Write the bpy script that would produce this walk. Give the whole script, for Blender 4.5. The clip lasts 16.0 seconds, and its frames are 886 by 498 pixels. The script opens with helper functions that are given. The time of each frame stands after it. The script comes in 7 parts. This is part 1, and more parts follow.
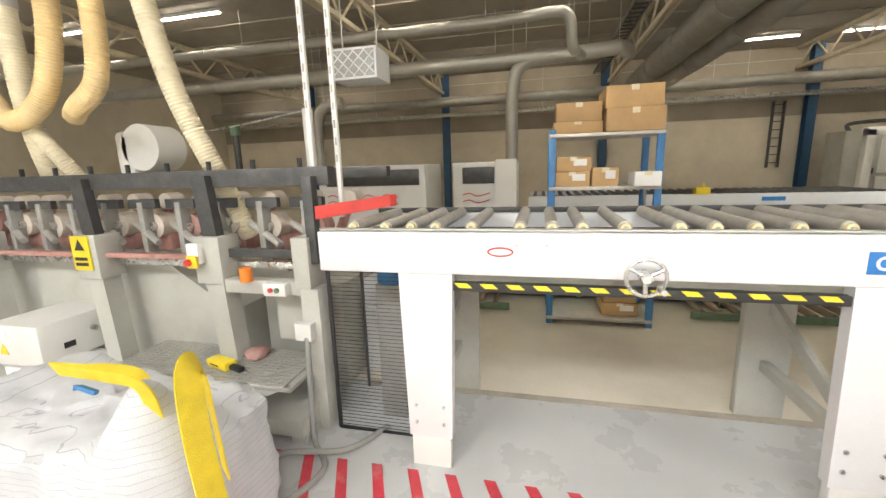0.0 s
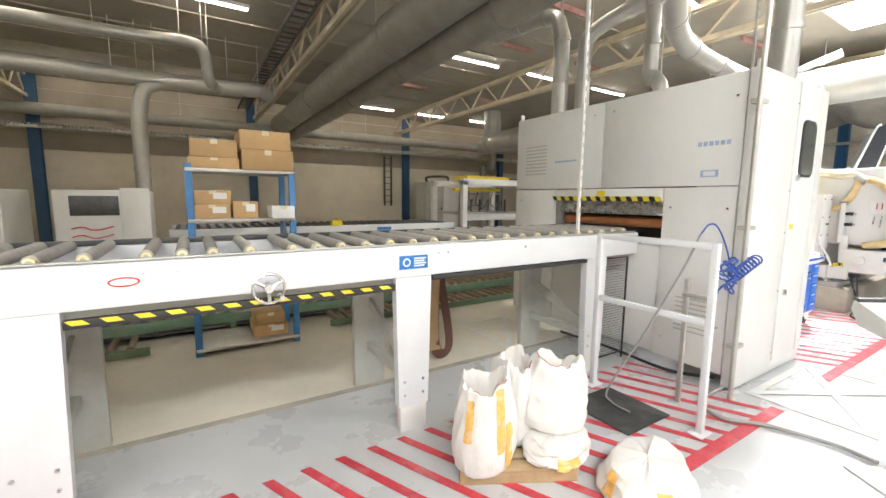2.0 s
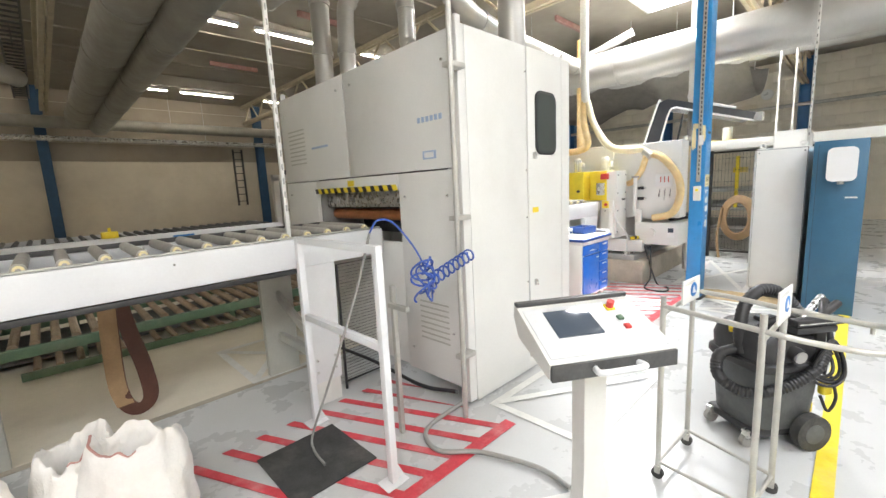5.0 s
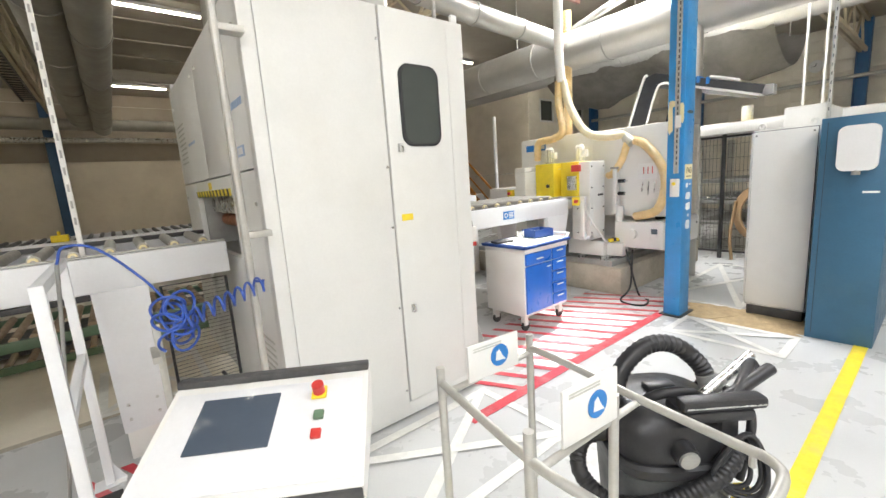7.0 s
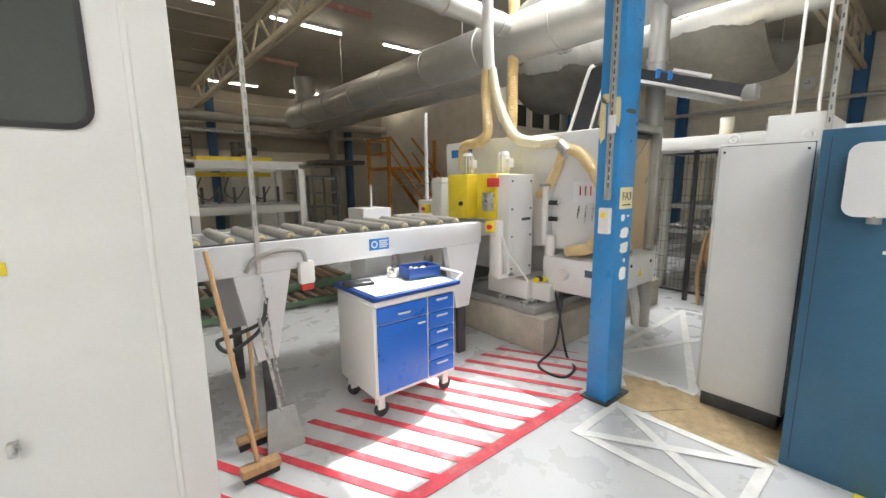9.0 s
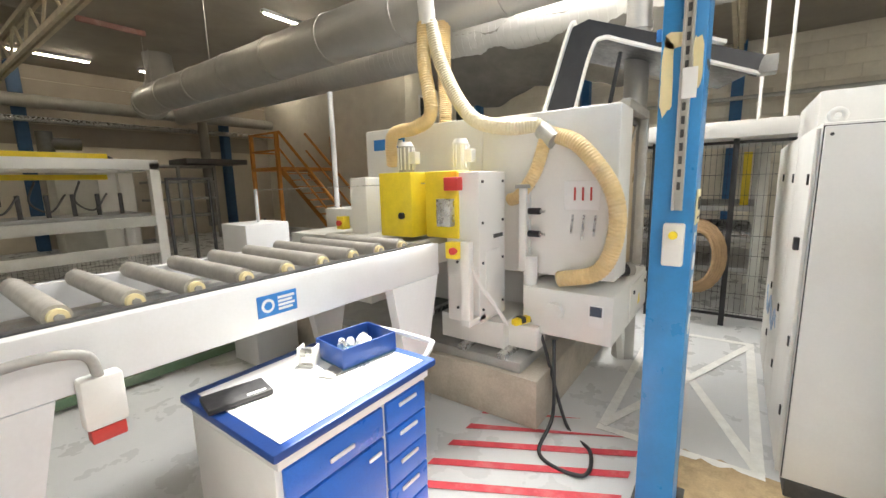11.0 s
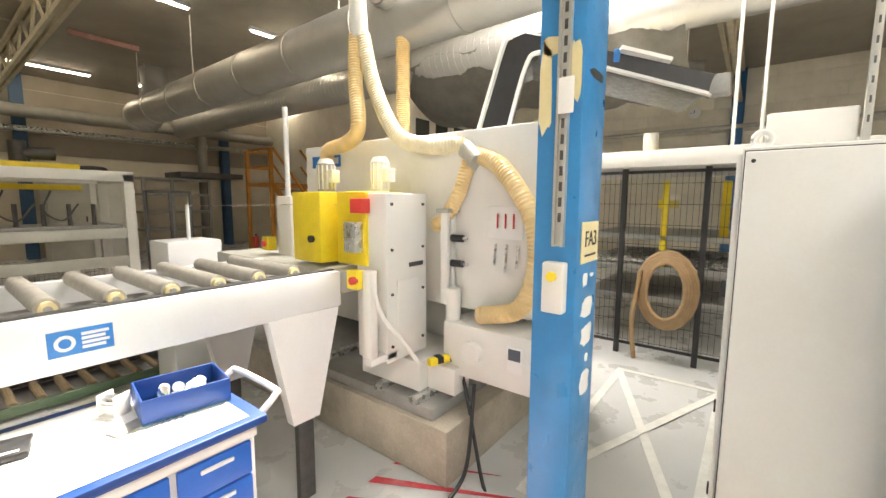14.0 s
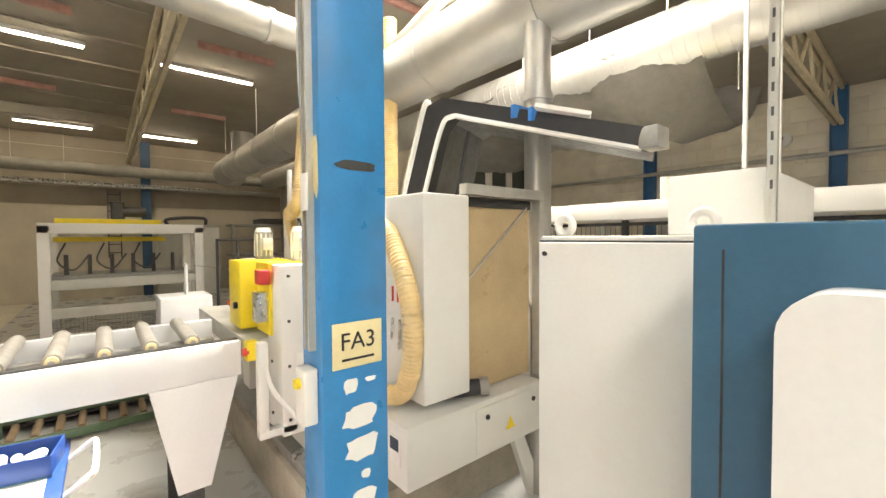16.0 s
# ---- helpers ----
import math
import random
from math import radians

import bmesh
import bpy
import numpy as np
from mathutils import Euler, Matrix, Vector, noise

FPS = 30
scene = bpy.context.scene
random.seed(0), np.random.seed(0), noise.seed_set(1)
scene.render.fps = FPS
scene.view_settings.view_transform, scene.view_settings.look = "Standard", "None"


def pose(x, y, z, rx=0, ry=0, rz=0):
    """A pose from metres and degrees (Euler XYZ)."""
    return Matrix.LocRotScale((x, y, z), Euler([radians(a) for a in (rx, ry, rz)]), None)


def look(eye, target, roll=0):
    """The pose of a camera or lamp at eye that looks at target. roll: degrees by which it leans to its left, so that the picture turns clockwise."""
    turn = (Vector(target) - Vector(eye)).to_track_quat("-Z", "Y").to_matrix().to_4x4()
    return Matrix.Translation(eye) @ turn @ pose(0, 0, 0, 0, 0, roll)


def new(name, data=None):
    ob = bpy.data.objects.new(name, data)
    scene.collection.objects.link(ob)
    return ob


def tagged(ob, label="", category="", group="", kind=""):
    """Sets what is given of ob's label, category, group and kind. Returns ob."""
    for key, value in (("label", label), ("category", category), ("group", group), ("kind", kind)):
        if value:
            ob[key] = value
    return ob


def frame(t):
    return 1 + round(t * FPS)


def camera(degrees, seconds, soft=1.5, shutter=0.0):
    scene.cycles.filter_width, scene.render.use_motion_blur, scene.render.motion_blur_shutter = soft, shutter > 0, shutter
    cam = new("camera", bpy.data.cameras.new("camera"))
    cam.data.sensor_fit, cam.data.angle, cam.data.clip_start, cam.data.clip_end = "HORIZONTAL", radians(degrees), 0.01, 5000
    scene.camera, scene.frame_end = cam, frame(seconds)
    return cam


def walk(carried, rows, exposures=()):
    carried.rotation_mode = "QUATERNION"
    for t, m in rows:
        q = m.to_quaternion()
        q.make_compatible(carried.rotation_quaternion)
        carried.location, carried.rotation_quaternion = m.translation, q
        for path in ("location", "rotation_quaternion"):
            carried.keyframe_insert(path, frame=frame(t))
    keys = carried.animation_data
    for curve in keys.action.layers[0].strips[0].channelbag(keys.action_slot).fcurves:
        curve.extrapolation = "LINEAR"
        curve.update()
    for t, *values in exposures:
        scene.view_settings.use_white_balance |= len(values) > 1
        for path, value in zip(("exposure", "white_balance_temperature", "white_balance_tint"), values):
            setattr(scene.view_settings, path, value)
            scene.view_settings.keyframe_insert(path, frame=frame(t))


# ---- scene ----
cam = camera(95.0, 16.0)
METRES, EYE, TILT, LEAN, TURN = 9.2, 1.5, 0.0, 0.0, 13.7
ROWS = [
    (0.0, 0.0, 0.0, 0.0, -0.35, -11.26, 1.76),
    (0.5, -0.0096, -0.0095, -0.0008, -12.4, -11.1, 1.0),
    (1.0, -0.0139, -0.0196, -0.0009, -24.3, -10.12, 0.18),
    (1.5, -0.0093, -0.0352, 0.0003, -35.97, -8.46, -0.52),
    (2.0, -0.0018, -0.0519, 0.0009, -45.45, -7.09, -0.56),
    (2.5, 0.0101, -0.064, 0.001, -52.93, -6.16, -0.21),
    (3.0, 0.0358, -0.0686, 0.0014, -56.91, -5.61, 0.42),
    (3.5, 0.0671, -0.079, 0.0015, -58.94, -6.03, 1.2),
    (4.0, 0.1016, -0.0987, 0.003, -60.02, -8.01, 2.06),
    (6.5, 0.2534, -0.1819, -0.0021, -54.37, -9.07, 3.74),
    (7.0, 0.2947, -0.2, 0.0006, -52.84, -9.61, 3.86),
    (7.5, 0.3394, -0.2087, -0.002, -52.0, -10.74, 3.78),
    (8.0, 0.3837, -0.219, -0.006, -50.36, -11.12, 3.29),
    (8.5, 0.4293, -0.2252, -0.001, -51.18, -9.73, 1.92),
    (9.0, 0.4779, -0.2122, 0.0047, -53.6, -9.28, 0.61),
    (9.5, 0.5234, -0.1973, 0.0037, -56.4, -8.74, 0.22),
    (12.0, 0.5911, -0.0707, 0.0092, -72.85, -9.49, 1.33),
    (12.5, 0.59, -0.0696, 0.0105, -72.59, -8.59, 0.71),
    (13.0, 0.5936, -0.0933, 0.0092, -70.61, -7.09, 0.24),
    (13.5, 0.6056, -0.1259, 0.0077, -68.68, -7.12, -0.15),
    (14.0, 0.6308, -0.1545, 0.0069, -66.27, -6.61, -0.31),
    (14.5, 0.6497, -0.1838, 0.0085, -62.62, -6.0, -0.19),
    (15.0, 0.6642, -0.2084, 0.0062, -59.01, -5.84, 0.07),
    (15.5, 0.6799, -0.2215, 0.0114, -55.74, -2.58, 0.03),
    (16.0, 0.6986, -0.2482, 0.0282, -53.64, -1.69, 0.37),
]
walk(cam, [(t, pose(0, 0, EYE, TILT, LEAN, TURN) @ pose(METRES * x, METRES * y, METRES * z, 90 + pitch, roll, yaw)) for t, x, y, z, yaw, pitch, roll in ROWS],
     [(0.0, 1.85, 6400, 10), (1.0, 1.88, 6300, 10), (2.0, 1.75, 6150, 10), (3.5, 1.58, 6050, 10), (6.5, 1.36, 6250, 10), (7.5, 1.22, 6200, 10), (8.5, 0.9, 6150, 10), (9.5, 1.05, 6200, 10), (12.0, 1.3, 6650, 10), (14.0, 1.45, 6950, 10), (16.0, 1.45, 7200, 10)])

# ---- world and light ----
world = bpy.data.worlds.new("sky")
scene.world = world
world.use_nodes = True
wn = world.node_tree.nodes
sky = wn.new("ShaderNodeTexSky")
sky.sky_type, sky.sun_disc = "NISHITA", False
sky.sun_elevation, sky.sun_rotation = radians(62), radians(74)
world.node_tree.links.new(sky.outputs[0], wn["Background"].inputs[0])
wn["Background"].inputs[1].default_value = 0.15


def lamp(name, kind, energy, m, color=(1, 1, 1), size=1.0, size_y=None, angle=None):
    d = bpy.data.lights.new(name, kind)
    d.energy, d.color = energy, color
    if kind == "AREA":
        d.shape, d.size, d.size_y = "RECTANGLE", size, size_y or size
    if angle:
        d.angle = radians(angle)
    o = new(name, d)
    o.matrix_world = m
    return o


CEIL = 4.75
# First is the real rooflight; the two southern openings are added, unseen, for fill.
SKYLIGHTS_AND_FILL = [(7.9, 10.9, 1.35, 2.4), (-5.5, 2.0, -4.4, -2.6), (3.4, 8.4, -4.4, -2.6)]
lamp("sun", "SUN", 5.0, look((8.42, 1.7, 4.75), (6.0, 1.0, 0.0)), (1, 0.95, 0.86), angle=0.6)
for watts, (sx0, sx1, sy0, sy1) in zip((330, 270, 120), SKYLIGHTS_AND_FILL):
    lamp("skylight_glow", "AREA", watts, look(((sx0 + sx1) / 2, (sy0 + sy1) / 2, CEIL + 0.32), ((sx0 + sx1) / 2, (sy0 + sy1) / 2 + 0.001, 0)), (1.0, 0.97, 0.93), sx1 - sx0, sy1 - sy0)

# ---- materials ----


def mat(name, col, rough=0.5, metal=0.0, var=0.12, scale=6.0, bump=0.03, fine=80.0, dirt=None, dirt_amt=0.3, dirt_scale=1.6, stretch=(1, 1, 1), rand=0.0, isl=0.0, spec=0.5):
    m = bpy.data.materials.new(name)
    m.use_nodes = True
    n, l = m.node_tree.nodes, m.node_tree.links
    b = n["Principled BSDF"]
    b.inputs["Roughness"].default_value, b.inputs["Metallic"].default_value = rough, metal
    b.inputs["Specular IOR Level"].default_value = spec
    tc = n.new("ShaderNodeNewGeometry")
    mp = n.new("ShaderNodeVectorMath")
    mp.operation = "MULTIPLY"
    mp.inputs[1].default_value = stretch
    l.new(tc.outputs["Position"], mp.inputs[0])

    def noi(sc, det=4.0, r=0.6):
        t = n.new("ShaderNodeTexNoise")
        t.inputs["Scale"].default_value, t.inputs["Detail"].default_value, t.inputs["Roughness"].default_value = sc, det, r
        l.new(mp.outputs[0], t.inputs["Vector"])
        return t.outputs["Fac"]

    def ramp(fac, a, c):
        r = n.new("ShaderNodeMapRange")
        r.inputs["From Min"].default_value, r.inputs["From Max"].default_value = 0.3, 0.7
        r.inputs["To Min"].default_value, r.inputs["To Max"].default_value = a, c
        l.new(fac, r.inputs["Value"])
        return r.outputs[0]

    def mul(a, c):
        r = n.new("ShaderNodeMath")
        r.operation = "MULTIPLY"
        l.new(a, r.inputs[0])
        l.new(c, r.inputs[1])
        return r.outputs[0]
    v = mul(ramp(noi(scale), 1 - var, 1 + var * 0.5), ramp(noi(fine, 3), 1 - var * 0.4, 1 + var * 0.3))
    if rand:
        oi = n.new("ShaderNodeObjectInfo")
        r = n.new("ShaderNodeMapRange")
        r.inputs["To Min"].default_value, r.inputs["To Max"].default_value = 1 - rand, 1 + rand
        l.new(oi.outputs["Random"], r.inputs["Value"])
        v = mul(v, r.outputs[0])
    if isl:
        r = n.new("ShaderNodeMapRange")
        r.inputs["To Min"].default_value, r.inputs["To Max"].default_value = 1 - isl, 1 + isl
        l.new(tc.outputs["Random Per Island"], r.inputs["Value"])
        v = mul(v, r.outputs[0])
    sc = n.new("ShaderNodeVectorMath")
    sc.operation = "SCALE"
    sc.inputs[0].default_value = col
    l.new(v, sc.inputs["Scale"])
    out = sc.outputs[0]
    if dirt:
        mx = n.new("ShaderNodeMix")
        mx.data_type = "RGBA"
        th = n.new("ShaderNodeMapRange")
        th.inputs["From Min"].default_value, th.inputs["From Max"].default_value = 0.5, 0.72
        th.inputs["To Max"].default_value = dirt_amt
        l.new(noi(dirt_scale, 8, 0.68), th.inputs["Value"])
        l.new(th.outputs[0], mx.inputs["Factor"])
        l.new(out, mx.inputs["A"])
        mx.inputs["B"].default_value = (*dirt, 1)
        out = mx.outputs["Result"]
    l.new(out, b.inputs["Base Color"])
    l.new(ramp(noi(scale * 2.3), max(0.03, rough - 0.1), min(1, rough + 0.12)), b.inputs["Roughness"])
    if bump:
        bp = n.new("ShaderNodeBump")
        bp.inputs["Strength"].default_value, bp.inputs["Distance"].default_value = min(1, bump * 6), 0.004
        l.new(noi(fine * 1.4, 3), bp.inputs["Height"])
        l.new(bp.outputs[0], b.inputs["Normal"])
    return m


def glow(name, col, s):
    m = mat(name, col, 0.5)
    b = m.node_tree.nodes["Principled BSDF"]
    b.inputs["Emission Color"].default_value, b.inputs["Emission Strength"].default_value = (*col, 1), s
    return m


def glass(name, col=(0.9, 0.95, 0.95), rough=0.03):
    m = mat(name, col, rough, var=0.02, bump=0)
    m.node_tree.nodes["Principled BSDF"].inputs["Transmission Weight"].default_value = 1
    return m


FLOOR = mat("epoxy_floor", (0.56, 0.57, 0.565), 0.3, var=0.06, scale=1.3, bump=0.01, dirt=(0.5, 0.48, 0.42), dirt_amt=0.03, dirt_scale=0.7)
FLOOR2 = mat("dusty_concrete", (0.78, 0.73, 0.61), 0.45, var=0.1, scale=1.1, bump=0.03, dirt=(0.58, 0.52, 0.42), dirt_amt=0.4)
WHITE = mat("white_enamel", (0.74, 0.75, 0.76), 0.38, var=0.05, scale=2.5, bump=0.012, dirt=(0.6, 0.58, 0.52), dirt_amt=0.25)
PRESSW = mat("pale_grey_enamel", (0.74, 0.74, 0.71), 0.42, var=0.05, scale=1.5, bump=0.012, dirt=(0.54, 0.52, 0.46), dirt_amt=0.25, dirt_scale=1.1)
GREY = mat("machine_grey_enamel", (0.5, 0.5, 0.45), 0.45, var=0.1, scale=3, dirt=(0.34, 0.31, 0.25), dirt_amt=0.45)
GREYD = mat("sanded_grey_steel", (0.36, 0.36, 0.34), 0.5, 0.2, var=0.15, scale=6, dirt=(0.25, 0.2, 0.14), dirt_amt=0.45)
CABW = mat("cabinet_light_grey", (0.76, 0.755, 0.72), 0.45, var=0.04, scale=2, bump=0.015, dirt=(0.56, 0.52, 0.44), dirt_amt=0.25, dirt_scale=1.3)
BLUE = mat("blue_enamel", (0.03, 0.24, 0.55), 0.35, var=0.12, scale=4, bump=0.02, dirt=(0.06, 0.13, 0.24), dirt_amt=0.5, dirt_scale=2.5)
RACKBLUE = mat("rack_blue", (0.05, 0.2, 0.45), 0.45, var=0.15, scale=9)
BINBLUE = mat("dark_blue_plastic", (0.015, 0.06, 0.26), 0.4, var=0.1, scale=6)
CARTBLUE = mat("cart_blue", (0.02, 0.14, 0.58), 0.35, var=0.1, scale=5)
NAVY = mat("dark_blue_enamel", (0.035, 0.12, 0.21), 0.4, var=0.1, scale=3, dirt=(0.08, 0.15, 0.2), dirt_amt=0.35)
YELLOW = mat("yellow_enamel", (0.85, 0.66, 0.03), 0.4, var=0.1, scale=8, dirt=(0.55, 0.42, 0.1), dirt_amt=0.3)
YTAPE = mat("yellow_floor_paint", (0.85, 0.68, 0.04), 0.45, var=0.15, scale=9, dirt=(0.6, 0.52, 0.25), dirt_amt=0.5, dirt_scale=5)
REDT = mat("red_floor_paint", (0.62, 0.06, 0.08), 0.42, var=0.2, scale=9, dirt=(0.62, 0.3, 0.3), dirt_amt=0.6, dirt_scale=5)
WTAPE = mat("white_floor_paint", (0.78, 0.78, 0.74), 0.45, var=0.12, scale=9, dirt=(0.6, 0.58, 0.52), dirt_amt=0.5, dirt_scale=4)
BLACK = mat("black_plastic", (0.025, 0.025, 0.027), 0.42, var=0.25, scale=9, bump=0.03)
RUBBER = mat("worn_black_rubber", (0.05, 0.05, 0.048), 0.75, var=0.3, scale=7, bump=0.1, dirt=(0.18, 0.17, 0.15), dirt_amt=0.5, dirt_scale=4)
DARK = mat("dark_steel", (0.1, 0.1, 0.1), 0.45, 0.5, var=0.25, scale=9)
STEEL = mat("bright_steel", (0.6, 0.6, 0.58), 0.28, 0.9, var=0.12, scale=12)
GALV = mat("galvanised_duct", (0.47, 0.46, 0.43), 0.4, 0.55, var=0.07, scale=3, bump=0.008, dirt=(0.46, 0.43, 0.37), dirt_amt=0.3)
DUSTDUCT = mat("dusty_grey_duct", (0.3, 0.29, 0.255), 0.55, 0.25, var=0.14, scale=3, dirt=(0.25, 0.22, 0.17), dirt_amt=0.45)
ROLLER = mat("worn_grey_roller", (0.43, 0.415, 0.38), 0.5, 0.15, var=0.14, scale=14, dirt=(0.3, 0.28, 0.24), dirt_amt=0.4, dirt_scale=6, rand=0.12)
ZINC = mat("zinc_channel", (0.55, 0.54, 0.5), 0.42, 0.6, var=0.12, scale=9)
HOSE = mat("amber_dust_hose", (0.78, 0.58, 0.28), 0.38, var=0.15, scale=7, dirt=(0.8, 0.68, 0.45), dirt_amt=0.6, dirt_scale=4)
HOSEP = mat("pale_dust_hose", (0.74, 0.66, 0.46), 0.4, var=0.12, scale=7)
CARD = mat("brown_cardboard", (0.52, 0.34, 0.16), 0.8, var=0.12, scale=4, bump=0.05, rand=0.1)
PAPER = mat("white_paper", (0.8, 0.8, 0.78), 0.7, var=0.04, bump=0.02)
CEILM = mat("dusty_ceiling_board", (0.37, 0.335, 0.275), 0.8, var=0.12, scale=1.2, bump=0.05, dirt=(0.3, 0.26, 0.21), dirt_amt=0.4)
TRUSS = mat("cream_truss_paint", (0.6, 0.53, 0.38), 0.55, var=0.15, scale=5, dirt=(0.4, 0.32, 0.2), dirt_amt=0.5)
WALLN = mat("cream_block_wall", (0.62, 0.56, 0.45), 0.75, var=0.1, scale=1.2, bump=0.06, dirt=(0.48, 0.42, 0.32), dirt_amt=0.4)
WALLE = mat("white_painted_block", (0.8, 0.75, 0.64), 0.6, var=0.08, scale=2, bump=0.08, dirt=(0.58, 0.52, 0.4), dirt_amt=0.4, rand=0.04, isl=0.04)
BROWN = mat("brown_leather_belt", (0.12, 0.05, 0.035), 0.5, var=0.2, scale=8)
BELT = mat("sanding_belt_back", (0.42, 0.28, 0.15), 0.7, var=0.15, scale=12)
COPPER = mat("copper_roller", (0.5, 0.2, 0.08), 0.4, 0.4, var=0.2, scale=9)
ORANGE = mat("orange_stair_paint", (0.6, 0.25, 0.04), 0.5, var=0.15, scale=6, dirt=(0.3, 0.13, 0.04), dirt_amt=0.4)
CONC = mat("stained_concrete", (0.48, 0.435, 0.355), 0.8, var=0.2, scale=3.5, bump=0.12, dirt=(0.25, 0.21, 0.16), dirt_amt=0.6, dirt_scale=2.6)
DUST = mat("sawdust", (0.45, 0.34, 0.19), 0.95, var=0.3, scale=14, bump=0.25, dirt=(0.3, 0.21, 0.11), dirt_amt=0.6, dirt_scale=7)
WOOD = mat("ash_handle", (0.52, 0.33, 0.16), 0.5, var=0.2, scale=9, stretch=(6, 6, 1))
PALLET = mat("raw_pine", (0.5, 0.36, 0.2), 0.7, var=0.2, scale=6)
SACK = mat("white_woven_sack", (0.76, 0.74, 0.7), 0.6, var=0.08, scale=7, bump=0.1, dirt=(0.7, 0.6, 0.46), dirt_amt=0.35, dirt_scale=5)
BIGBAG = mat("white_woven_bulk_bag", (0.6, 0.61, 0.62), 0.6, var=0.08, scale=9, bump=0.2, fine=160, dirt=(0.6, 0.57, 0.52), dirt_amt=0.3)
_n, _l = BIGBAG.node_tree.nodes, BIGBAG.node_tree.links
_b = _n["Principled BSDF"]
_g, _s, _k, _f, _c, _m = [_n.new("ShaderNode" + k) for k in ("NewGeometry", "SeparateXYZ", "Math", "Math", "Math", "Mix")]
_k.operation, _f.operation, _c.operation, _m.data_type = "MULTIPLY", "FRACT", "LESS_THAN", "RGBA"
_k.inputs[1].default_value, _c.inputs[1].default_value = 34.0, 0.07
_l.new(_g.outputs["Position"], _s.inputs[0]), _l.new(_s.outputs["Z"], _k.inputs[0]), _l.new(_k.outputs[0], _f.inputs[0]), _l.new(_f.outputs[0], _c.inputs[0])
_l.new(_b.inputs["Base Color"].links[0].from_socket, _m.inputs["A"])
_m.inputs["B"].default_value = (0.4, 0.41, 0.44, 1)
_l.new(_c.outputs[0], _m.inputs["Factor"]), _l.new(_m.outputs["Result"], _b.inputs["Base Color"])
STRAP = mat("yellow_webbing", (0.82, 0.62, 0.03), 0.7, var=0.15, scale=10, bump=0.2, fine=220)
RED = mat("red_enamel", (0.6, 0.05, 0.04), 0.4, var=0.15, scale=8)
PRINT = mat("orange_sack_print", (0.85, 0.5, 0.12), 0.6, var=0.2, scale=20, dirt=(0.76, 0.72, 0.64), dirt_amt=0.7, dirt_scale=14)
BROWNROLL = mat("rusty_brown_roller", (0.3, 0.22, 0.14), 0.55, 0.2, var=0.2, scale=9, dirt=(0.42, 0.36, 0.27), dirt_amt=0.4, rand=0.15)
PINK = mat("dusty_red_casting", (0.42, 0.22, 0.19), 0.55, var=0.2, scale=10, dirt=(0.5, 0.42, 0.36), dirt_amt=0.6, dirt_scale=6)
ORG = mat("orange_plastic", (0.85, 0.25, 0.03), 0.45)
GREEN = mat("green_enamel", (0.12, 0.2, 0.12), 0.5, var=0.2, scale=6, dirt=(0.25, 0.24, 0.18), dirt_amt=0.5)
SIGNB = mat("sign_blue", (0.03, 0.2, 0.55), 0.5)
SCREEN = mat("dark_screen", (0.07, 0.09, 0.12), 0.15, var=0.05, bump=0)
WINDARK = mat("tinted_window", (0.07, 0.08, 0.075), 0.06, var=0.05, bump=0)
CLEAR = glass("clear_pane")
POLY = mat("frosted_amber_sheet", (0.5, 0.38, 0.22), 0.35, var=0.15, scale=3)
FABRIC = mat("grey_tarpaulin", (0.23, 0.215, 0.185), 0.75, var=0.2, scale=4, bump=0.1)
# Added fill light: the tubes are really unlit, this glow brightens the hall.
TUBE = glow("tube_fill_glow", (1.0, 0.89, 0.72), 18.0)
BLUEHOSE = mat("blue_coiled_hose", (0.04, 0.1, 0.42), 0.35, var=0.1)
PALEY = mat("pale_yellow_label", (0.8, 0.7, 0.4), 0.6, var=0.08)
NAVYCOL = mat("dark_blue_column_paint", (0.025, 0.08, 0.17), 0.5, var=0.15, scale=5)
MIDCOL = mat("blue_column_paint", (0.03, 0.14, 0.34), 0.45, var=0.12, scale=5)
PALEB = mat("faded_blue_print", (0.36, 0.47, 0.64), 0.5)
WALLU = mat("dark_upper_wall", (0.36, 0.315, 0.25), 0.8, var=0.12, scale=1.2, bump=0.06, dirt=(0.33, 0.28, 0.21), dirt_amt=0.45)
INK = mat("black_ink", (0.03, 0.03, 0.03), 0.6)

# ---- building blocks ----


def bx(bm, x0, x1, y0, y1, z0, z1, bev=0.0, seg=2):
    r = bmesh.ops.create_cube(bm, size=1.0)
    vs = r["verts"]
    for v in vs:
        v.co = Vector(((x0 + x1) / 2 + v.co.x * (x1 - x0), (y0 + y1) / 2 + v.co.y * (y1 - y0), (z0 + z1) / 2 + v.co.z * (z1 - z0)))
    if bev:
        es = list({e for v in vs for e in v.link_edges})
        bmesh.ops.bevel(bm, geom=es, offset=min(bev, 0.45 * min(abs(x1 - x0), abs(y1 - y0), abs(z1 - z0))), segments=seg, affect="EDGES", profile=0.5)
    return bm


def B(x0, x1, y0, y1, z0, z1, bev=0.004):
    return bx(bmesh.new(), x0, x1, y0, y1, z0, z1, bev)


def cy(bm, p, q, r, r2=None, seg=16, caps=True):
    p, q = Vector(p), Vector(q)
    d = q - p
    m = Matrix.Translation((p + q) / 2) @ d.to_track_quat("Z", "Y").to_matrix().to_4x4()
    bmesh.ops.create_cone(bm, cap_ends=caps, segments=seg, radius1=r, radius2=r if r2 is None else r2, depth=d.length, matrix=m)
    return bm


def C(p, q, r, r2=None, seg=16):
    return cy(bmesh.new(), p, q, r, r2, seg)


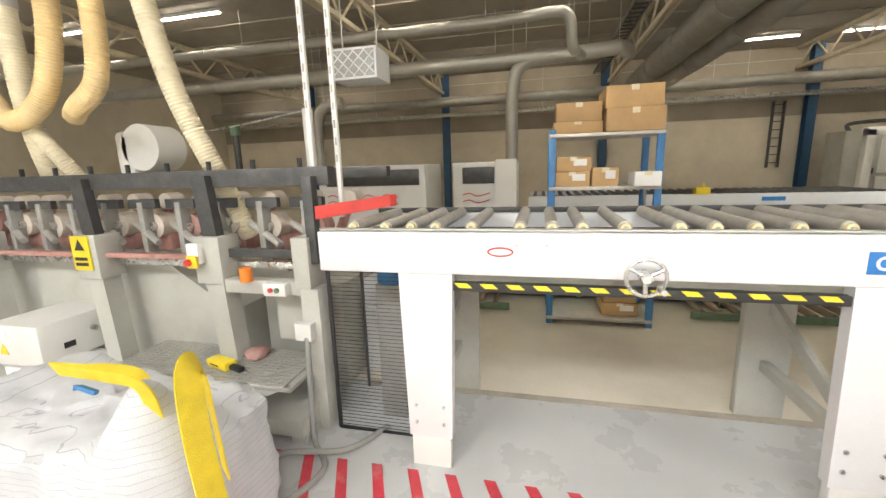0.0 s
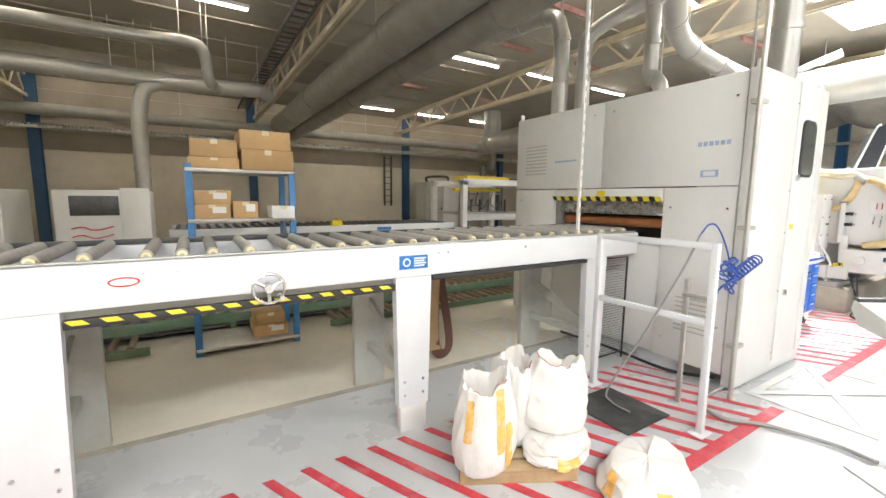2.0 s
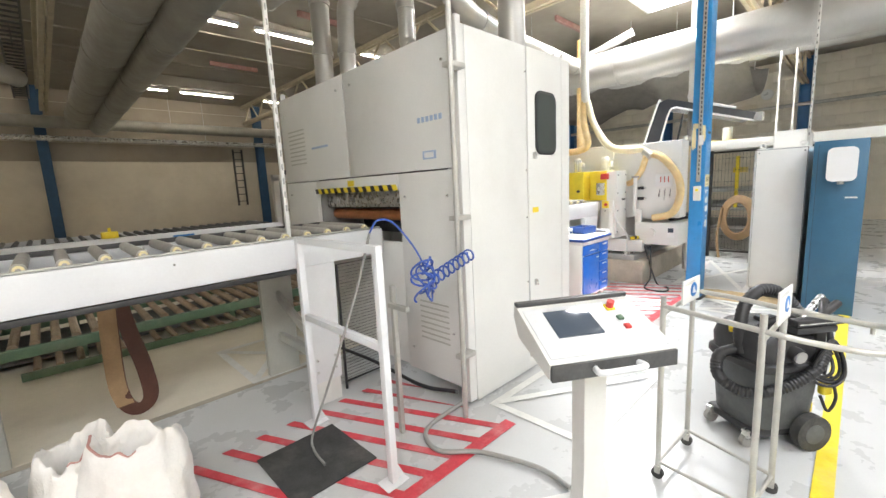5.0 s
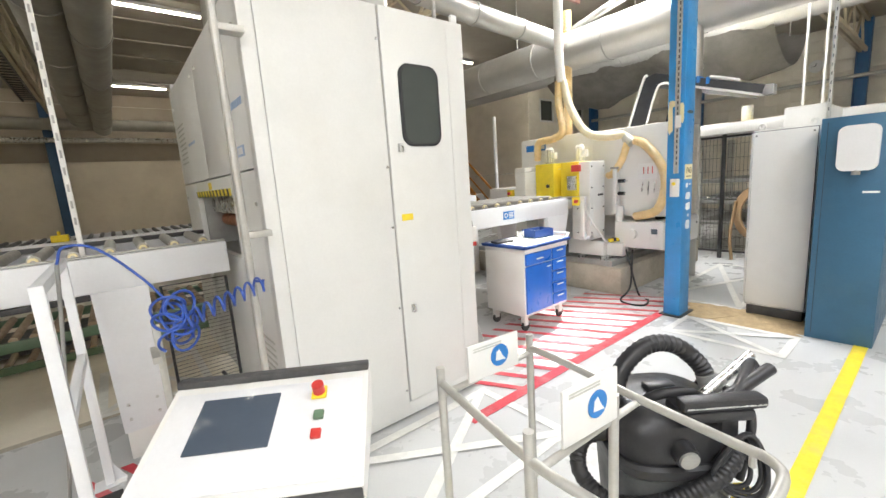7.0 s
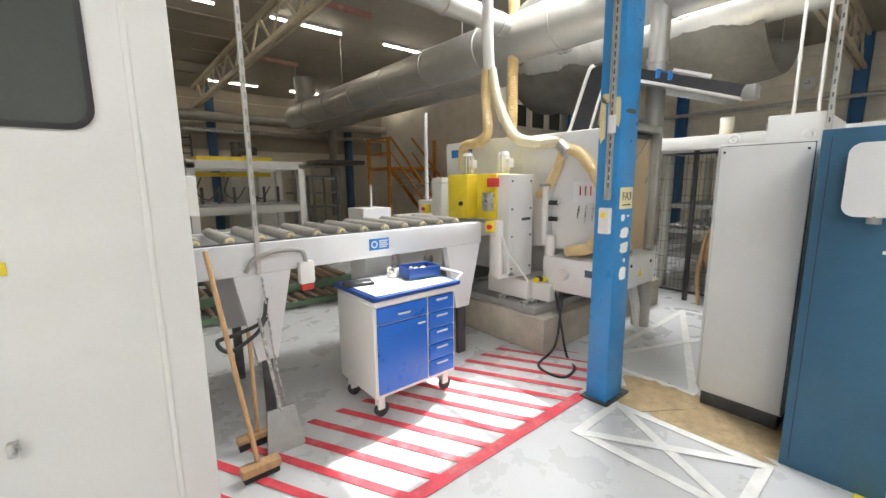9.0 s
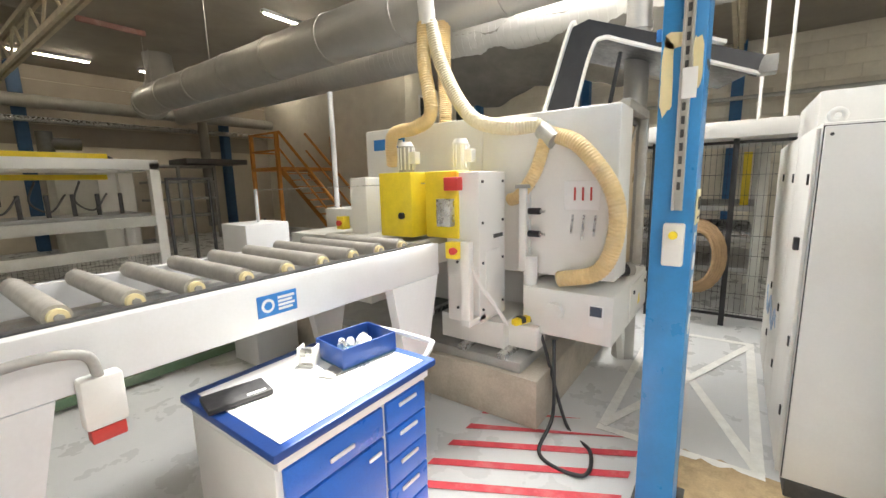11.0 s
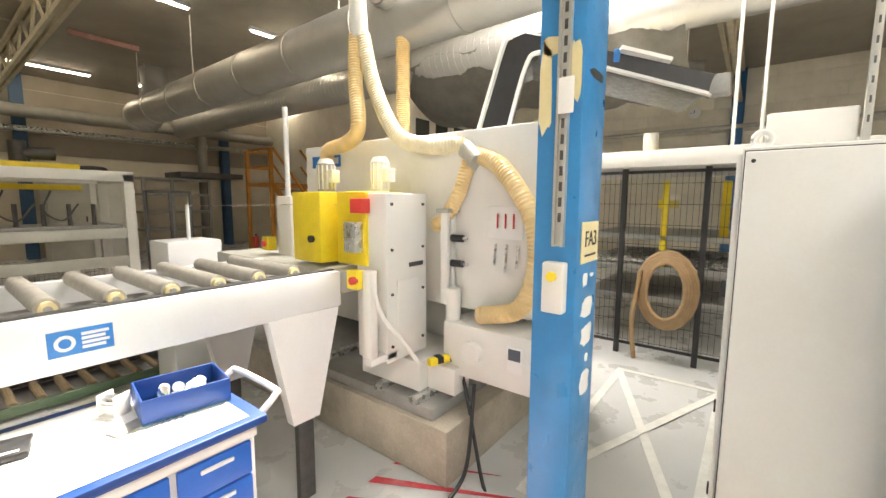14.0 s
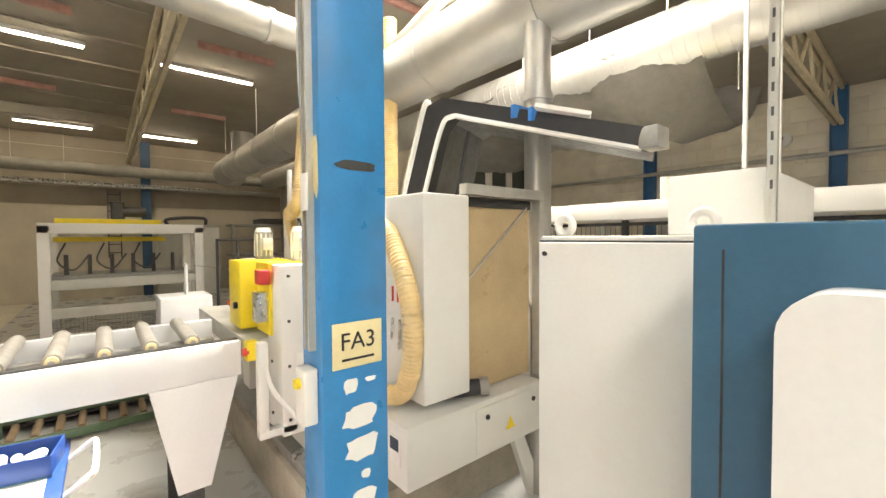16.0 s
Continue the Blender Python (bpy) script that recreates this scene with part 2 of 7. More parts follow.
def smooth_path(pts, n=8):
    pts = [Vector(p) for p in pts]
    if n <= 1 or len(pts) < 3:
        return pts
    ext = [pts[0] * 2 - pts[1]] + pts + [pts[-1] * 2 - pts[-2]]
    out = []
    for i in range(1, len(ext) - 2):
        a, b, c, d = ext[i - 1:i + 3]
        for k in range(n):
            t = k / n
            out.append(0.5 * (2 * b + (c - a) * t + (2 * a - 5 * b + 4 * c - d) * t * t + (3 * b - a - 3 * c + d) * t ** 3))
    return out + [pts[-1]]


def sweep(bm, pts, r, n=8, seg=12, ribs=0.0, pitch=0.02, flat=None):
    """A tube along a smooth path; ribs: corrugation depth; flat: (half width, half thickness) of a strap."""
    path = smooth_path(pts, n)
    if ribs:
        fine = []
        for a, b in zip(path, path[1:]):
            k = max(1, round((b - a).length / (pitch / 2)))
            fine += [a.lerp(b, i / k) for i in range(k)]
        path = fine + [path[-1]]
    up = Vector((0.13, 0.21, 1)).normalized()
    rings = []
    for i, p in enumerate(path):
        d = (path[min(i + 1, len(path) - 1)] - path[max(i - 1, 0)]).normalized()
        side = d.cross(up)
        if side.length < 1e-3:
            side = d.cross(Vector((1, 0, 0)))
        side.normalize()
        up = side.cross(d).normalized()
        rr = r + (ribs * (1 if i % 2 else -1) if ribs else 0)
        ring = []
        for k in range(seg):
            a = 2 * math.pi * k / seg
            if flat:
                ring.append(bm.verts.new(p + side * flat[0] * math.copysign(1, math.cos(a + 0.01)) + up * flat[1] * math.copysign(1, math.sin(a + 0.01))))
            else:
                ring.append(bm.verts.new(p + (side * math.cos(a) + up * math.sin(a)) * rr))
        rings.append(ring)
    for u, v in zip(rings, rings[1:]):
        for k in range(seg):
            bm.faces.new((u[k], u[(k + 1) % seg], v[(k + 1) % seg], v[k]))
    bm.faces.new(rings[0][::-1])
    bm.faces.new(rings[-1])
    return bm


def T(pts, r, n=8, seg=12, **k):
    return sweep(bmesh.new(), pts, r, n, seg, **k)


def strap(pts, w, th, n=8):
    return sweep(bmesh.new(), pts, 0, n, 4, flat=(w / 2, th / 2))


def poly(bm, pts, d):
    """A flat outline pushed through by the vector d."""
    d = Vector(d)
    a = [bm.verts.new(Vector(p)) for p in pts]
    b = [bm.verts.new(Vector(p) + d) for p in pts]
    n = len(a)
    bm.faces.new(a[::-1])
    bm.faces.new(b)
    for i in range(n):
        bm.faces.new((a[i], a[(i + 1) % n], b[(i + 1) % n], b[i]))
    bmesh.ops.recalc_face_normals(bm, faces=bm.faces)
    return bm


def PG(pts, d):
    return poly(bmesh.new(), pts, d)


def part(name, bm, material, parent=None, label="", smooth=True):
    me = bpy.data.meshes.new(name)
    bm.to_mesh(me)
    bm.free()
    if smooth:
        me.polygons.foreach_set("use_smooth", [True] * len(me.polygons))
        me.set_sharp_from_angle(angle=radians(35))
    me.materials.append(material)
    o = new(name, me)
    if parent is not None:
        o.parent = parent
    if label:
        o["label"] = label
    return o


def thing(name, label, category, group="", at=(0, 0, 0)):
    """An Empty at the thing's base; parts are given in the thing's own space."""
    o = new(name)
    o.empty_display_size = 0.1
    o.matrix_world = at if isinstance(at, Matrix) else Matrix.Translation(at)
    return tagged(o, label, category, group)


def piece(name, mesh, parent, m):
    o = new(name, mesh)
    o.parent = parent
    o.matrix_basis = m
    return o


def mesh_of(bm, material, name):
    me = bpy.data.meshes.new(name)
    bm.to_mesh(me)
    bm.free()
    me.polygons.foreach_set("use_smooth", [True] * len(me.polygons))
    me.set_sharp_from_angle(angle=radians(35))
    me.materials.append(material)
    return me


def writing(name, text, size, m, material, parent, depth=0.0008):
    cu = bpy.data.curves.new(name, "FONT")
    cu.body, cu.size, cu.extrude, cu.align_x, cu.align_y = text, size, depth, "CENTER", "CENTER"
    tmp = new(name + "_tmp", cu)
    me = bpy.data.meshes.new_from_object(tmp.evaluated_get(bpy.context.evaluated_depsgraph_get()))
    bpy.data.objects.remove(tmp)
    me.materials.clear()
    me.materials.append(material)
    o = new(name, me)
    o.parent = parent
    o.matrix_basis = m
    return o


def struct(name, bm, material, label, category):
    return tagged(part(name, bm, material), label, category, kind="structure")


# ---- setting ----
X0, X1, Y0, Y1 = -13.0, 18.4, -6.0, 15.2
floor = struct("floor", B(X0, X1, Y0, Y1, -0.2, 0, 0), FLOOR, "pale grey glossy epoxy factory floor with scuffs", "floor")
struct("floor_strip", B(X0 + 0.05, 5.2, 2.52, Y1 - 0.1, -0.02, 0.004, 0), FLOOR2, "dusty beige concrete floor under the conveyors", "floor")


struct("floor_edge", B(-1.2, 3.6, 2.46, 2.52, 0.002, 0.0055, 0), CONC, "dirty worn joint between the two floor coatings", "floor")


def holed(x0, x1, y0, y1, z0, z1, holes):
    """A slab with rectangular holes through z."""
    bm = bmesh.new()
    xs = sorted({x0, x1, *[h[0] for h in holes], *[h[1] for h in holes]})
    ys = sorted({y0, y1, *[h[2] for h in holes], *[h[3] for h in holes]})
    for xa, xb in zip(xs, xs[1:]):
        for ya, yb in zip(ys, ys[1:]):
            mx, my = (xa + xb) / 2, (ya + yb) / 2
            if not any(h[0] < mx < h[1] and h[2] < my < h[3] for h in holes):
                bx(bm, xa, xb, ya, yb, z0, z1)
    return bm


ceil_bm = holed(X0, X1, Y0, Y1, CEIL, CEIL + 0.3, SKYLIGHTS_AND_FILL)
for i in range(int((Y1 - Y0) / 1.2)):
    bx(ceil_bm, X0, 7.7, Y0 + 1.2 * i, Y0 + 1.2 * i + 0.05, CEIL - 0.025, CEIL + 0.01)
struct("ceiling", ceil_bm, CEILM, "dusty cream boarded ceiling with batten joints", "ceiling")
# Same frame round the real rooflight and both added fill openings.
for sx0, sx1, sy0, sy1 in SKYLIGHTS_AND_FILL:
    s = thing("window_skylight_and_fill", "white framed rectangular ceiling opening, the southern two added for fill light", "skylight", "rooflights")
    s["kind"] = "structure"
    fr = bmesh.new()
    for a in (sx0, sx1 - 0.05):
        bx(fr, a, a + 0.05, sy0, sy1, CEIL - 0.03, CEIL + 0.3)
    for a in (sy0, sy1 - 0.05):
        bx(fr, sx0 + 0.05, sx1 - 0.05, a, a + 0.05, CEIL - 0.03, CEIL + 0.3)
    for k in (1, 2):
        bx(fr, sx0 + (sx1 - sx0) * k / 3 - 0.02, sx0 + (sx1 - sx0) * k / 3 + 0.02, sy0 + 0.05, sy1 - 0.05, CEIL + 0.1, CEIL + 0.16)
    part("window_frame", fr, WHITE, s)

wn_bm = bmesh.new()
bx(wn_bm, X0, X1, Y1, Y1 + 0.3, -0.2, CEIL + 0.3)
for i in range(5):
    bx(wn_bm, X0, X1, Y1 - 0.012, Y1 + 0.1, 0.55 * i + 0.01, 0.55 * i + 0.54)
struct("wall_north", wn_bm, WALLN, "long cream painted block back wall", "wall")
# Courses above 2.75 m get a darker grey-tan colour.
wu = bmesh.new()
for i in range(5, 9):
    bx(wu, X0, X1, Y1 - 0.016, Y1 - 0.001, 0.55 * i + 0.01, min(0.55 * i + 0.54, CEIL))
struct("wall_band", wu, WALLU, "darker grey-tan upper courses of the back wall", "wall")
struct("wall_south", B(X0, X1, Y0 - 0.3, Y0, -0.2, CEIL + 0.3, 0), WALLN, "plain cream wall", "wall")
struct("wall_west", B(X0 - 0.3, X0, Y0 - 0.3, Y1 + 0.3, -0.2, CEIL + 0.3, 0), WALLN, "plain cream wall", "wall")
wall_east = struct("wall_east", B(X1, X1 + 0.3, Y0 - 0.3, Y1 + 0.3, -0.2, CEIL + 0.3, 0), WALLE, "white painted block end wall", "wall")
BLK = mesh_of(B(-0.02, 0.02, -0.295, 0.295, -0.145, 0.145, 0.006), WALLE, "block")
for r in range(5, 16):
    for c in range(14):
        yy = -2.0 + c * 0.6 + (0.3 if r % 2 else 0)
        piece("block", BLK, wall_east, pose(X1 + 0.008, yy, 0.15 + 0.3 * r))

# office box with windows in the far corner
off = bmesh.new()
bx(off, 14.6, X1, 8.15, 8.3, 0, 3.3)
bx(off, 14.6, X1, 8.15, 8.3, 4.1, CEIL)
for a, b in ((14.6, 15.2), (16.0, 16.15), (16.95, 17.1), (17.9, X1)):
    bx(off, a, b, 8.15, 8.3, 3.3, 4.1)
bx(off, 14.6, 14.75, 8.3, Y1, 0, CEIL)
struct("wall_office", off, WALLE, "cream office box walls with a row of windows", "wall")
for a in (15.2, 16.15, 17.1):
    w = thing("window_1", "small dark office window with a white frame", "window", "office windows")
    w["kind"] = "structure"
    fr = bmesh.new()
    bx(fr, a, a + 0.8, 8.13, 8.2, 3.3, 3.36), bx(fr, a, a + 0.8, 8.13, 8.2, 4.04, 4.1)
    bx(fr, a, a + 0.06, 8.13, 8.2, 3.36, 4.04), bx(fr, a + 0.74, a + 0.8, 8.13, 8.2, 3.36, 4.04)
    part("window_frame", fr, CABW, w)
    part("pane", B(a + 0.06, a + 0.74, 8.17, 8.185, 3.36, 4.04, 0), WINDARK, w, "dark glass pane")


def hbeam(bm, x, y, z0, z1, w=0.2, along="x"):
    for s in (-1, 1):
        if along == "x":
            bx(bm, x - w / 2, x + w / 2, y + s * w / 2 - 0.008, y + s * w / 2 + 0.008, z0, z1)
        else:
            bx(bm, x + s * w / 2 - 0.008, x + s * w / 2 + 0.008, y - w / 2, y + w / 2, z0, z1)
    if along == "x":
        bx(bm, x - 0.006, x + 0.006, y - w / 2, y + w / 2, z0, z1)
    else:
        bx(bm, x - w / 2, x + w / 2, y - 0.006, y + 0.006, z0, z1)
    return bm


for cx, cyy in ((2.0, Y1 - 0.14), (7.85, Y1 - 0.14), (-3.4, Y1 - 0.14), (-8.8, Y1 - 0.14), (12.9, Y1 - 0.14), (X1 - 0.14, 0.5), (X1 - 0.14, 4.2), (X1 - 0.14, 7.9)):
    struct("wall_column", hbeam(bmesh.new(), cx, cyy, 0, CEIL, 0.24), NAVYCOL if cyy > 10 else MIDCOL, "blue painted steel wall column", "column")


def truss(p, q, depth, n, name="roof_truss"):
    """A lattice girder from p to q (top chord), with chords and zigzag diagonals."""
    p, q = Vector(p), Vector(q)
    t = thing(name, "cream painted steel lattice roof truss under the ceiling", "roof truss", "roof trusses")
    t["kind"] = "structure"
    d = (q - p).normalized()
    s = Vector((-d.y, d.x, 0)) * 0.05
    dn = Vector((0, 0, -depth))
    for nm, o in (("top_chord", Vector((0, 0, -0.05))), ("bottom_chord", dn)):
        bm = bmesh.new()
        for k in (-1, 1):
            a, b = p + o + s * k, q + o + s * k
            bx(bm, min(a.x, b.x) - 0.03, max(a.x, b.x) + 0.03, min(a.y, b.y) - 0.03, max(a.y, b.y) + 0.03, a.z - 0.05, a.z + 0.04)
        part(nm, bm, TRUSS, t)
    for i in range(n):
        for k in range(2):
            f0, f1 = (i + k * 0.5) / n, (i + 0.5 + k * 0.5) / n
            a, b = p.lerp(q, f0), p.lerp(q, f1)
            a, b = (a + dn, b) if k == 0 else (a, b + dn)
            part("diagonal", C(a, b, 0.026, seg=6), TRUSS, t)
    return t


for tx in (-8.9, -3.5, 2.14, 7.45, 12.9):
    truss((tx, 0.7, CEIL), (tx, Y1 - 0.1, CEIL), 0.62, 11)
truss((X0 + 0.2, 0.5, CEIL), (X1 - 0.3, 0.5, CEIL), 0.75, 24)

# purlin battens (rusty red) across the ceiling
for k, (px, py) in enumerate(((5.6, 4.6), (6.0, 6.4), (5.6, 10.2), (8.5, 6.4), (10, 3.6), (8.6, 10.4))):
    tagged(part("ceiling_bracket", B(px - 0.55, px + 0.55, py - 0.03, py + 0.03, CEIL - 0.12, CEIL - 0.02), PINK), "rusty red steel bracket under the ceiling", "bracket", "ceiling brackets")


def tube_light(x, y, z=CEIL - 0.06, ln=1.5):
    t = thing("tube_light", "slim white fluorescent batten light on the ceiling", "light", "ceiling tube lights", (x, y, z))
    part("housing", B(-ln / 2, ln / 2, -0.05, 0.05, 0, 0.06), WHITE, t)
    # Real batten, but its tube carries the added fill glow.
    part("tube", C((-ln / 2 + 0.03, 0, -0.018), (ln / 2 - 0.03, 0, -0.018), 0.017, seg=10), TUBE, t)


for lx in (-10.2, -7.0, -2.4, 0.4, 4.1, 5.9, 8.3, 10.8, 14.0):
    for ly in (7.6, 13.6):
        tube_light(lx, ly)
for lx in (-10, -6.4, -2.6, 1.0, 4.2, 6.6, 10.0, 14.4):
    for ly in (-1.4, 3.4):
        if not (7 < lx < 11.5 and ly > 0):
            tube_light(lx, ly)

# ---- ducts and pipes ----


def duct(name, pts, r, material, label, bands=1.2, n=6, seg=24, band_mat=None, hang=True):
    d = thing(name, label, "duct", "ceiling ducts")
    part("tube", T(pts, r, n, seg), material, d)
    path = smooth_path(pts, n)
    run = 0
    for a, b in zip(path, path[1:]):
        L = (b - a).length
        s = bands - run
        while s < L:
            c = a.lerp(b, s / L)
            dd = (b - a).normalized()
            part("band", C(c - dd * 0.025, c + dd * 0.025, r + (0.004 if bands < 0.2 else 0.012), seg=seg), band_mat or material, d)
            s += bands
        run = (run + L) % bands
    for k in range(1, len(pts) - 1) if hang else ():
        a = Vector(pts[k])
        part("hanger", C((a.x, a.y, a.z), (a.x, a.y, CEIL), 0.008, seg=6), ZINC, d)
    return d


duct("round_duct", [(9.2, -4.0, 3.42), (9.2, 4.0, 3.42), (9.2, 8.0, 3.42), (9.25, 10.9, 3.45), (9.6, 11.6, 3.5), (9.9, 11.9, 4.2), (9.9, 11.95, CEIL)], 0.3, GALV, "large round galvanised ventilation duct with collars", 1.25)
duct("round_duct", [(11.4, -5.0, 3.8), (11.4, 2.0, 3.8), (11.4, 14.6, 3.8)], 0.3, GALV, "large spiral-seam galvanised duct under the roof", 0.12)
duct("round_duct", [(2.8, 0.9, 3.88), (2.8, 6, 3.88), (2.8, 14.3, 3.88)], 0.3, DUSTDUCT, "long dusty grey round duct under the roof", 2.2)
duct("round_duct", [(3.2, 0.9, 3.62), (3.2, 6, 3.62), (3.2, 14.3, 3.62)], 0.21, DUSTDUCT, "slimmer dusty grey duct beside a larger one", 2.4)
duct("service_pipe", [(X0 + 0.1, 14.55, 3.75), (5, 14.55, 3.75), (14.4, 14.55, 3.75)], 0.16, DUSTDUCT, "long dusty grey pipe along the back wall", 3.0, 2)
duct("service_pipe", [(X0 + 0.1, 14.8, 3.35), (-6, 14.8, 3.35), (0, 14.8, 3.35), (6, 14.8, 3.35), (14.4, 14.8, 3.35)], 0.07, STEEL, "thin steel pipe along the back wall", 3.0, 1)
duct("service_pipe", [(X0 + 0.1, 9.4, 3.72), (-1, 9.4, 3.72), (0.9, 9.4, 3.75), (1.5, 9.5, 3.8), (1.75, 9.9, 3.8)], 0.15, GALV, "pale round extraction pipe on hangers", 1.6)
duct("service_pipe", [(X0 + 0.1, 7.8, 4.0), (-6, 7.8, 4.0), (-1, 7.8, 4.0), (0.1, 7.8, 4.05), (0.42, 7.8, 3.95), (0.5, 7.9, 3.5), (0.7, 8.6, 3.5)], 0.09, GALV, "thin pale pipe with an elbow", 2.0)
duct("service_pipe", [(0.3, 9.4, 3.7), (-0.35, 9.4, 3.65), (-0.62, 9.4, 3.2), (-0.65, 9.4, 1.5)], 0.13, GALV, "pale vertical drop pipe with an elbow", 1.2)
duct("service_pipe", [(-4.6, 9.3, 3.1), (-5.1, 9.3, 3.0), (-5.3, 9.3, 2.6), (-5.3, 9.3, 1.5)], 0.12, GALV, "pale vertical drop pipe with an elbow", 1.2)
# cable ladder along the truss
ct = thing("cable_ladder", "dark steel cable ladder along a roof truss", "cable ladder")
for xx in (1.63, 1.91):
    part("rail", B(xx - 0.015, xx + 0.015, 0.9, 15.0, 4.38, 4.46), DARK, ct)
for yy in (2.0, 6.0, 10.0, 14.0):
    part("hanger", B(1.76, 1.78, yy, yy + 0.02, 4.38, CEIL), DARK, ct)
rung = mesh_of(B(-0.14, 0.14, -0.015, 0.015, -0.015, 0.015, 0), DARK, "rung")
for i in range(56):
    piece("rung", rung, ct, pose(1.77, 1.0 + 0.25 * i, 4.41))


# ---- floor markings ----
def stripes(name, x0, x1, ya, yb, slope, step, w, label, edge=True, skip=None):
    t = thing(name, label, "floor marking", "red hatched zones")
    t["kind"] = "structure"
    k = 0
    x = x0
    while x < x1:
        e = min(x + slope * (ya - yb), x1)
        y_end = ya - (e - x) / slope
        part("stripe", PG([(x, ya, 0.004), (x + w, ya, 0.004), (min(e + w, x1), y_end, 0.004), (e, y_end, 0.004)], (0, 0, 0.002)), REDT, t, smooth=False)
        x += step
    if edge:
        part("edge_line", B(x0, min(x1 + 0.05, 7.27) if x1 > 5 else x1 + 0.05, yb - 0.08, yb, 0.0042, 0.0068, 0), REDT, t)
    return t


stripes("floor_hatching", -2.2, 3.62, 1.71, 0.66, 0.46, 0.195, 0.058, "red diagonal hatching painted on the pale floor")
stripes("floor_hatching", 4.6, 7.9, 1.6, 0.66, 0.53, 0.2, 0.058, "red diagonal hatching painted beside the tool trolley")


def xbox(x0, x1, y0, y1, w=0.06):
    t = thing("floor_cross", "white crossed keep-clear box painted on the floor", "floor marking", "white crossed boxes")
    t["kind"] = "structure"
    z = 0.0045
    for n, b in (("line", B(x0, x1, y0, y0 + w, z, z + 0.002, 0)), ("line", B(x0, x1, y1 - w, y1, z, z + 0.002, 0)), ("line", B(x0, x0 + w, y0 + w, y1 - w, z, z + 0.002, 0)), ("line", B(x1 - w, x1, y0 + w, y1 - w, z, z + 0.002, 0))):
        part(n, b, WTAPE, t)
    for k, (a, b) in enumerate((((x0, y0), (x1, y1)), ((x0, y1), (x1, y0)))):
        d = Vector((b[0] - a[0], b[1] - a[1], 0)).normalized()
        s = Vector((-d.y, d.x, 0)) * w / 2
        A, Z = Vector((*a, z + 0.0025 + 0.002 * k)) + d * w, Vector((*b, z + 0.0025 + 0.002 * k)) - d * w
        part("cross_line", PG([A - s, Z - s, Z + s, A + s], (0, 0, 0.0015)), WTAPE, t, smooth=False)


xbox(3.75, 4.95, 0.12, 0.86)
xbox(6.82, 7.36, -0.48, 0.42)
xbox(7.85, 9.95, 0.08, 0.92)
xbox(2.75, 3.5, 2.5, 3.5)
struct("yellow_line", B(2.0, 12.0, -0.86, -0.78, 0.004, 0.006, 0), YTAPE, "yellow aisle line painted on the floor", "floor marking")

# ---- steel pillar ----
pil = thing("steel_pillar", "blue painted steel pillar with peeled paint and a zone plate", "pillar", at=(7.27, 0.44, 0))
part("shaft", B(0, 0.225, 0, 0.15, 0, CEIL - 0.75, 0.006), BLUE, pil)
part("base_plate", B(-0.03, 0.29, -0.03, 0.18, 0.001, 0.016), DARK, pil)
rail = bmesh.new()
for s in (0.045, 0.075):
    bx(rail, -0.022, 0, s - 0.004, s + 0.004, 1.42, CEIL - 0.8)
bx(rail, -0.006, -0.001, 0.045, 0.075, 1.42, CEIL - 0.8)
part("cable_channel", rail, ZINC, pil, "perforated zinc cable channel")
for i in range(45):
    part("clip_hole", B(-0.0075, -0.0062, 0.054, 0.066, 1.5 + i * 0.05, 1.53 + i * 0.05, 0), DARK, pil)
sw = part("switch_box", B(-0.045, -0.001, 0.025, 0.1, 1.2, 1.37, 0.008), CABW, pil, "small off-white switch box")
part("switch_button", C((-0.045, 0.062, 1.325), (-0.06, 0.062, 1.325), 0.016), YELLOW, sw)
pl = part("zone_plate", B(0.03, 0.2, -0.006, -0.0008, 1.36, 1.5, 0.002), PALEY, pil, "pale yellow zone number plate")
writing("letters", "FA3", 0.075, pose(0.115, -0.0075, 1.44, 90, 0, 0), INK, pl)
part("text_bar", B(0.06, 0.17, -0.008, -0.0062, 1.383, 1.39, 0), INK, pl)
random.seed(5)


def scrap(cx, cz, w, h, n=14):
    return [(cx + w / 2 * math.copysign(abs(math.cos(a)) ** 0.6, math.cos(a)) * random.uniform(0.75, 1.1), cz + h / 2 * math.copysign(abs(math.sin(a)) ** 0.6, math.sin(a)) * random.uniform(0.75, 1.1)) for a in [2 * math.pi * i / n for i in range(n)]]


for cx, cz, w, h in ((0.09, 1.3, 0.05, 0.05), (0.16, 1.31, 0.04, 0.015), (0.12, 1.2, 0.12, 0.07), (0.13, 1.1, 0.12, 0.08), (0.14, 1.01, 0.03, 0.03), (0.13, 0.92, 0.1, 0.09)):
    part("paper_scrap", PG([(x, -0.002, z) for x, z in scrap(cx, cz, w, h)], (0, 0.0015, 0)), PAPER, pil, "torn label remains")
part("scuff", PG([(x, -0.002, z) for x, z in scrap(0.12, 1.98, 0.14, 0.03)], (0, 0.0015, 0)), DARK, pil)
for cy_, cz, w, h in ((0.025, 1.98, 0.04, 0.2), (0.125, 1.92, 0.045, 0.3), (0.1, 2.06, 0.09, 0.06)):
    part("peeled_patch", PG([(-0.002, y, z) for y, z in scrap(cy_, cz, w, h)], (0.0015, 0, 0)), PALEY, pil, "bare cream patch where paint peeled")
part("tag", B(-0.03, -0.025, 0.02, 0.07, 1.84, 1.95), PAPER, pil)

# ---- roller conveyor feeding the press ----
HY, HK = mat("hazard_yellow", (0.85, 0.68, 0.04), 0.45, var=0.1), mat("hazard_black", (0.03, 0.03, 0.03), 0.45)


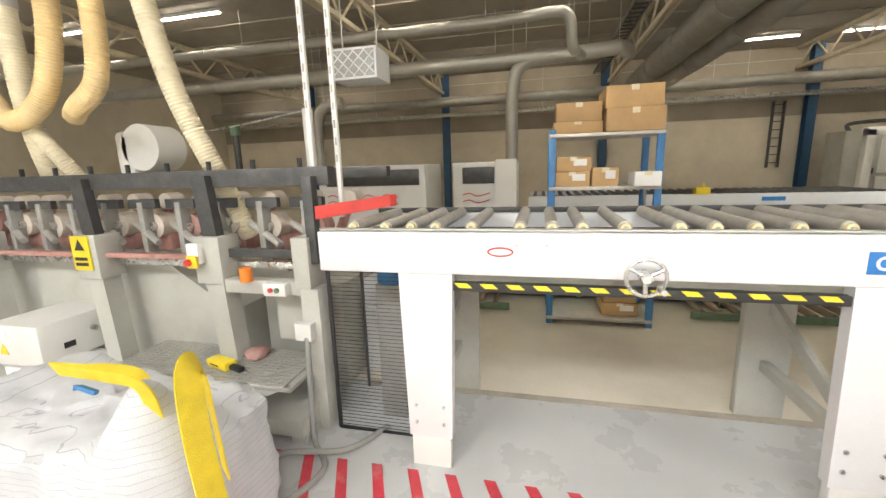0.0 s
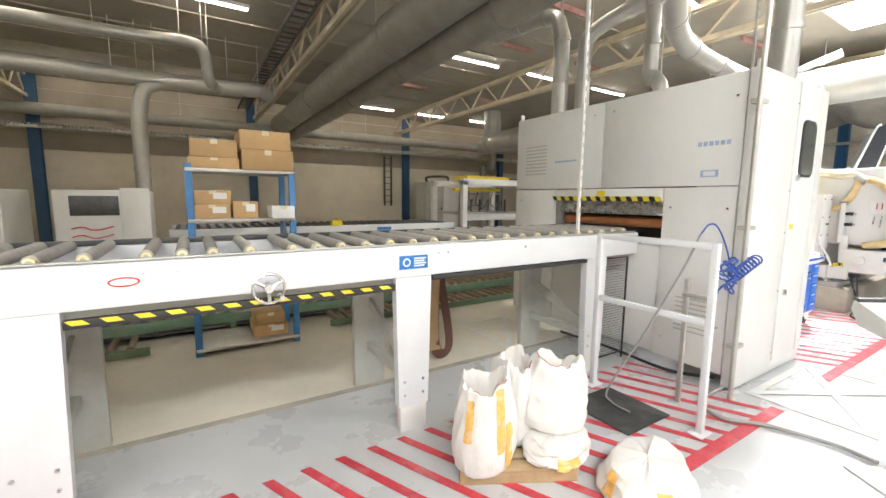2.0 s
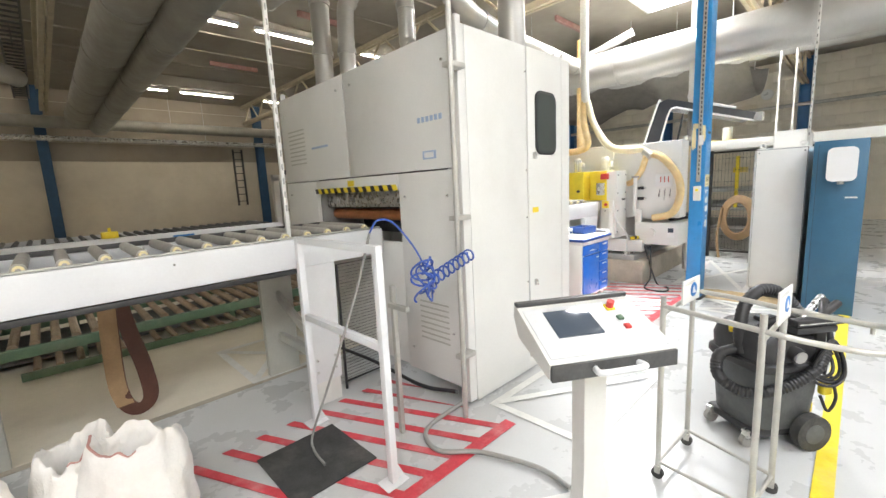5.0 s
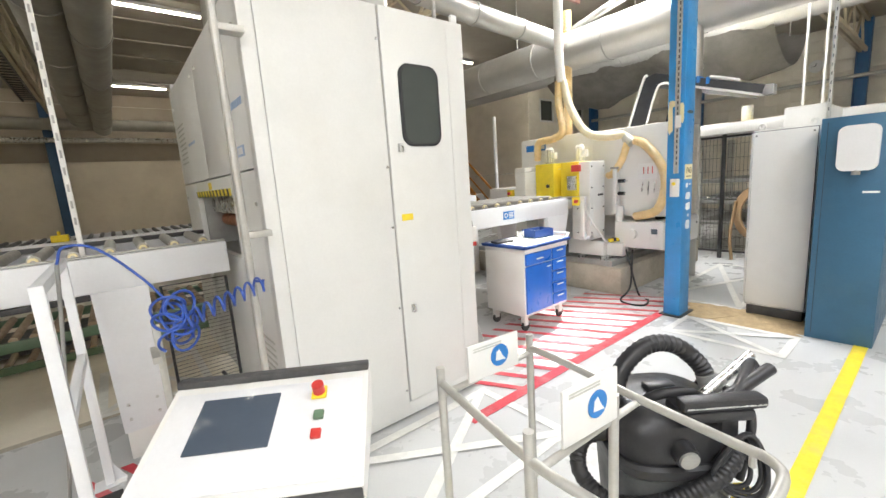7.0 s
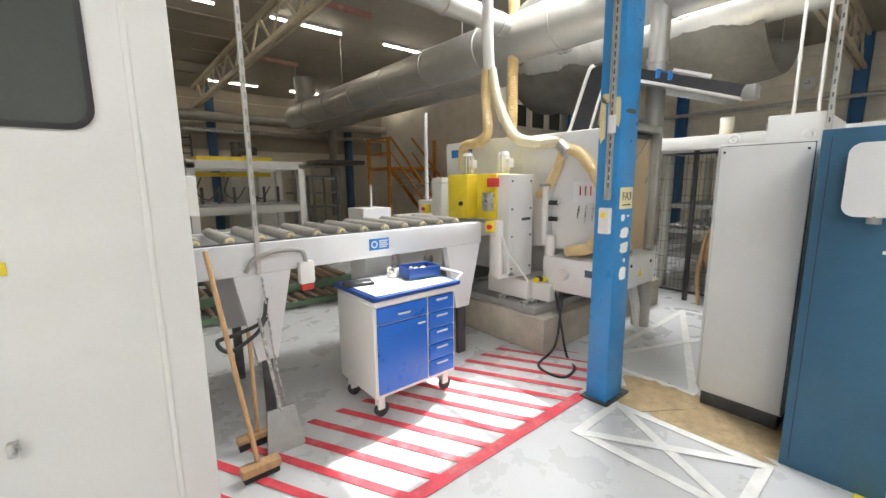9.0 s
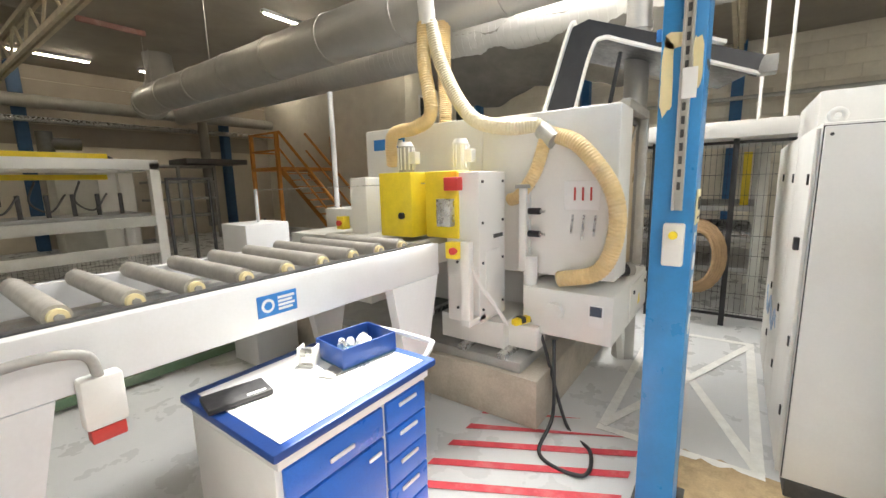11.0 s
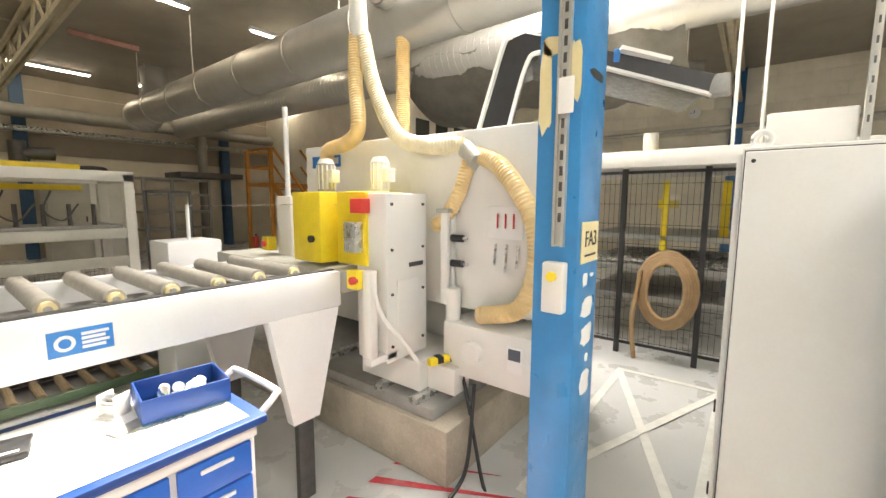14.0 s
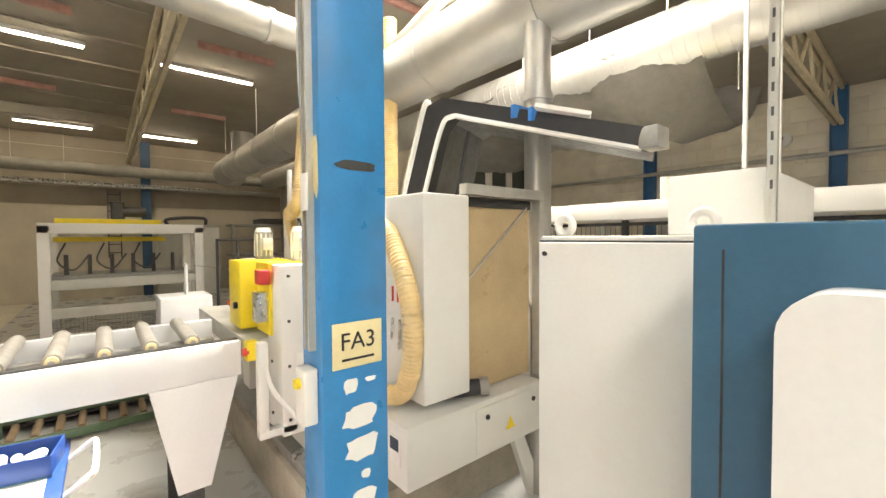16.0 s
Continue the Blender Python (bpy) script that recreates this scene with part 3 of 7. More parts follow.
def roller_set(parent, xs, y0, y1, z, r, hub=PALEY):
    me = mesh_of(cy(cy(bmesh.new(), (0, y0 + 0.05, 0), (0, y1 - 0.05, 0), r, seg=16), (0, y0 + 0.02, 0), (0, y1 - 0.02, 0), r * 0.35, seg=8), ROLLER, "roller")
    hb = mesh_of(C((0, y0 + 0.028, 0), (0, y0 + 0.05, 0), r * 0.72, seg=12), hub, "roller_hub")
    for x in xs:
        o = piece("roller", me, parent, pose(x, 0, z))
        piece("hub", hb, o, pose(0, 0, 0))


ca = thing("roller_conveyor", "white steel roller conveyor leading into the press", "conveyor", "roller conveyors")
YA, YB = 1.76, 2.58
for nm, ya, yb in (("front_beam", YA, YA + 0.05), ("rear_beam", YB - 0.05, YB)):
    part(nm, B(-1.06, 3.6, ya, yb, 1.02, 1.215, 0.006), WHITE, ca)
part("top_rail", B(-1.06, 3.6, YA + 0.02, YA + 0.06, 1.218, 1.228), ZINC, ca)
part("rear_rail", B(-1.06, 3.6, YB - 0.03, YB, 1.218, 1.25), DARK, ca, "dark rear guide rail")
part("bed_tray", B(-1.0, 3.6, YA + 0.06, YB - 0.06, 1.06, 1.075), GREYD, ca)
for yy in (2.05, 2.3):
    part("drive_rail", B(-1.0, 3.6, yy, yy + 0.03, 1.12, 1.16), DARK, ca)
xs = [-0.9, -0.73, -0.6, -0.48, -0.31, -0.09, 0.05, 0.18, 0.35, 0.56, 0.69, 0.83, 0.98, 1.14] + [1.3 + 0.156 * i for i in range(15)]
roller_set(ca, xs, YA + 0.03, YB - 0.03, 1.228, 0.03)
for la, lb in ((-0.65, -0.39), (1.14, 1.39), (2.9, 3.16)):
    part("leg", PG([(la, YA - 0.004, 1.02), (lb, YA - 0.004, 1.02), (lb - 0.02, YA - 0.004, 0.17), (la + 0.02, YA - 0.004, 0.17)], (0, 0.06, 0)), WHITE, ca, smooth=False)
    part("leg_foot", B(la + 0.03, lb - 0.03, YA - 0.002, YA + 0.05, 0.0, 0.19), CABW, ca)
    part("rear_leg", B(la, lb, YB - 0.06, YB - 0.002, 0.0, 1.02), GREY, ca)
    part("cross_brace", B(la + 0.1, la + 0.15, YA + 0.06, YB - 0.06, 0.3, 0.36), GREY, ca)
    part("cross_brace", PG([(la + 0.12, YA + 0.06, 0.34), (la + 0.12, YA + 0.06, 0.42), (la + 0.12, YB - 0.06, 0.72), (la + 0.12, YB - 0.06, 0.64)], (0.03, 0, 0)), GREY, ca)
    for bz in (0.25, 0.34):
        for b_x in (la + 0.06, lb - 0.06):
            part("bolt", C((b_x, YA - 0.012, bz), (b_x, YA - 0.003, bz), 0.009, seg=8), STEEL, ca)
for b_x in (0.02 - 0.12, 0.03, 1.45, 1.52, 2.2):
    part("bolt", C((b_x, YA - 0.006, 1.16), (b_x, YA, 1.16), 0.007, seg=8), STEEL, ca)
part("grey_lip", B(-0.38, 1.14, YA + 0.05, YA + 0.09, 0.98, 1.02), GREY, ca)
hz = part("hazard_rail", B(-0.385, 1.135, YA - 0.01, YA + 0.03, 0.945, 0.985), HK, ca, "black rail with a yellow and black warning strip")
for i in range(13):
    a = -0.38 + i * 0.117
    part("warning_stripe", PG([(a, YA - 0.012, 0.984), (a + 0.06, YA - 0.012, 0.984), (a + 0.085, YA - 0.012, 0.962), (a + 0.025, YA - 0.012, 0.962)], (0, 0.001, 0)), HY, hz, smooth=False)
part("black_rail", B(1.4, 2.9, YA - 0.01, YA + 0.03, 0.985, 1.015), HK, ca)
hw = part("hand_wheel", bmesh.new(), STEEL, ca, "chrome hand wheel")
bmw = bmesh.new()
sweep(bmw, [(0.41 + 0.075 * math.cos(a), YA - 0.07, 1.05 + 0.075 * math.sin(a)) for a in [i * math.pi / 12 for i in range(25)]], 0.008, 1, 8)
for a in (0.5, 2.6, 4.7):
    cy(bmw, (0.41, YA - 0.07, 1.05), (0.41 + 0.07 * math.cos(a), YA - 0.07, 1.05 + 0.07 * math.sin(a)), 0.009, seg=8)
cy(bmw, (0.41, YA - 0.09, 1.05), (0.41, YA + 0.01, 1.05), 0.022)
cy(bmw, (0.46, YA - 0.14, 1.01), (0.46, YA - 0.07, 1.01), 0.012)
bmw.to_mesh(hw.data)
bmw.free()
ov = part("oval_badge", PG([(-0.17 + 0.058 * math.cos(a), YA - 0.003, 1.13 + 0.022 * math.sin(a)) for a in [i * math.pi / 10 for i in range(20)]], (0, 0.003, 0)), RED, ca, "small red and white oval badge")
part("badge_face", PG([(-0.17 + 0.05 * math.cos(a), YA - 0.0045, 1.13 + 0.015 * math.sin(a)) for a in [i * math.pi / 10 for i in range(20)]], (0, 0.001, 0)), WHITE, ov)


def blue_sign(parent, x0, x1, z0, z1, y):
    s = part("safety_sign", B(x0, x1, y - 0.003, y, z0, z1, 0.001), SIGNB, parent, "blue safety sign with white marks")
    r = (z1 - z0) * 0.32
    cx, cz = x0 + (x1 - x0) * 0.25, (z0 + z1) / 2
    part("sign_disc", PG([(cx + r * math.cos(a), y - 0.0045, cz + r * math.sin(a)) for a in [i * math.pi / 10 for i in range(20)]], (0, 0.001, 0)), WHITE, s)
    part("sign_disc_core", PG([(cx + r * 0.6 * math.cos(a), y - 0.006, cz + r * 0.6 * math.sin(a)) for a in [i * math.pi / 8 for i in range(16)]], (0, 0.001, 0)), SIGNB, s)
    for k in range(4):
        zz = z1 - (z1 - z0) * (0.22 + 0.18 * k)
        part("text_bar", B(x0 + (x1 - x0) * 0.5, x0 + (x1 - x0) * (0.93 - 0.06 * (k % 2)), y - 0.0045, y - 0.0032, zz - 0.006, zz + 0.004, 0), WHITE, s)


blue_sign(ca, 1.165, 1.365, 1.07, 1.155, YA)
part("small_label", B(-1.0, -0.92, YA - 0.003, YA, 1.11, 1.16, 0.001), PAPER, ca)

# hanging belt on the conveyor's side
hb = thing("sanding_belt", "long brown sanding belt hung in a loop under the conveyor", "belt")
part("loop", strap([(1.96, 2.64, 1.04), (1.94, 2.64, 0.7), (1.93, 2.64, 0.3), (1.96, 2.64, 0.12), (2.03, 2.64, 0.06), (2.1, 2.64, 0.13), (2.09, 2.65, 0.35), (2.03, 2.66, 0.7), (2.0, 2.66, 1.04)], 0.1, 0.004), BROWN, hb)
part("backing", strap([(1.955, 2.64, 1.04), (1.934, 2.64, 0.7), (1.924, 2.64, 0.3), (1.953, 2.64, 0.115)], 0.1, 0.003), BELT, hb, "tan backing of the belt")

# ---- press ----
pr = thing("panel_press", "tall pale grey enclosed panel press with an infeed slot", "press")
PX0, PX1, PY0, PY1, PZ = 3.64, 4.98, 0.92, 3.48, 2.48
part("upper_front_panel", B(PX0, PX0 + 0.04, 2.235, PY1, 1.63, PZ - 0.01), PRESSW, pr)
part("upper_front_panel", B(PX0, PX0 + 0.04, 1.0, 2.225, 1.63, PZ - 0.01), PRESSW, pr)
part("slot_header", B(PX0, PX0 + 0.04, 1.58, 2.83, 1.5, 1.62), PRESSW, pr)
part("lower_front_panel", B(PX0, PX0 + 0.04, 1.0, 1.57, 0.12, 1.62), PRESSW, pr)
part("lower_front_panel", B(PX0, PX0 + 0.04, 2.84, PY1, 0.12, 1.62), PRESSW, pr)
part("sill_panel", B(PX0 + 0.02, PX0 + 0.06, 1.58, 2.83, 0.12, 1.1), PRESSW, pr)
part("corner_post", B(PX0 - 0.01, PX0 + 0.06, PY0, 0.99, 0.04, PZ), PRESSW, pr)
part("side_panel", B(PX0 + 0.063, 4.355, PY0, PY0 + 0.04, 0.05, PZ), PRESSW, pr)
dr = part("side_door", B(4.365, PX1, PY0 - 0.006, PY0 + 0.034, 0.12, PZ), PRESSW, pr, "tall access door with a small window")
part("side_plinth", B(PX0 + 0.08, PX1, PY0 + 0.005, PY0 + 0.04, 0.02, 0.115), PRESSW, pr)
wf = bmesh.new()


def rrect(x0, x1, z0, z1, r, n=6):
    out = []
    for cx, cz, a0 in ((x1 - r, z1 - r, 0), (x0 + r, z1 - r, 90), (x0 + r, z0 + r, 180), (x1 - r, z0 + r, 270)):
        out += [(cx + r * math.cos(radians(a0 + 90 * i / n)), cz + r * math.sin(radians(a0 + 90 * i / n))) for i in range(n + 1)]
    return out


part("window_gasket", PG([(x, PY0 - 0.016, z) for x, z in rrect(4.46, 4.75, 1.72, 2.19, 0.07)], (0, 0.01, 0)), BLACK, dr)
part("window_pane", PG([(x, PY0 - 0.018, z) for x, z in rrect(4.478, 4.732, 1.738, 2.172, 0.058)], (0, 0.003, 0)), WINDARK, dr, "dark tinted pane")
for hz_ in (1.71, 0.73):
    part("door_lock", B(4.42, 4.45, PY0 - 0.03, PY0 - 0.006, hz_ - 0.025, hz_ + 0.025), STEEL, dr)
part("yellow_label", B(4.41, 4.49, PY0 - 0.009, PY0 - 0.006, 1.28, 1.32, 0), YELLOW, dr)
for bz in (0.2, 0.75, 1.25, 1.6, 2.3):
    part("bolt", C((4.34, PY0 - 0.006, bz), (4.34, PY0, bz), 0.008, seg=8), STEEL, pr)
part("rear_panel", B(PX1 - 0.04, PX1, PY0 + 0.04, PY1, 1.3, PZ), PRESSW, pr)
part("rear_switch", B(PX1, PX1 + 0.05, PY0 + 0.1, PY0 + 0.2, 1.42, 1.58, 0.006), CABW, pr)
part("door_hinge_strip", B(4.84, 4.86, PY0 - 0.012, PY0 - 0.006, 0.14, PZ - 0.02), PRESSW, dr)
part("rear_panel", B(PX1 - 0.04, PX1, PY0 + 0.04, 1.57, 0.05, 1.29), PRESSW, pr)
part("rear_panel", B(PX1 - 0.04, PX1, 2.84, PY1, 0.05, 1.29), PRESSW, pr)
part("far_panel", B(PX0 + 0.04, PX1 - 0.04, PY1 - 0.04, PY1, 0.05, PZ), PRESSW, pr)
part("roof", B(PX0 + 0.02, PX1 - 0.02, PY0 + 0.05, PY1 - 0.05, PZ - 0.06, PZ - 0.02), PRESSW, pr)
for ly in (PY0 + 0.02, PY1 - 0.05):
    for lx in (PX0 + 0.01, PX1 - 0.06):
        part("lifting_lug", B(lx, lx + 0.05, ly, ly + 0.03, PZ - 0.02, PZ + 0.06, 0.01), PRESSW, pr)
part("inner_wall", B(PX0 + 0.5, PX0 + 0.54, 1.58, 2.83, 1.1, 2.2), DARK, pr)
part("slot_side", B(PX0 + 0.04, PX0 + 0.5, 2.83, 2.85, 1.1, 1.7), GREYD, pr)
part("slot_side", B(PX0 + 0.04, PX0 + 0.5, 1.55, 1.57, 1.1, 1.7), GREYD, pr)
part("slot_plate", B(PX0 + 0.1, PX0 + 0.14, 1.58, 2.83, 1.37, 1.5), STEEL, pr, "bright steel plate inside the slot")
part("copper_roller", C((PX0 + 0.2, 1.59, 1.3), (PX0 + 0.2, 2.82, 1.3), 0.05, seg=20), COPPER, pr, "copper coloured feed roller")
for i in range(11):
    a = 1.6 + i * 0.115
    part("warning_stripe", PG([(PX0 - 0.002, a, 1.545), (PX0 - 0.002, a + 0.06, 1.545), (PX0 - 0.002, a + 0.035, 1.5), (PX0 - 0.002, a - 0.02, 1.5)], (0.001, 0, 0)), HY if i % 1 == 0 else HK, pr, smooth=False)
    part("warning_stripe", PG([(PX0 - 0.002, a + 0.062, 1.545), (PX0 - 0.002, a + 0.113, 1.545), (PX0 - 0.002, a + 0.093, 1.5), (PX0 - 0.002, a + 0.037, 1.5)], (0.001, 0, 0)), HK, pr, smooth=False)
for i in range(9):
    part("vent_slot", B(PX0 - 0.003, PX0 + 0.0, 2.98, 3.32, 1.8 + i * 0.04, 1.812 + i * 0.04, 0), GREY, pr)
for i in range(8):
    part("vent_slot", B(PX0 - 0.003, PX0 + 0.0, 1.1, 1.4, 0.4 + i * 0.04, 0.412 + i * 0.04, 0), GREY, pr)
for k in range(6):
    part("lettering_bar", B(PX0 - 0.003, PX0, 1.08 + k * 0.042, 1.108 + k * 0.042, 1.945, 1.98, 0), PALEB, pr)
part("lettering_bar", B(PX0 - 0.003, PX0, 2.55, 2.85, 1.92, 1.938, 0), PALEB, pr)
part("badge", B(PX0 - 0.004, PX0, 1.15, 1.28, 1.70, 1.755, 0.001), PALEB, pr, "small blue and white badge")
part("badge_face", B(PX0 - 0.006, PX0 - 0.0042, 1.17, 1.26, 1.71, 1.745, 0), WHITE, pr)
part("yellow_label", B(PX0 - 0.003, PX0, 2.17, 2.27, 1.55, 1.6, 0), YELLOW, pr)
for yy, zz in ((1.06, 2.3), (2.12, 2.36), (2.34, 2.36), (3.38, 2.3), (1.06, 1.45), (1.06, 0.5), (3.38, 1.5), (1.5, 1.45), (1.5, 0.3)):
    part("bolt", C((PX0 - 0.008, yy, zz), (PX0, yy, zz), 0.01, seg=8), STEEL, pr)
part("conduit", C((3.52, 0.87, 0.0), (3.52, 0.87, CEIL), 0.018, seg=10), ZINC, pr)
for zz in (0.4, 1.3, 2.2):
    part("conduit_clip", B(3.51, PX0, 0.86, 0.93, zz, zz + 0.03), ZINC, pr)
part("floor_cable", T([(PX0 - 0.04, 1.02, 0.1), (PX0 - 0.05, 1.4, 0.03), (PX0 - 0.04, 2.0, 0.04), (PX0 - 0.06, 2.6, 0.03)], 0.014), BLACK, pr)
duct("extraction_pipe", [(4.04, 3.2, PZ - 0.04), (4.06, 3.22, 3.3), (4.08, 3.26, 3.55), (4.1, 3.5, 3.8), (4.1, 4.6, 3.9)], 0.095, GALV, "shiny spiral extraction pipe rising from the press", 0.5)
duct("extraction_pipe", [(4.21, 3.0, PZ - 0.04), (4.22, 3.0, 3.2), (4.26, 2.95, 3.45), (4.4, 2.6, 3.62), (4.7, 1.9, 3.8)], 0.085, GALV, "shiny spiral extraction pipe rising from the press", 0.5)
duct("extraction_pipe", [(4.4, 2.12, PZ - 0.04), (4.4, 2.14, 2.72), (4.41, 2.26, 2.86), (4.41, 2.27, 3.1), (4.41, 2.27, CEIL)], 0.075, GALV, "shiny kinked extraction pipe rising from the press", 0.4)
duct("extraction_pipe", [(4.42, 1.08, PZ - 0.04), (4.42, 1.08, CEIL)], 0.1, GALV, "shiny spiral extraction pipe rising from the press", 0.5)
duct("extraction_pipe", [(3.6, 1.9, 4.1), (4.6, 2.2, 3.85), (6.0, 2.75, 3.6), (9.0, 2.9, 3.5)], 0.13, GALV, "shiny galvanised branch pipe running along the roof", 0.9)

pg = thing("wire_guard", "black wire mesh guard between conveyor leg and press", "guard")
part("frame", T([(3.22, 1.84, 0.06), (3.22, 1.84, 0.98), (3.58, 1.84, 0.98), (3.58, 1.84, 0.06), (3.22, 1.84, 0.06)], 0.01, 1, 6), BLACK, pg)
for xx in (3.22, 3.58):
    part("foot", C((xx, 1.84, 0), (xx, 1.84, 0.06), 0.01, seg=6), BLACK, pg)
pgm = bmesh.new()
for i in range(36):
    bx(pgm, 3.22, 3.58, 1.839, 1.841, 0.08 + i * 0.025, 0.0825 + i * 0.025)
part("wire_mesh", pgm, BLACK, pg)["kind"] = "stuff"

# ---- outfeed roller conveyor ----
cb = thing("roller_conveyor", "white steel roller conveyor with tapered legs by the saw", "conveyor", "roller conveyors")
YC, YD = 1.75, 2.58
for nm, ya, yb in (("front_beam", YC, YC + 0.05), ("rear_beam", YD - 0.05, YD)):
    part(nm, B(5.0, 7.36, ya, yb, 1.0, 1.19, 0.006), WHITE, cb)
part("top_rail", B(5.0, 7.36, YC + 0.052, YC + 0.09, 1.16, 1.195), DARK, cb)
part("bed_tray", B(PX1 + 0.02, 7.3, YC + 0.1, YD - 0.06, 1.04, 1.055), GREYD, cb)
part("chain_guide", B(PX1 + 0.02, 7.3, 2.15, 2.22, 1.06, 1.14), GREYD, cb)
roller_set(cb, [5.12 + 0.184 * i for i in range(12)], YC + 0.06, YD - 0.03, 1.2, 0.036)
for a0, a1, b0, b1 in ((5.28, 5.62, 5.38, 5.5), (6.94, 7.34, 7.05, 7.2)):
    for yy in (YC - 0.004, YD - 0.056):
        part("leg", PG([(a0, yy, 1.0), (a1, yy, 1.0), (b1, yy, 0.44), (b0, yy, 0.44)], (0, 0.06, 0)), WHITE, cb, smooth=False)
        part("leg_foot", B(b0 + 0.03, b1 - 0.03, yy + 0.01, yy + 0.05, 0, 0.44), DARK, cb)
blue_sign(cb, 6.2, 6.37, 1.055, 1.14, YC)
sk = part("plug_box", B(5.66, 5.76, YC - 0.06, YC - 0.004, 0.9, 1.05, 0.012), CABW, cb, "cream plug box with a red base")
part("plug_base", B(5.67, 5.75, YC - 0.055, YC - 0.01, 0.86, 0.9), RED, sk)
part("plug_cable", T([(5.71, YC - 0.04, 1.04), (5.68, YC - 0.05, 1.12), (5.55, YC - 0.05, 1.14), (5.4, YC - 0.03, 1.1), (5.35, YC - 0.01, 1.02)], 0.014), GREYD, sk)
ebox = thing("end_box", "white sheet metal housing at the far side of the conveyor", "housing")
part("body", B(7.15, 7.55, 3.55, 3.95, 0, 1.24, 0.01), WHITE, ebox)
rod = thing("light_barrier_post", "thin white post with a wire across the conveyor", "post")
part("post", C((7.37, 3.73, 1.24), (7.37, 3.73, 1.53), 0.014), WHITE, rod)
part("wire", C((7.37, 3.73, 1.52), (7.55, 1.75, 1.55), 0.003, seg=6), STEEL, rod)
tp = thing("tall_post", "tall slim white steel post beyond the conveyor", "post")
part("post", C((8.4, 3.9, 0), (8.4, 3.9, 2.52), 0.028), WHITE, tp)

# ---- tool trolley ----
ct_ = thing("tool_trolley", "blue and grey wheeled tool trolley with drawers", "trolley", at=pose(5.95, 1.27, 0, 0, 0, 0))
TW, TD = 0.67, 0.52
part("body", B(0.0, TW, 0.02, TD, 0.16, 0.78, 0.006), CABW, ct_)
part("worktop", B(-0.02, TW + 0.03, -0.02, TD + 0.03, 0.82, 0.85, 0.008), BINBLUE, ct_, "dark blue edged worktop")
part("paper_sheet", B(0.02, TW - 0.02, 0.01, TD - 0.02, 0.851, 0.853, 0), PAPER, ct_)
part("top_frame", B(0.0, TW, 0.0, TD, 0.78, 0.82), CABW, ct_)
d0 = part("cupboard_door", B(0.02, 0.41, 0.003, 0.02, 0.19, 0.65), CARTBLUE, ct_, "blue cupboard door")
d1 = part("drawer", B(0.02, 0.41, 0.003, 0.02, 0.66, 0.77), CARTBLUE, ct_)
part("handle", B(0.17, 0.27, -0.006, 0.003, 0.7, 0.715), WHITE, d1)
part("handle", B(0.33, 0.39, -0.006, 0.003, 0.6, 0.615), WHITE, d0)
for i in range(5):
    dd = part("drawer", B(0.43, 0.65, 0.003, 0.02, 0.19 + i * 0.117, 0.3 + i * 0.117), CARTBLUE, ct_, "blue drawer")
    part("handle", B(0.49, 0.59, -0.006, 0.003, 0.265 + i * 0.117, 0.28 + i * 0.117), WHITE, dd)
part("push_handle", T([(TW + 0.02, 0.06, 0.8), (TW + 0.1, 0.06, 0.86), (TW + 0.12, 0.1, 0.87), (TW + 0.12, 0.36, 0.87), (TW + 0.1, 0.4, 0.86), (TW + 0.02, 0.4, 0.8)], 0.012), WHITE, ct_)
for wx in (0.06, TW - 0.06):
    for wy in (0.08, TD - 0.06):
        c = part("caster_fork", B(wx - 0.025, wx + 0.025, wy - 0.028, wy + 0.028, 0.06, 0.16), CABW, ct_)
        part("wheel", C((wx + 0.01, wy - 0.012, 0.05), (wx + 0.01, wy + 0.012, 0.05), 0.05), RUBBER, c)

# ---- concrete plinth and saw ----
plh = struct("plinth", B(7.62, 10.0, 1.22, 4.4, 0, 0.33, 0.012), CONC, "stained concrete machine plinth", "plinth")

# ---- edge machine on the plinth ----
em = thing("edge_machine", "grey and yellow double-sided edge machine on a concrete plinth", "machine")
part("rear_hood", B(8.02, 8.55, 1.82, 3.0, 0.9, 2.0, 0.01), CABW, em)
part("front_hood", B(7.98, 8.29, 0.88, 1.8, 0.92, 1.98, 0.01), CABW, em)
lg = part("brand_plate", B(8.012, 8.018, 2.55, 2.9, 1.83, 1.92, 0), SIGNB, em, "blue emblem plate")
part("brand_mark", B(8.008, 8.0118, 2.57, 2.74, 1.855, 1.9, 0), WHITE, lg)
part("bed", B(7.66, 10.0, 1.35, 4.2, 0.33, 0.4), GREYD, em)
for yy in (1.45, 1.75, 2.4):
    part("slide_rail", B(7.64, 8.6, yy, yy + 0.06, 0.4, 0.44), STEEL, em)
part("carriage", B(7.72, 8.2, 1.5, 2.0, 0.44, 0.62), CABW, em)
part("carriage_head", B(7.8, 7.95, 1.3, 1.52, 0.44, 0.6), CABW, em)
part("column", B(7.52, 7.86, 1.56, 1.8, 0.66, 1.61, 0.006), CABW, em)
for zz in (0.75, 1.05, 1.3, 1.55):
    for xx in (7.56, 7.82):
        part("bolt", C((xx, 1.552, zz), (xx, 1.561, zz), 0.009, seg=8), DARK, em)
    part("bolt", C((7.512, 1.72, zz), (7.521, 1.72, zz), 0.009, seg=8), DARK, em)
part("access_cover", B(7.6, 7.78, 1.554, 1.5605, 0.85, 1.12, 0.002), CABW, em)
part("rating_plate", B(7.7, 7.82, 1.5545, 1.5605, 1.19, 1.215, 0), DARK, em)
part("cable", T([(7.43, 1.58, 1.12), (7.46, 1.53, 0.95), (7.56, 1.48, 0.8), (7.66, 1.44, 0.64)], 0.012), CABW, em)
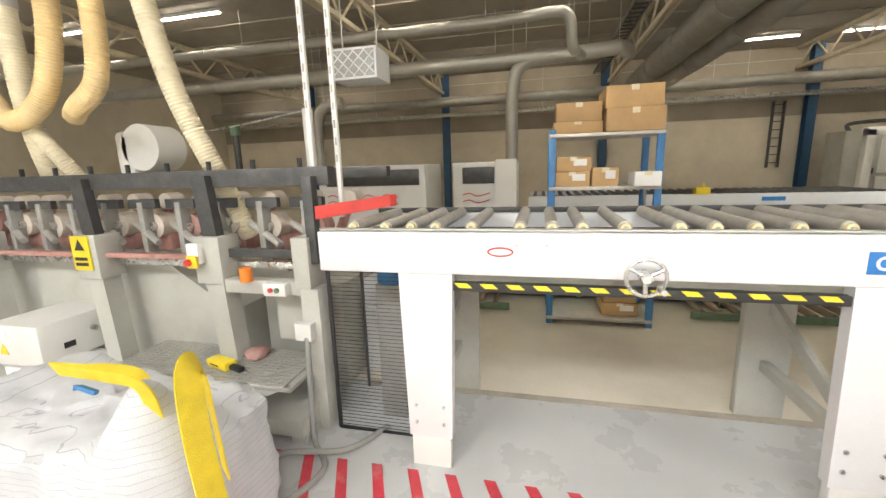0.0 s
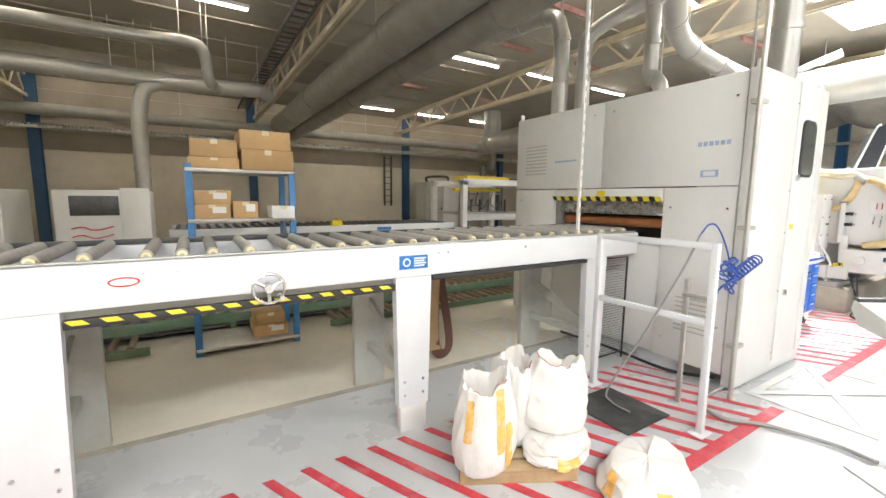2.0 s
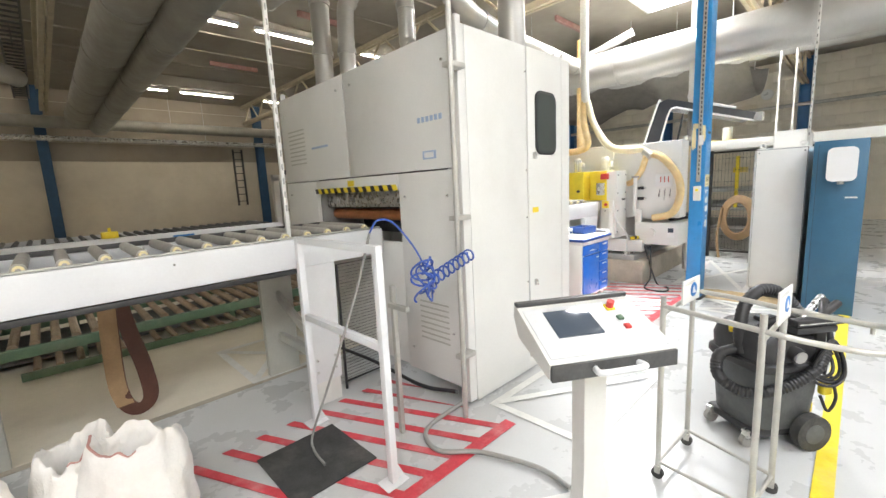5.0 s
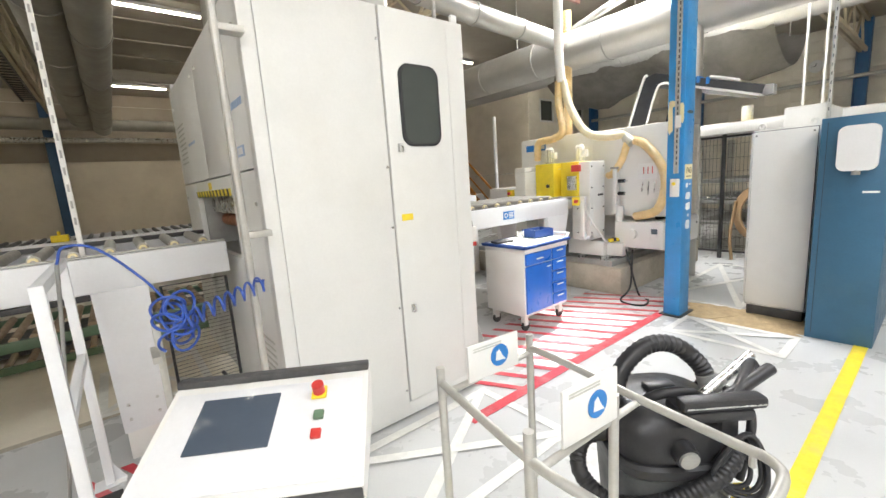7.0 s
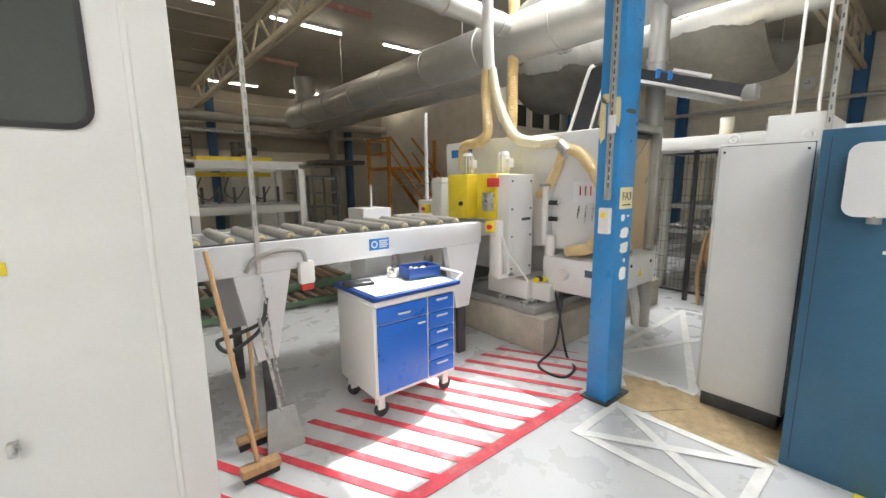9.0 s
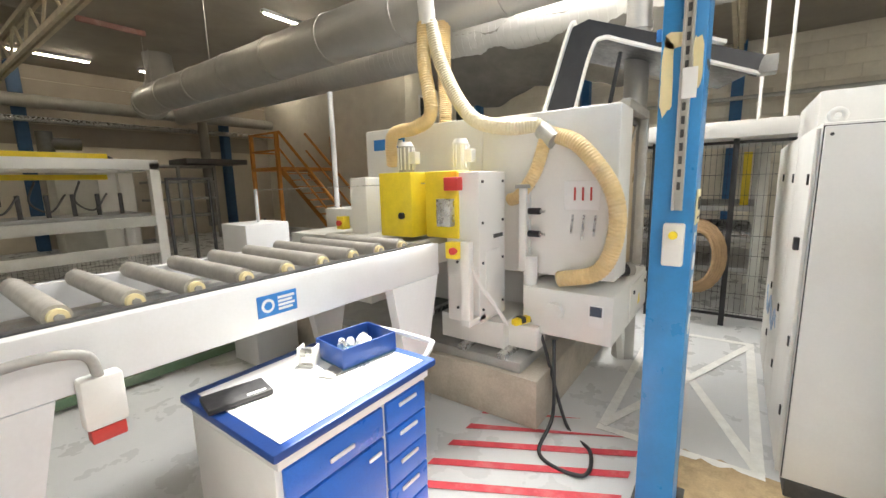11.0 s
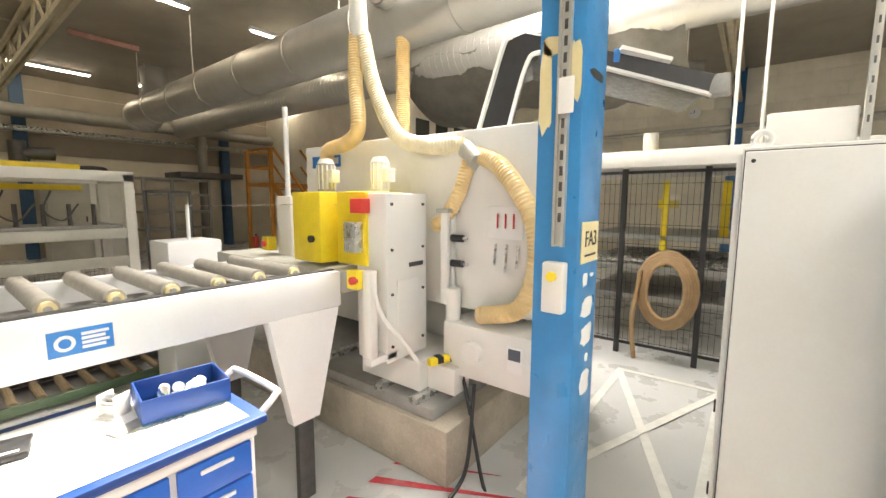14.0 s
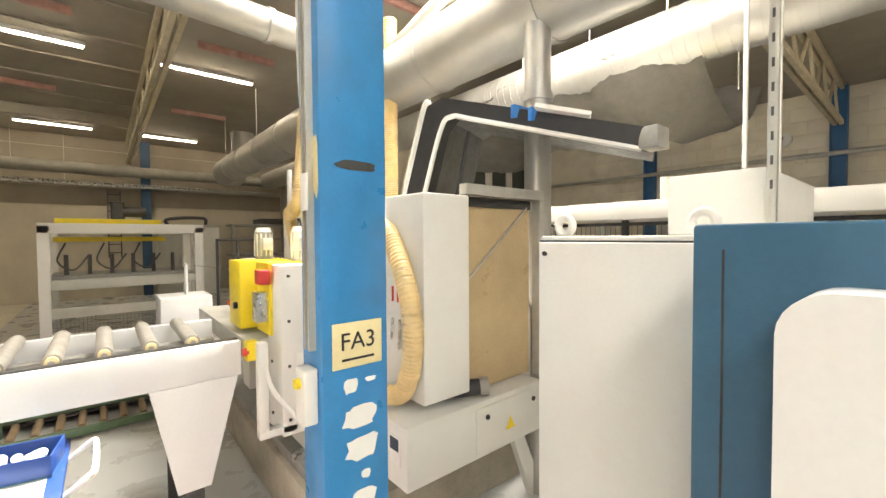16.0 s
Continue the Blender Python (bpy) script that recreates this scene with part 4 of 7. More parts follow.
part("bracket", B(7.4, 7.45, 1.56, 1.62, 0.72, 1.2), CABW, em)
part("bracket", B(7.4, 7.6, 1.56, 1.62, 0.68, 0.72), CABW, em)
part("front_table", B(7.4, 7.9, 1.8, 3.3, 1.05, 1.17), GREY, em)
part("left_cheek", B(7.62, 7.9, 2.62, 2.8, 0.6, 1.6, 0.008), CABW, em)
y1 = part("yellow_cover", B(7.42, 7.72, 2.0, 2.28, 1.2, 1.62, 0.008), YELLOW, em, "bright yellow guard box")
part("cover_knob", C((7.4, 2.08, 1.34), (7.43, 2.08, 1.34), 0.022), BLACK, y1)
y2 = part("yellow_cover", B(7.5, 7.8, 1.7, 1.95, 1.2, 1.62, 0.008), YELLOW, em, "bright yellow guard box")
part("gauge", B(7.44, 7.5, 1.72, 1.82, 1.28, 1.45), STEEL, y2)
part("red_block", B(7.44, 7.5, 1.66, 1.76, 1.5, 1.58), RED, em)
for mx, my in ((7.73, 1.82), (7.62, 2.2)):
    m = part("motor", C((mx, my, 1.62), (mx, my, 1.8), 0.055, seg=20), GREYD if my > 2 else CABW, em, "small finned electric motor")
    part("motor_cap", C((mx, my, 1.8), (mx, my, 1.83), 0.055, 0.04, seg=20), CABW, m)
    for k in range(12):
        a = k * math.pi / 6
        part("fin", B(mx + 0.056 * math.cos(a) - 0.004, mx + 0.056 * math.cos(a) + 0.004, my + 0.056 * math.sin(a) - 0.004, my + 0.056 * math.sin(a) + 0.004, 1.64, 1.79, 0), CABW, m)
    part("terminal_box", B(mx - 0.03, mx + 0.03, my - 0.1, my - 0.05, 1.68, 1.76), CABW, m)
es = part("emergency_stop", B(7.36, 7.42, 1.62, 1.7, 1.1, 1.2), YELLOW, em, "yellow box with a red stop button")
part("stop_button", C((7.34, 1.64, 1.15), (7.37, 1.64, 1.15), 0.022), RED, es)
es = part("emergency_stop", B(7.55, 7.62, 2.82, 2.9, 1.2, 1.3), YELLOW, em, "yellow box with a red stop button")
part("stop_button", C((7.53, 2.86, 1.25), (7.56, 2.86, 1.25), 0.022), RED, es)
for xx in (7.88, 7.94):
    part("guide_column", B(xx, xx + 0.03, 1.42, 1.47, 0.95, 1.52, 0.004), CABW, em)
part("column_cap", B(7.86, 7.99, 1.4, 1.49, 1.5, 1.525), GREYD, em)
part("spindle", C((7.925, 1.445, 0.9), (7.925, 1.445, 1.56), 0.012, seg=10), STEEL, em)
for zz in (1.2, 1.35):
    vv = part("valve", C((7.93, 1.42, zz), (7.93, 1.34, zz), 0.022, seg=12), BLACK, em, "black pneumatic valve")
    part("fitting", C((7.93, 1.34, zz), (7.93, 1.31, zz), 0.01, seg=8), STEEL, vv)
part("air_cylinder", C((7.92, 1.4, 0.55), (7.92, 1.4, 1.05), 0.045), CABW, em)
ep = part("electrics_box", B(7.85, 8.88, 0.85, 1.42, 0.55, 0.86, 0.008), CABW, em, "pale grey junction box under the hood")
part("round_boss", C((7.8, 1.2, 0.72), (7.86, 1.2, 0.72), 0.06, seg=24), CABW, ep)
part("nameplate", B(7.844, 7.849, 0.9, 0.99, 0.66, 0.8, 0.001), PAPER, ep)
part("nameplate_screen", B(7.84, 7.8438, 0.91, 0.98, 0.73, 0.79, 0), SCREEN, ep)
part("warning_triangle", PG([(8.53, 0.836, 0.65), (8.61, 0.836, 0.65), (8.57, 0.836, 0.725)], (0, 0.002, 0)), YELLOW, ep)
part("side_cover", B(8.3, 8.86, 0.838, 0.85, 0.58, 0.83, 0.004), CABW, ep)
for xx in (8.38, 8.78):
    part("lock", C((xx, 0.83, 0.77), (xx, 0.838, 0.77), 0.014, seg=12), BLACK, ep)
part("support_leg", PG([(8.75, 1.0, 0.55), (8.85, 1.0, 0.55), (9.1, 1.0, 0.0), (8.98, 1.0, 0.0)], (0, 0.05, 0)), CABW, em)
part("rear_body", B(8.31, 8.98, 1.0, 4.0, 0.5, 1.3, 0.02), CABW, em)
part("polycarbonate_sheet", B(8.31, 8.92, 0.98, 0.99, 0.87, 1.99, 0), POLY, em, "amber dusty plastic side sheet")
part("frame_bar", B(8.29, 8.98, 0.9, 0.96, 1.99, 2.05), ZINC, em)
part("frame_bar", B(8.93, 8.98, 0.9, 0.96, 0.86, 1.99), ZINC, em)
part("dark_seal", B(8.31, 8.92, 0.965, 0.98, 1.93, 1.985), BLACK, em)
part("stay", C((8.34, 0.97, 1.5), (8.88, 0.97, 1.94), 0.008, seg=6), ZINC, em)
tb = part("tool_board", B(7.968, 7.976, 0.98, 1.2, 1.36, 1.54, 0.002), PAPER, em, "small white tool board")
for i in range(3):
    part("hex_key", C((7.962, 1.03 + i * 0.05, 1.42), (7.962, 1.03 + i * 0.05, 1.5), 0.006, seg=6), RED, tb)
for i, (yy, l) in enumerate(((1.14, 0.12), (1.07, 0.16), (1.0, 0.13))):
    part("spanner", C((7.965, yy, 1.33), (7.965, yy + 0.01, 1.33 - l), 0.008, seg=6), STEEL, em)
# raised visor hood
vz = part("raised_hood", PG([(8.27, 1.46, 1.98), (8.33, 1.3, 2.56), (8.37, 1.2, 2.6), (8.9, 0.2, 2.3), (8.9, 0.24, 2.2), (8.37, 1.12, 2.47), (8.34, 1.18, 2.4), (8.27, 1.26, 1.98)], (0.1, 0.03, 0)), BLACK, em, "raised dark hinged machine hood with pale edges")
part("hood_edge", strap([(8.26, 1.47, 1.98), (8.29, 1.39, 2.27), (8.32, 1.31, 2.55), (8.33, 1.27, 2.585)], 0.03, 0.02, 6), CABW, vz)
part("hood_edge", strap([(8.62, 0.7, 2.47), (8.76, 0.45, 2.39)], 0.05, 0.025, 6), CABW, vz)
part("hood_edge", strap([(8.26, 1.25, 1.98), (8.33, 1.17, 2.38), (8.36, 1.1, 2.46), (8.45, 0.95, 2.42), (8.9, 0.25, 2.2)], 0.02, 0.02, 6), CABW, vz)
part("hood_shell", PG([(8.33, 1.42, 1.98), (8.38, 1.29, 2.55), (8.42, 1.2, 2.58), (8.95, 0.2, 2.28), (8.95, 0.21, 2.26), (8.42, 1.19, 2.55), (8.39, 1.26, 2.52), (8.34, 1.38, 1.98)], (0.7, 0.3, 0)), DARK, em, "dark inner hood sheet")
part("gas_strut", C((8.35, 1.05, 1.98), (8.4, 1.0, 2.36), 0.014, seg=8), BLACK, em)
part("hood_tip", B(8.88, 9.02, 0.16, 0.26, 2.2, 2.31, 0.01), GREYD, em)
for k in range(2):
    part("blue_tape", B(8.548 + 0.045 * k, 8.7 + 0.045 * k, 0.785 - 0.085 * k, 0.815 - 0.085 * k, 2.42 - 0.025 * k, 2.495 - 0.025 * k), SIGNB, vz)
# dust hoses
hs = thing("dust_hose", "amber ribbed dust extraction hoses branching from a drop pipe", "hose")
part("drop_pipe", T([(7.95, 2.26, CEIL), (7.95, 2.26, 3.2), (7.96, 2.24, 2.68)], 0.06), CABW, hs)
part("branch", T([(7.95, 2.27, 2.7), (7.92, 2.25, 2.4), (7.85, 2.15, 2.05), (7.86, 2.3, 1.96), (7.95, 2.62, 1.93), (8.02, 2.7, 1.7)], 0.05, 8, 14, ribs=0.002), HOSE, hs)
part("branch", T([(7.97, 2.22, 2.7), (7.95, 2.1, 2.35), (7.9, 1.85, 2.0), (7.92, 1.6, 1.9), (8.0, 1.4, 1.9), (8.0, 1.3, 1.84)], 0.05, 8, 14, ribs=0.002), HOSEP, hs)
part("branch", T([(8.0, 1.3, 1.84), (7.94, 1.1, 1.75), (7.9, 0.9, 1.5), (7.9, 0.86, 1.25), (7.9, 0.95, 1.0), (7.9, 1.2, 0.92)], 0.05, 8, 14, ribs=0.002), HOSE, hs)
part("branch", T([(7.98, 1.33, 1.82), (7.93, 1.38, 1.6), (7.95, 1.5, 1.45), (7.97, 1.58, 1.42)], 0.042, 8, 14, ribs=0.002), HOSE, hs)
part("clamp", C((7.99, 1.36, 1.87), (7.96, 1.26, 1.79), 0.058), ZINC, hs)
part("back_hose", T([(9.1, 2.9, 4.0), (9.1, 2.9, 2.6), (9.1, 2.9, 1.9)], 0.07, 6, 14, ribs=0.005), HOSE, hs)
part("back_pipe", T([(9.15, 2.0, 3.9), (9.1, 2.5, 3.75), (9.1, 2.85, 3.6), (9.1, 2.9, 3.0)], 0.06), GALV, hs)
vp = duct("drop_pipe", [(9.08, 1.03, 0.0), (9.08, 1.03, CEIL)], 0.09, GALV, "tall shiny galvanised vertical pipe behind the machine", 0.9)

# ---- control cabinets ----
cw = thing("control_cabinet", "light grey sheet steel control cabinet on a dark plinth", "cabinet", at=(7.78, -0.42, 0))
part("body", B(0, 1.85, 0, 0.46, 0.1, 1.76, 0.006), CABW, cw)
part("door_gasket", B(-0.007, 0.0, 0.003, 0.457, 0.112, 1.748, 0.001), BLACK, cw)
part("door", B(-0.02, -0.007, 0.007, 0.453, 0.117, 1.743, 0.004), CABW, cw)
for k in range(3):
    part("side_door", B(0.015 + 0.61 * k, 0.605 + 0.61 * k, 0.46, 0.478, 0.12, 1.74, 0.004), CABW, cw)
    for hz_ in (0.4, 0.75, 1.5):
        part("hinge", B(0.04 + 0.61 * k, 0.06 + 0.61 * k, 0.478, 0.486, hz_, hz_ + 0.05), BLACK, cw)
for k in range(2):
    part("blue_scribble", T([(0.75 + 0.12 * i, 0.48, 0.62 + 0.09 * math.sin(1.9 * i + k)) for i in range(8)], 0.004, 4, 5), PALEB, cw)
part("lock", B(0.1, 0.14, 0.478, 0.5, 1.2, 1.26), BLACK, cw)
part("plinth", B(0.0, 1.85, 0.02, 0.44, 0, 0.1), DARK, cw)
for yy in (0.05, 0.41):
    part("lifting_eye", T([(0.05, yy + 0.024 * math.cos(a), 1.79 + 0.024 * math.sin(a)) for a in [i * math.pi / 8 for i in range(17)]], 0.012, 1, 10), CABW, cw, "pale ring bolt")
for yy in (0.03, 0.43):
    part("corner_bolt", C((-0.026, yy, 1.71), (-0.02, yy, 1.71), 0.007, seg=10), BLACK, cw)
nb = thing("locker", "dark blue steel locker with a soap dispenser on it", "locker", at=(7.43, -0.88, 0))
part("body", B(0, 1.2, 0, 0.4, 0, 1.775, 0.006), NAVY, nb)
part("seam", B(-0.001, 0.0, 0.36, 0.363, 0.05, 1.74, 0), INK, nb)
part("nameplate", B(-0.003, 0, 0.05, 0.14, 1.2, 1.215, 0), PAPER, nb)
dp = thing("towel_dispenser", "rounded white plastic dispenser on the blue locker", "dispenser", at=(7.43, -0.81, 1.37))
part("cover", PG([(-0.004, y, z) for y, z in rrect(0.0, 0.22, 0.0, 0.33, 0.05)], (-0.08, 0, 0)), WHITE, dp)
part("nozzle", C((-0.06, 0.11, -0.03), (-0.06, 0.11, 0.005), 0.025), GREYD, dp)
jb = thing("junction_box", "pale grey electrical trunking box above the cabinets", "electrical box", at=(8.53, -0.34, 1.76))
part("body", B(0, 0.9, 0, 0.32, 0.001, 0.235, 0.01), CABW, jb)
for px, py, pz in ((8.5, -0.36, 1.762), (10.5, 0.2, 2.05), (10.5, 0.0, 2.05)):
    cp = thing("conduit_pole", "pale steel conduit dropping from the roof to the cabinets", "conduit", "cabinet conduits", (px, py, 0))
    part("pole", B(-0.014, 0.014, -0.014, 0.014, pz, CEIL), CABW if px > 9 else ZINC, cp)
    if px < 9:
        for i in range(30):
            part("slot", B(-0.0155, -0.0142, -0.004, 0.004, pz + 0.15 + i * 0.08, pz + 0.18 + i * 0.08, 0), DARK, cp)
sd = thing("sawdust_patch", "brown sawdust swept along the floor by the cabinets", "sawdust")
sd["kind"] = "stuff"
bm = bmesh.new()
random.seed(3)
vs = [bm.verts.new((7.64 + 0.3 * math.copysign(abs(math.cos(a)) ** 0.5, math.cos(a)) * random.uniform(0.75, 1.15), 0.02 + 0.52 * math.copysign(abs(math.sin(a)) ** 0.5, math.sin(a)) * random.uniform(0.85, 1.1), 0.0035)) for a in [2 * math.pi * i / 40 for i in range(40)]]
c = bm.verts.new((7.66, 0.0, 0.02))
for i in range(40):
    bm.faces.new((vs[i], vs[(i + 1) % 40], c))
part("heap", bm, DUST, sd)

# ---- fenced robot cell behind the machine ----
rc = thing("guard_fence", "black steel mesh safety fence round a handling cell", "fence", "safety fences")
for yy in (-0.6, 0.35, 1.06, 1.9):
    part("post", B(10.38, 10.43, yy - 0.025, yy + 0.025, 0, 1.95), BLACK, rc)
part("top_beam", B(10.2, 10.5, -1.2, 2.2, 1.9, 2.05), CABW, rc)
for z in (0.1, 1.85):
    part("rail", B(10.395, 10.415, -0.6, 1.9, z, z + 0.03), BLACK, rc)
wm = bmesh.new()
for i in range(50):
    bx(wm, 10.404, 10.408, -0.6 + i * 0.05, -0.597 + i * 0.05, 0.1, 1.88)
for i in range(9):
    bx(wm, 10.403, 10.409, -0.6, 1.9, 0.15 + i * 0.2, 0.154 + i * 0.2)
w_ = part("wire_mesh", wm, BLACK, rc)
w_["kind"] = "stuff"
rm = thing("handling_machine", "grey and yellow panel handling machine inside the fence", "machine")
for xx, yy in ((11.0, 0.1), (11.0, 1.6), (12.6, 0.1), (12.6, 1.6)):
    part("post", B(xx - 0.05, xx + 0.05, yy - 0.05, yy + 0.05, 0, 1.9), GREY, rm)
for z in (0.45, 0.8, 1.15):
    part("shelf", B(11.0, 12.6, 0.1, 1.6, z, z + 0.06), GREYD, rm)
for k in range(14):
    part("roller", C((11.05 + k * 0.11, 0.15, 0.9), (11.05 + k * 0.11, 1.55, 0.9), 0.025, seg=8), STEEL, rm)
part("yellow_frame", B(11.2, 11.28, 0.2, 0.28, 1.2, 1.8), YELLOW, rm)
part("yellow_frame", B(11.2, 12.2, 0.8, 0.88, 1.5, 1.6), YELLOW, rm)
part("yellow_frame", B(11.0, 11.06, 0.75, 0.81, 0.85, 1.8), YELLOW, rm)
part("roof_plate", B(10.6, 13, -0.2, 2.0, 1.95, 2.02), CABW, rm)
mo = part("motor", C((11.2, 1.0, 2.1), (11.2, 1.0, 2.35), 0.08), GREYD, rm)
part("yellow_base", B(10.9, 11.6, 0.8, 1.2, 2.02, 2.1), YELLOW, rm)
hc = thing("hose_coil", "coiled brown hose hung on the fence", "hose")
for k in range(5):
    part("turn", T([(10.3 + 0.02 * k, 0.62 + (0.17 + 0.022 * k) * math.cos(a), 0.72 + (0.28 + 0.025 * k) * math.sin(a)) for a in [i * math.pi / 10 for i in range(21)]], 0.022, 1, 8), BELT, hc)
part("tail", T([(10.33, 0.85, 0.9), (10.3, 0.9, 0.4), (10.28, 0.86, 0.01)], 0.022), BELT, hc)
# curled tarpaulin under the roof
tpn = thing("tarpaulin", "grey fabric sheet sagging under the roof", "tarpaulin")
bm = bmesh.new()
g = {}
for i in range(25):
    for j in range(13):
        u, v = i / 24, j / 12
        g[i, j] = bm.verts.new((11.1 + 2.4 * v, 0.75 + 4.2 * u, 3.78 - 0.85 * math.sin(math.pi * v) ** 0.7 * (0.85 + 0.15 * math.sin(9 * u)) + 0.05 * math.sin(26 * u + 5 * v) + 0.03 * math.sin(47 * u - 3 * v)))
for i in range(24):
    for j in range(12):
        bm.faces.new((g[i, j], g[i + 1, j], g[i + 1, j + 1], g[i, j + 1]))
bmesh.ops.solidify(bm, geom=bm.faces[:], thickness=0.01)
part("sheet", bm, FABRIC, tpn)
for yy in (1.0, 2.8, 4.8):
    for xx in (11.12, 13.48):
        part("tie", C((xx, yy, 3.74), (xx, yy, CEIL), 0.01, seg=6), ZINC, tpn)
wc = thing("wall_clock", "round white wall clock", "clock", at=(X1 - 0.02, 1.4, 3.85))
part("case", C((0, 0, 0), (-0.06, 0, 0), 0.16, seg=32), CABW, wc)
part("dial", C((-0.06, 0, 0), (-0.064, 0, 0), 0.14, seg=32), PAPER, wc)
part("hour_hand", B(-0.07, -0.066, -0.006, 0.006, 0, 0.07, 0), INK, wc)
part("minute_hand", B(-0.072, -0.0705, 0, 0.1, -0.005, 0.005, 0), INK, wc)
duct("service_pipe", [(X1 - 0.25, -5, 3.4), (X1 - 0.25, 7.9, 3.4)], 0.05, ZINC, "thin pipe along the end wall", 2.0, 1)

# ---- yellow stair to the office ----
st = thing("steel_stair", "orange painted steel stair with platform and handrails", "stair")
SX, SY, SZ = 12.4, 11.2, 2.1
part("platform", B(SX, 14.5, 11.2, 12.6, SZ - 0.1, SZ), ORANGE, st)
for xx, yy in ((SX, 12.55), (SX, 11.2), (14.4, 11.2)):
    part("post", B(xx, xx + 0.1, yy, yy + 0.1, 0, SZ + 1.0), ORANGE, st)
for z in (SZ + 0.5, SZ + 1.0):
    part("handrail", B(SX + 0.01, SX + 0.06, 11.2, 12.6, z - 0.05, z), ORANGE, st)
    part("handrail", B(SX + 0.01, 13.2, 12.56, 12.6, z - 0.05, z), ORANGE, st)
for xx in (12.5, 13.4):
    part("stringer", PG([(xx, 11.2, SZ), (xx, 11.2, SZ - 0.25), (xx, 8.6, 0), (xx, 8.9, 0)], (0.05, 0, 0)), ORANGE, st, smooth=False)
    part("handrail", T([(xx, 11.2, SZ + 1.0), (xx, 8.8, 1.0), (xx, 8.75, 0.05)], 0.04, 1), ORANGE, st)
    part("handrail", T([(xx, 11.2, SZ + 0.5), (xx, 8.8, 0.5)], 0.03, 1), ORANGE, st)
for i in range(10):
    part("tread", B(12.55, 13.4, 8.75 + i * 0.245, 8.98 + i * 0.245, 0.17 + i * 0.19, 0.2 + i * 0.19), ORANGE, st)

# ---- blue storage rack with boxes ----
rk = thing("storage_rack", "blue steel rack with shelves of cardboard boxes", "rack")
for xx in (0.09, 0.97):
    for yy in (3.83, 4.35):
        part("upright", B(xx - 0.025, xx + 0.035, yy, yy + 0.04, 0, 1.8), RACKBLUE, rk)
    part("end_brace", C((xx, 3.87, 0.3), (xx, 4.37, 1.4), 0.012, seg=6), ZINC, rk)
for z in (0.05, 1.27, 1.73):
    part("shelf", B(0.07, 1.0, 3.82, 4.4, z, z + 0.03), ZINC, rk)


def carton(x0, x1, y0, y1, z0, z1, lab=False, m=CARD):
    b = thing("cardboard_box", "closed brown cardboard box on the rack" if m is CARD else "white box on the rack", "box", "boxes on the rack", ((x0 + x1) / 2, (y0 + y1) / 2, z0 + 0.001))
    w, d, h = (x1 - x0) / 2, (y1 - y0) / 2, z1 - z0
    part("carton", B(-w, w, -d, d, 0, h, 0.006), m, b)
    part("flap_seam", B(-w - 0.001, w + 0.001, -0.003, 0.003, h, h + 0.002, 0), BELT, b)
    part("tape", B(-0.03, 0.03, -d - 0.001, -d, h * 0.75, h, 0), HOSEP, b)
    if lab:
        part("label", B(0.0, w * 0.75, -d - 0.002, -d - 0.0005, h * 0.4, h * 0.85, 0), PAPER, b)


carton(0.1, 0.51, 3.84, 4.3, 1.76, 1.86)
carton(0.12, 0.5, 3.85, 4.3, 1.862, 2.02)
carton(0.53, 0.99, 3.8, 4.3, 1.76, 1.95)
carton(0.52, 0.97, 3.81, 4.3, 1.952, 2.13)
carton(0.12, 0.42, 3.86, 4.25, 1.3, 1.43, True)
carton(0.13, 0.43, 3.87, 4.25, 1.432, 1.56, True)
carton(0.44, 0.66, 3.86, 4.2, 1.3, 1.46, True)
carton(0.76, 0.97, 3.72, 4.0, 1.3, 1.42, False, PAPER)
carton(0.58, 0.9, 3.92, 4.3, 0.08, 0.2, True)
carton(0.6, 0.88, 3.93, 4.3, 0.202, 0.32)

# ---- low green roller conveyor ----
gc = thing("roller_conveyor", "low green framed roller conveyor behind the white one", "conveyor", "roller conveyors")
for yy in (4.5, 5.7):
    part("side_rail", B(-4.0, 7.6, yy, yy + 0.06, 0.12, 0.22), GREEN, gc)
    for xx in [-3.8 + 1.4 * i for i in range(9)]:
        part("leg", B(xx, xx + 0.06, yy, yy + 0.06, 0, 0.12), GREEN, gc)
# Dark sheet added to stand in for the shade between the rollers.
part("drip_tray", B(-4.0, 7.6, 4.56, 5.7, 0.06, 0.075, 0), DARK, gc, "dark sheet added under the rollers as shade in the gaps")
gr = mesh_of(C((0, 4.56, 0), (0, 5.7, 0), 0.038, seg=10), BROWNROLL, "low_roller")
for i in range(76):
    piece("roller", gr, gc, pose(-3.9 + 0.15 * i, 0, 0.22))

# Row of short low cylinders making stripes in front of the green rail.
stripe_bar = mesh_of(C((0, 4.1, 0), (0, 4.5, 0), 0.03, seg=10), BROWNROLL, "low_roller")
for i in range(40):
    piece("roller", stripe_bar, gc, pose(1.5 + 0.15 * i, 0, 0.09))
for i in range(24):
    piece("roller", stripe_bar, gc, pose(-3.9 + 0.15 * i, 0, 0.09))
part("side_rail", B(1.4, 7.5, 4.06, 4.1, 0.03, 0.1), GREEN, gc)
part("side_rail", B(-4.0, -0.3, 4.06, 4.1, 0.03, 0.1), GREEN, gc)

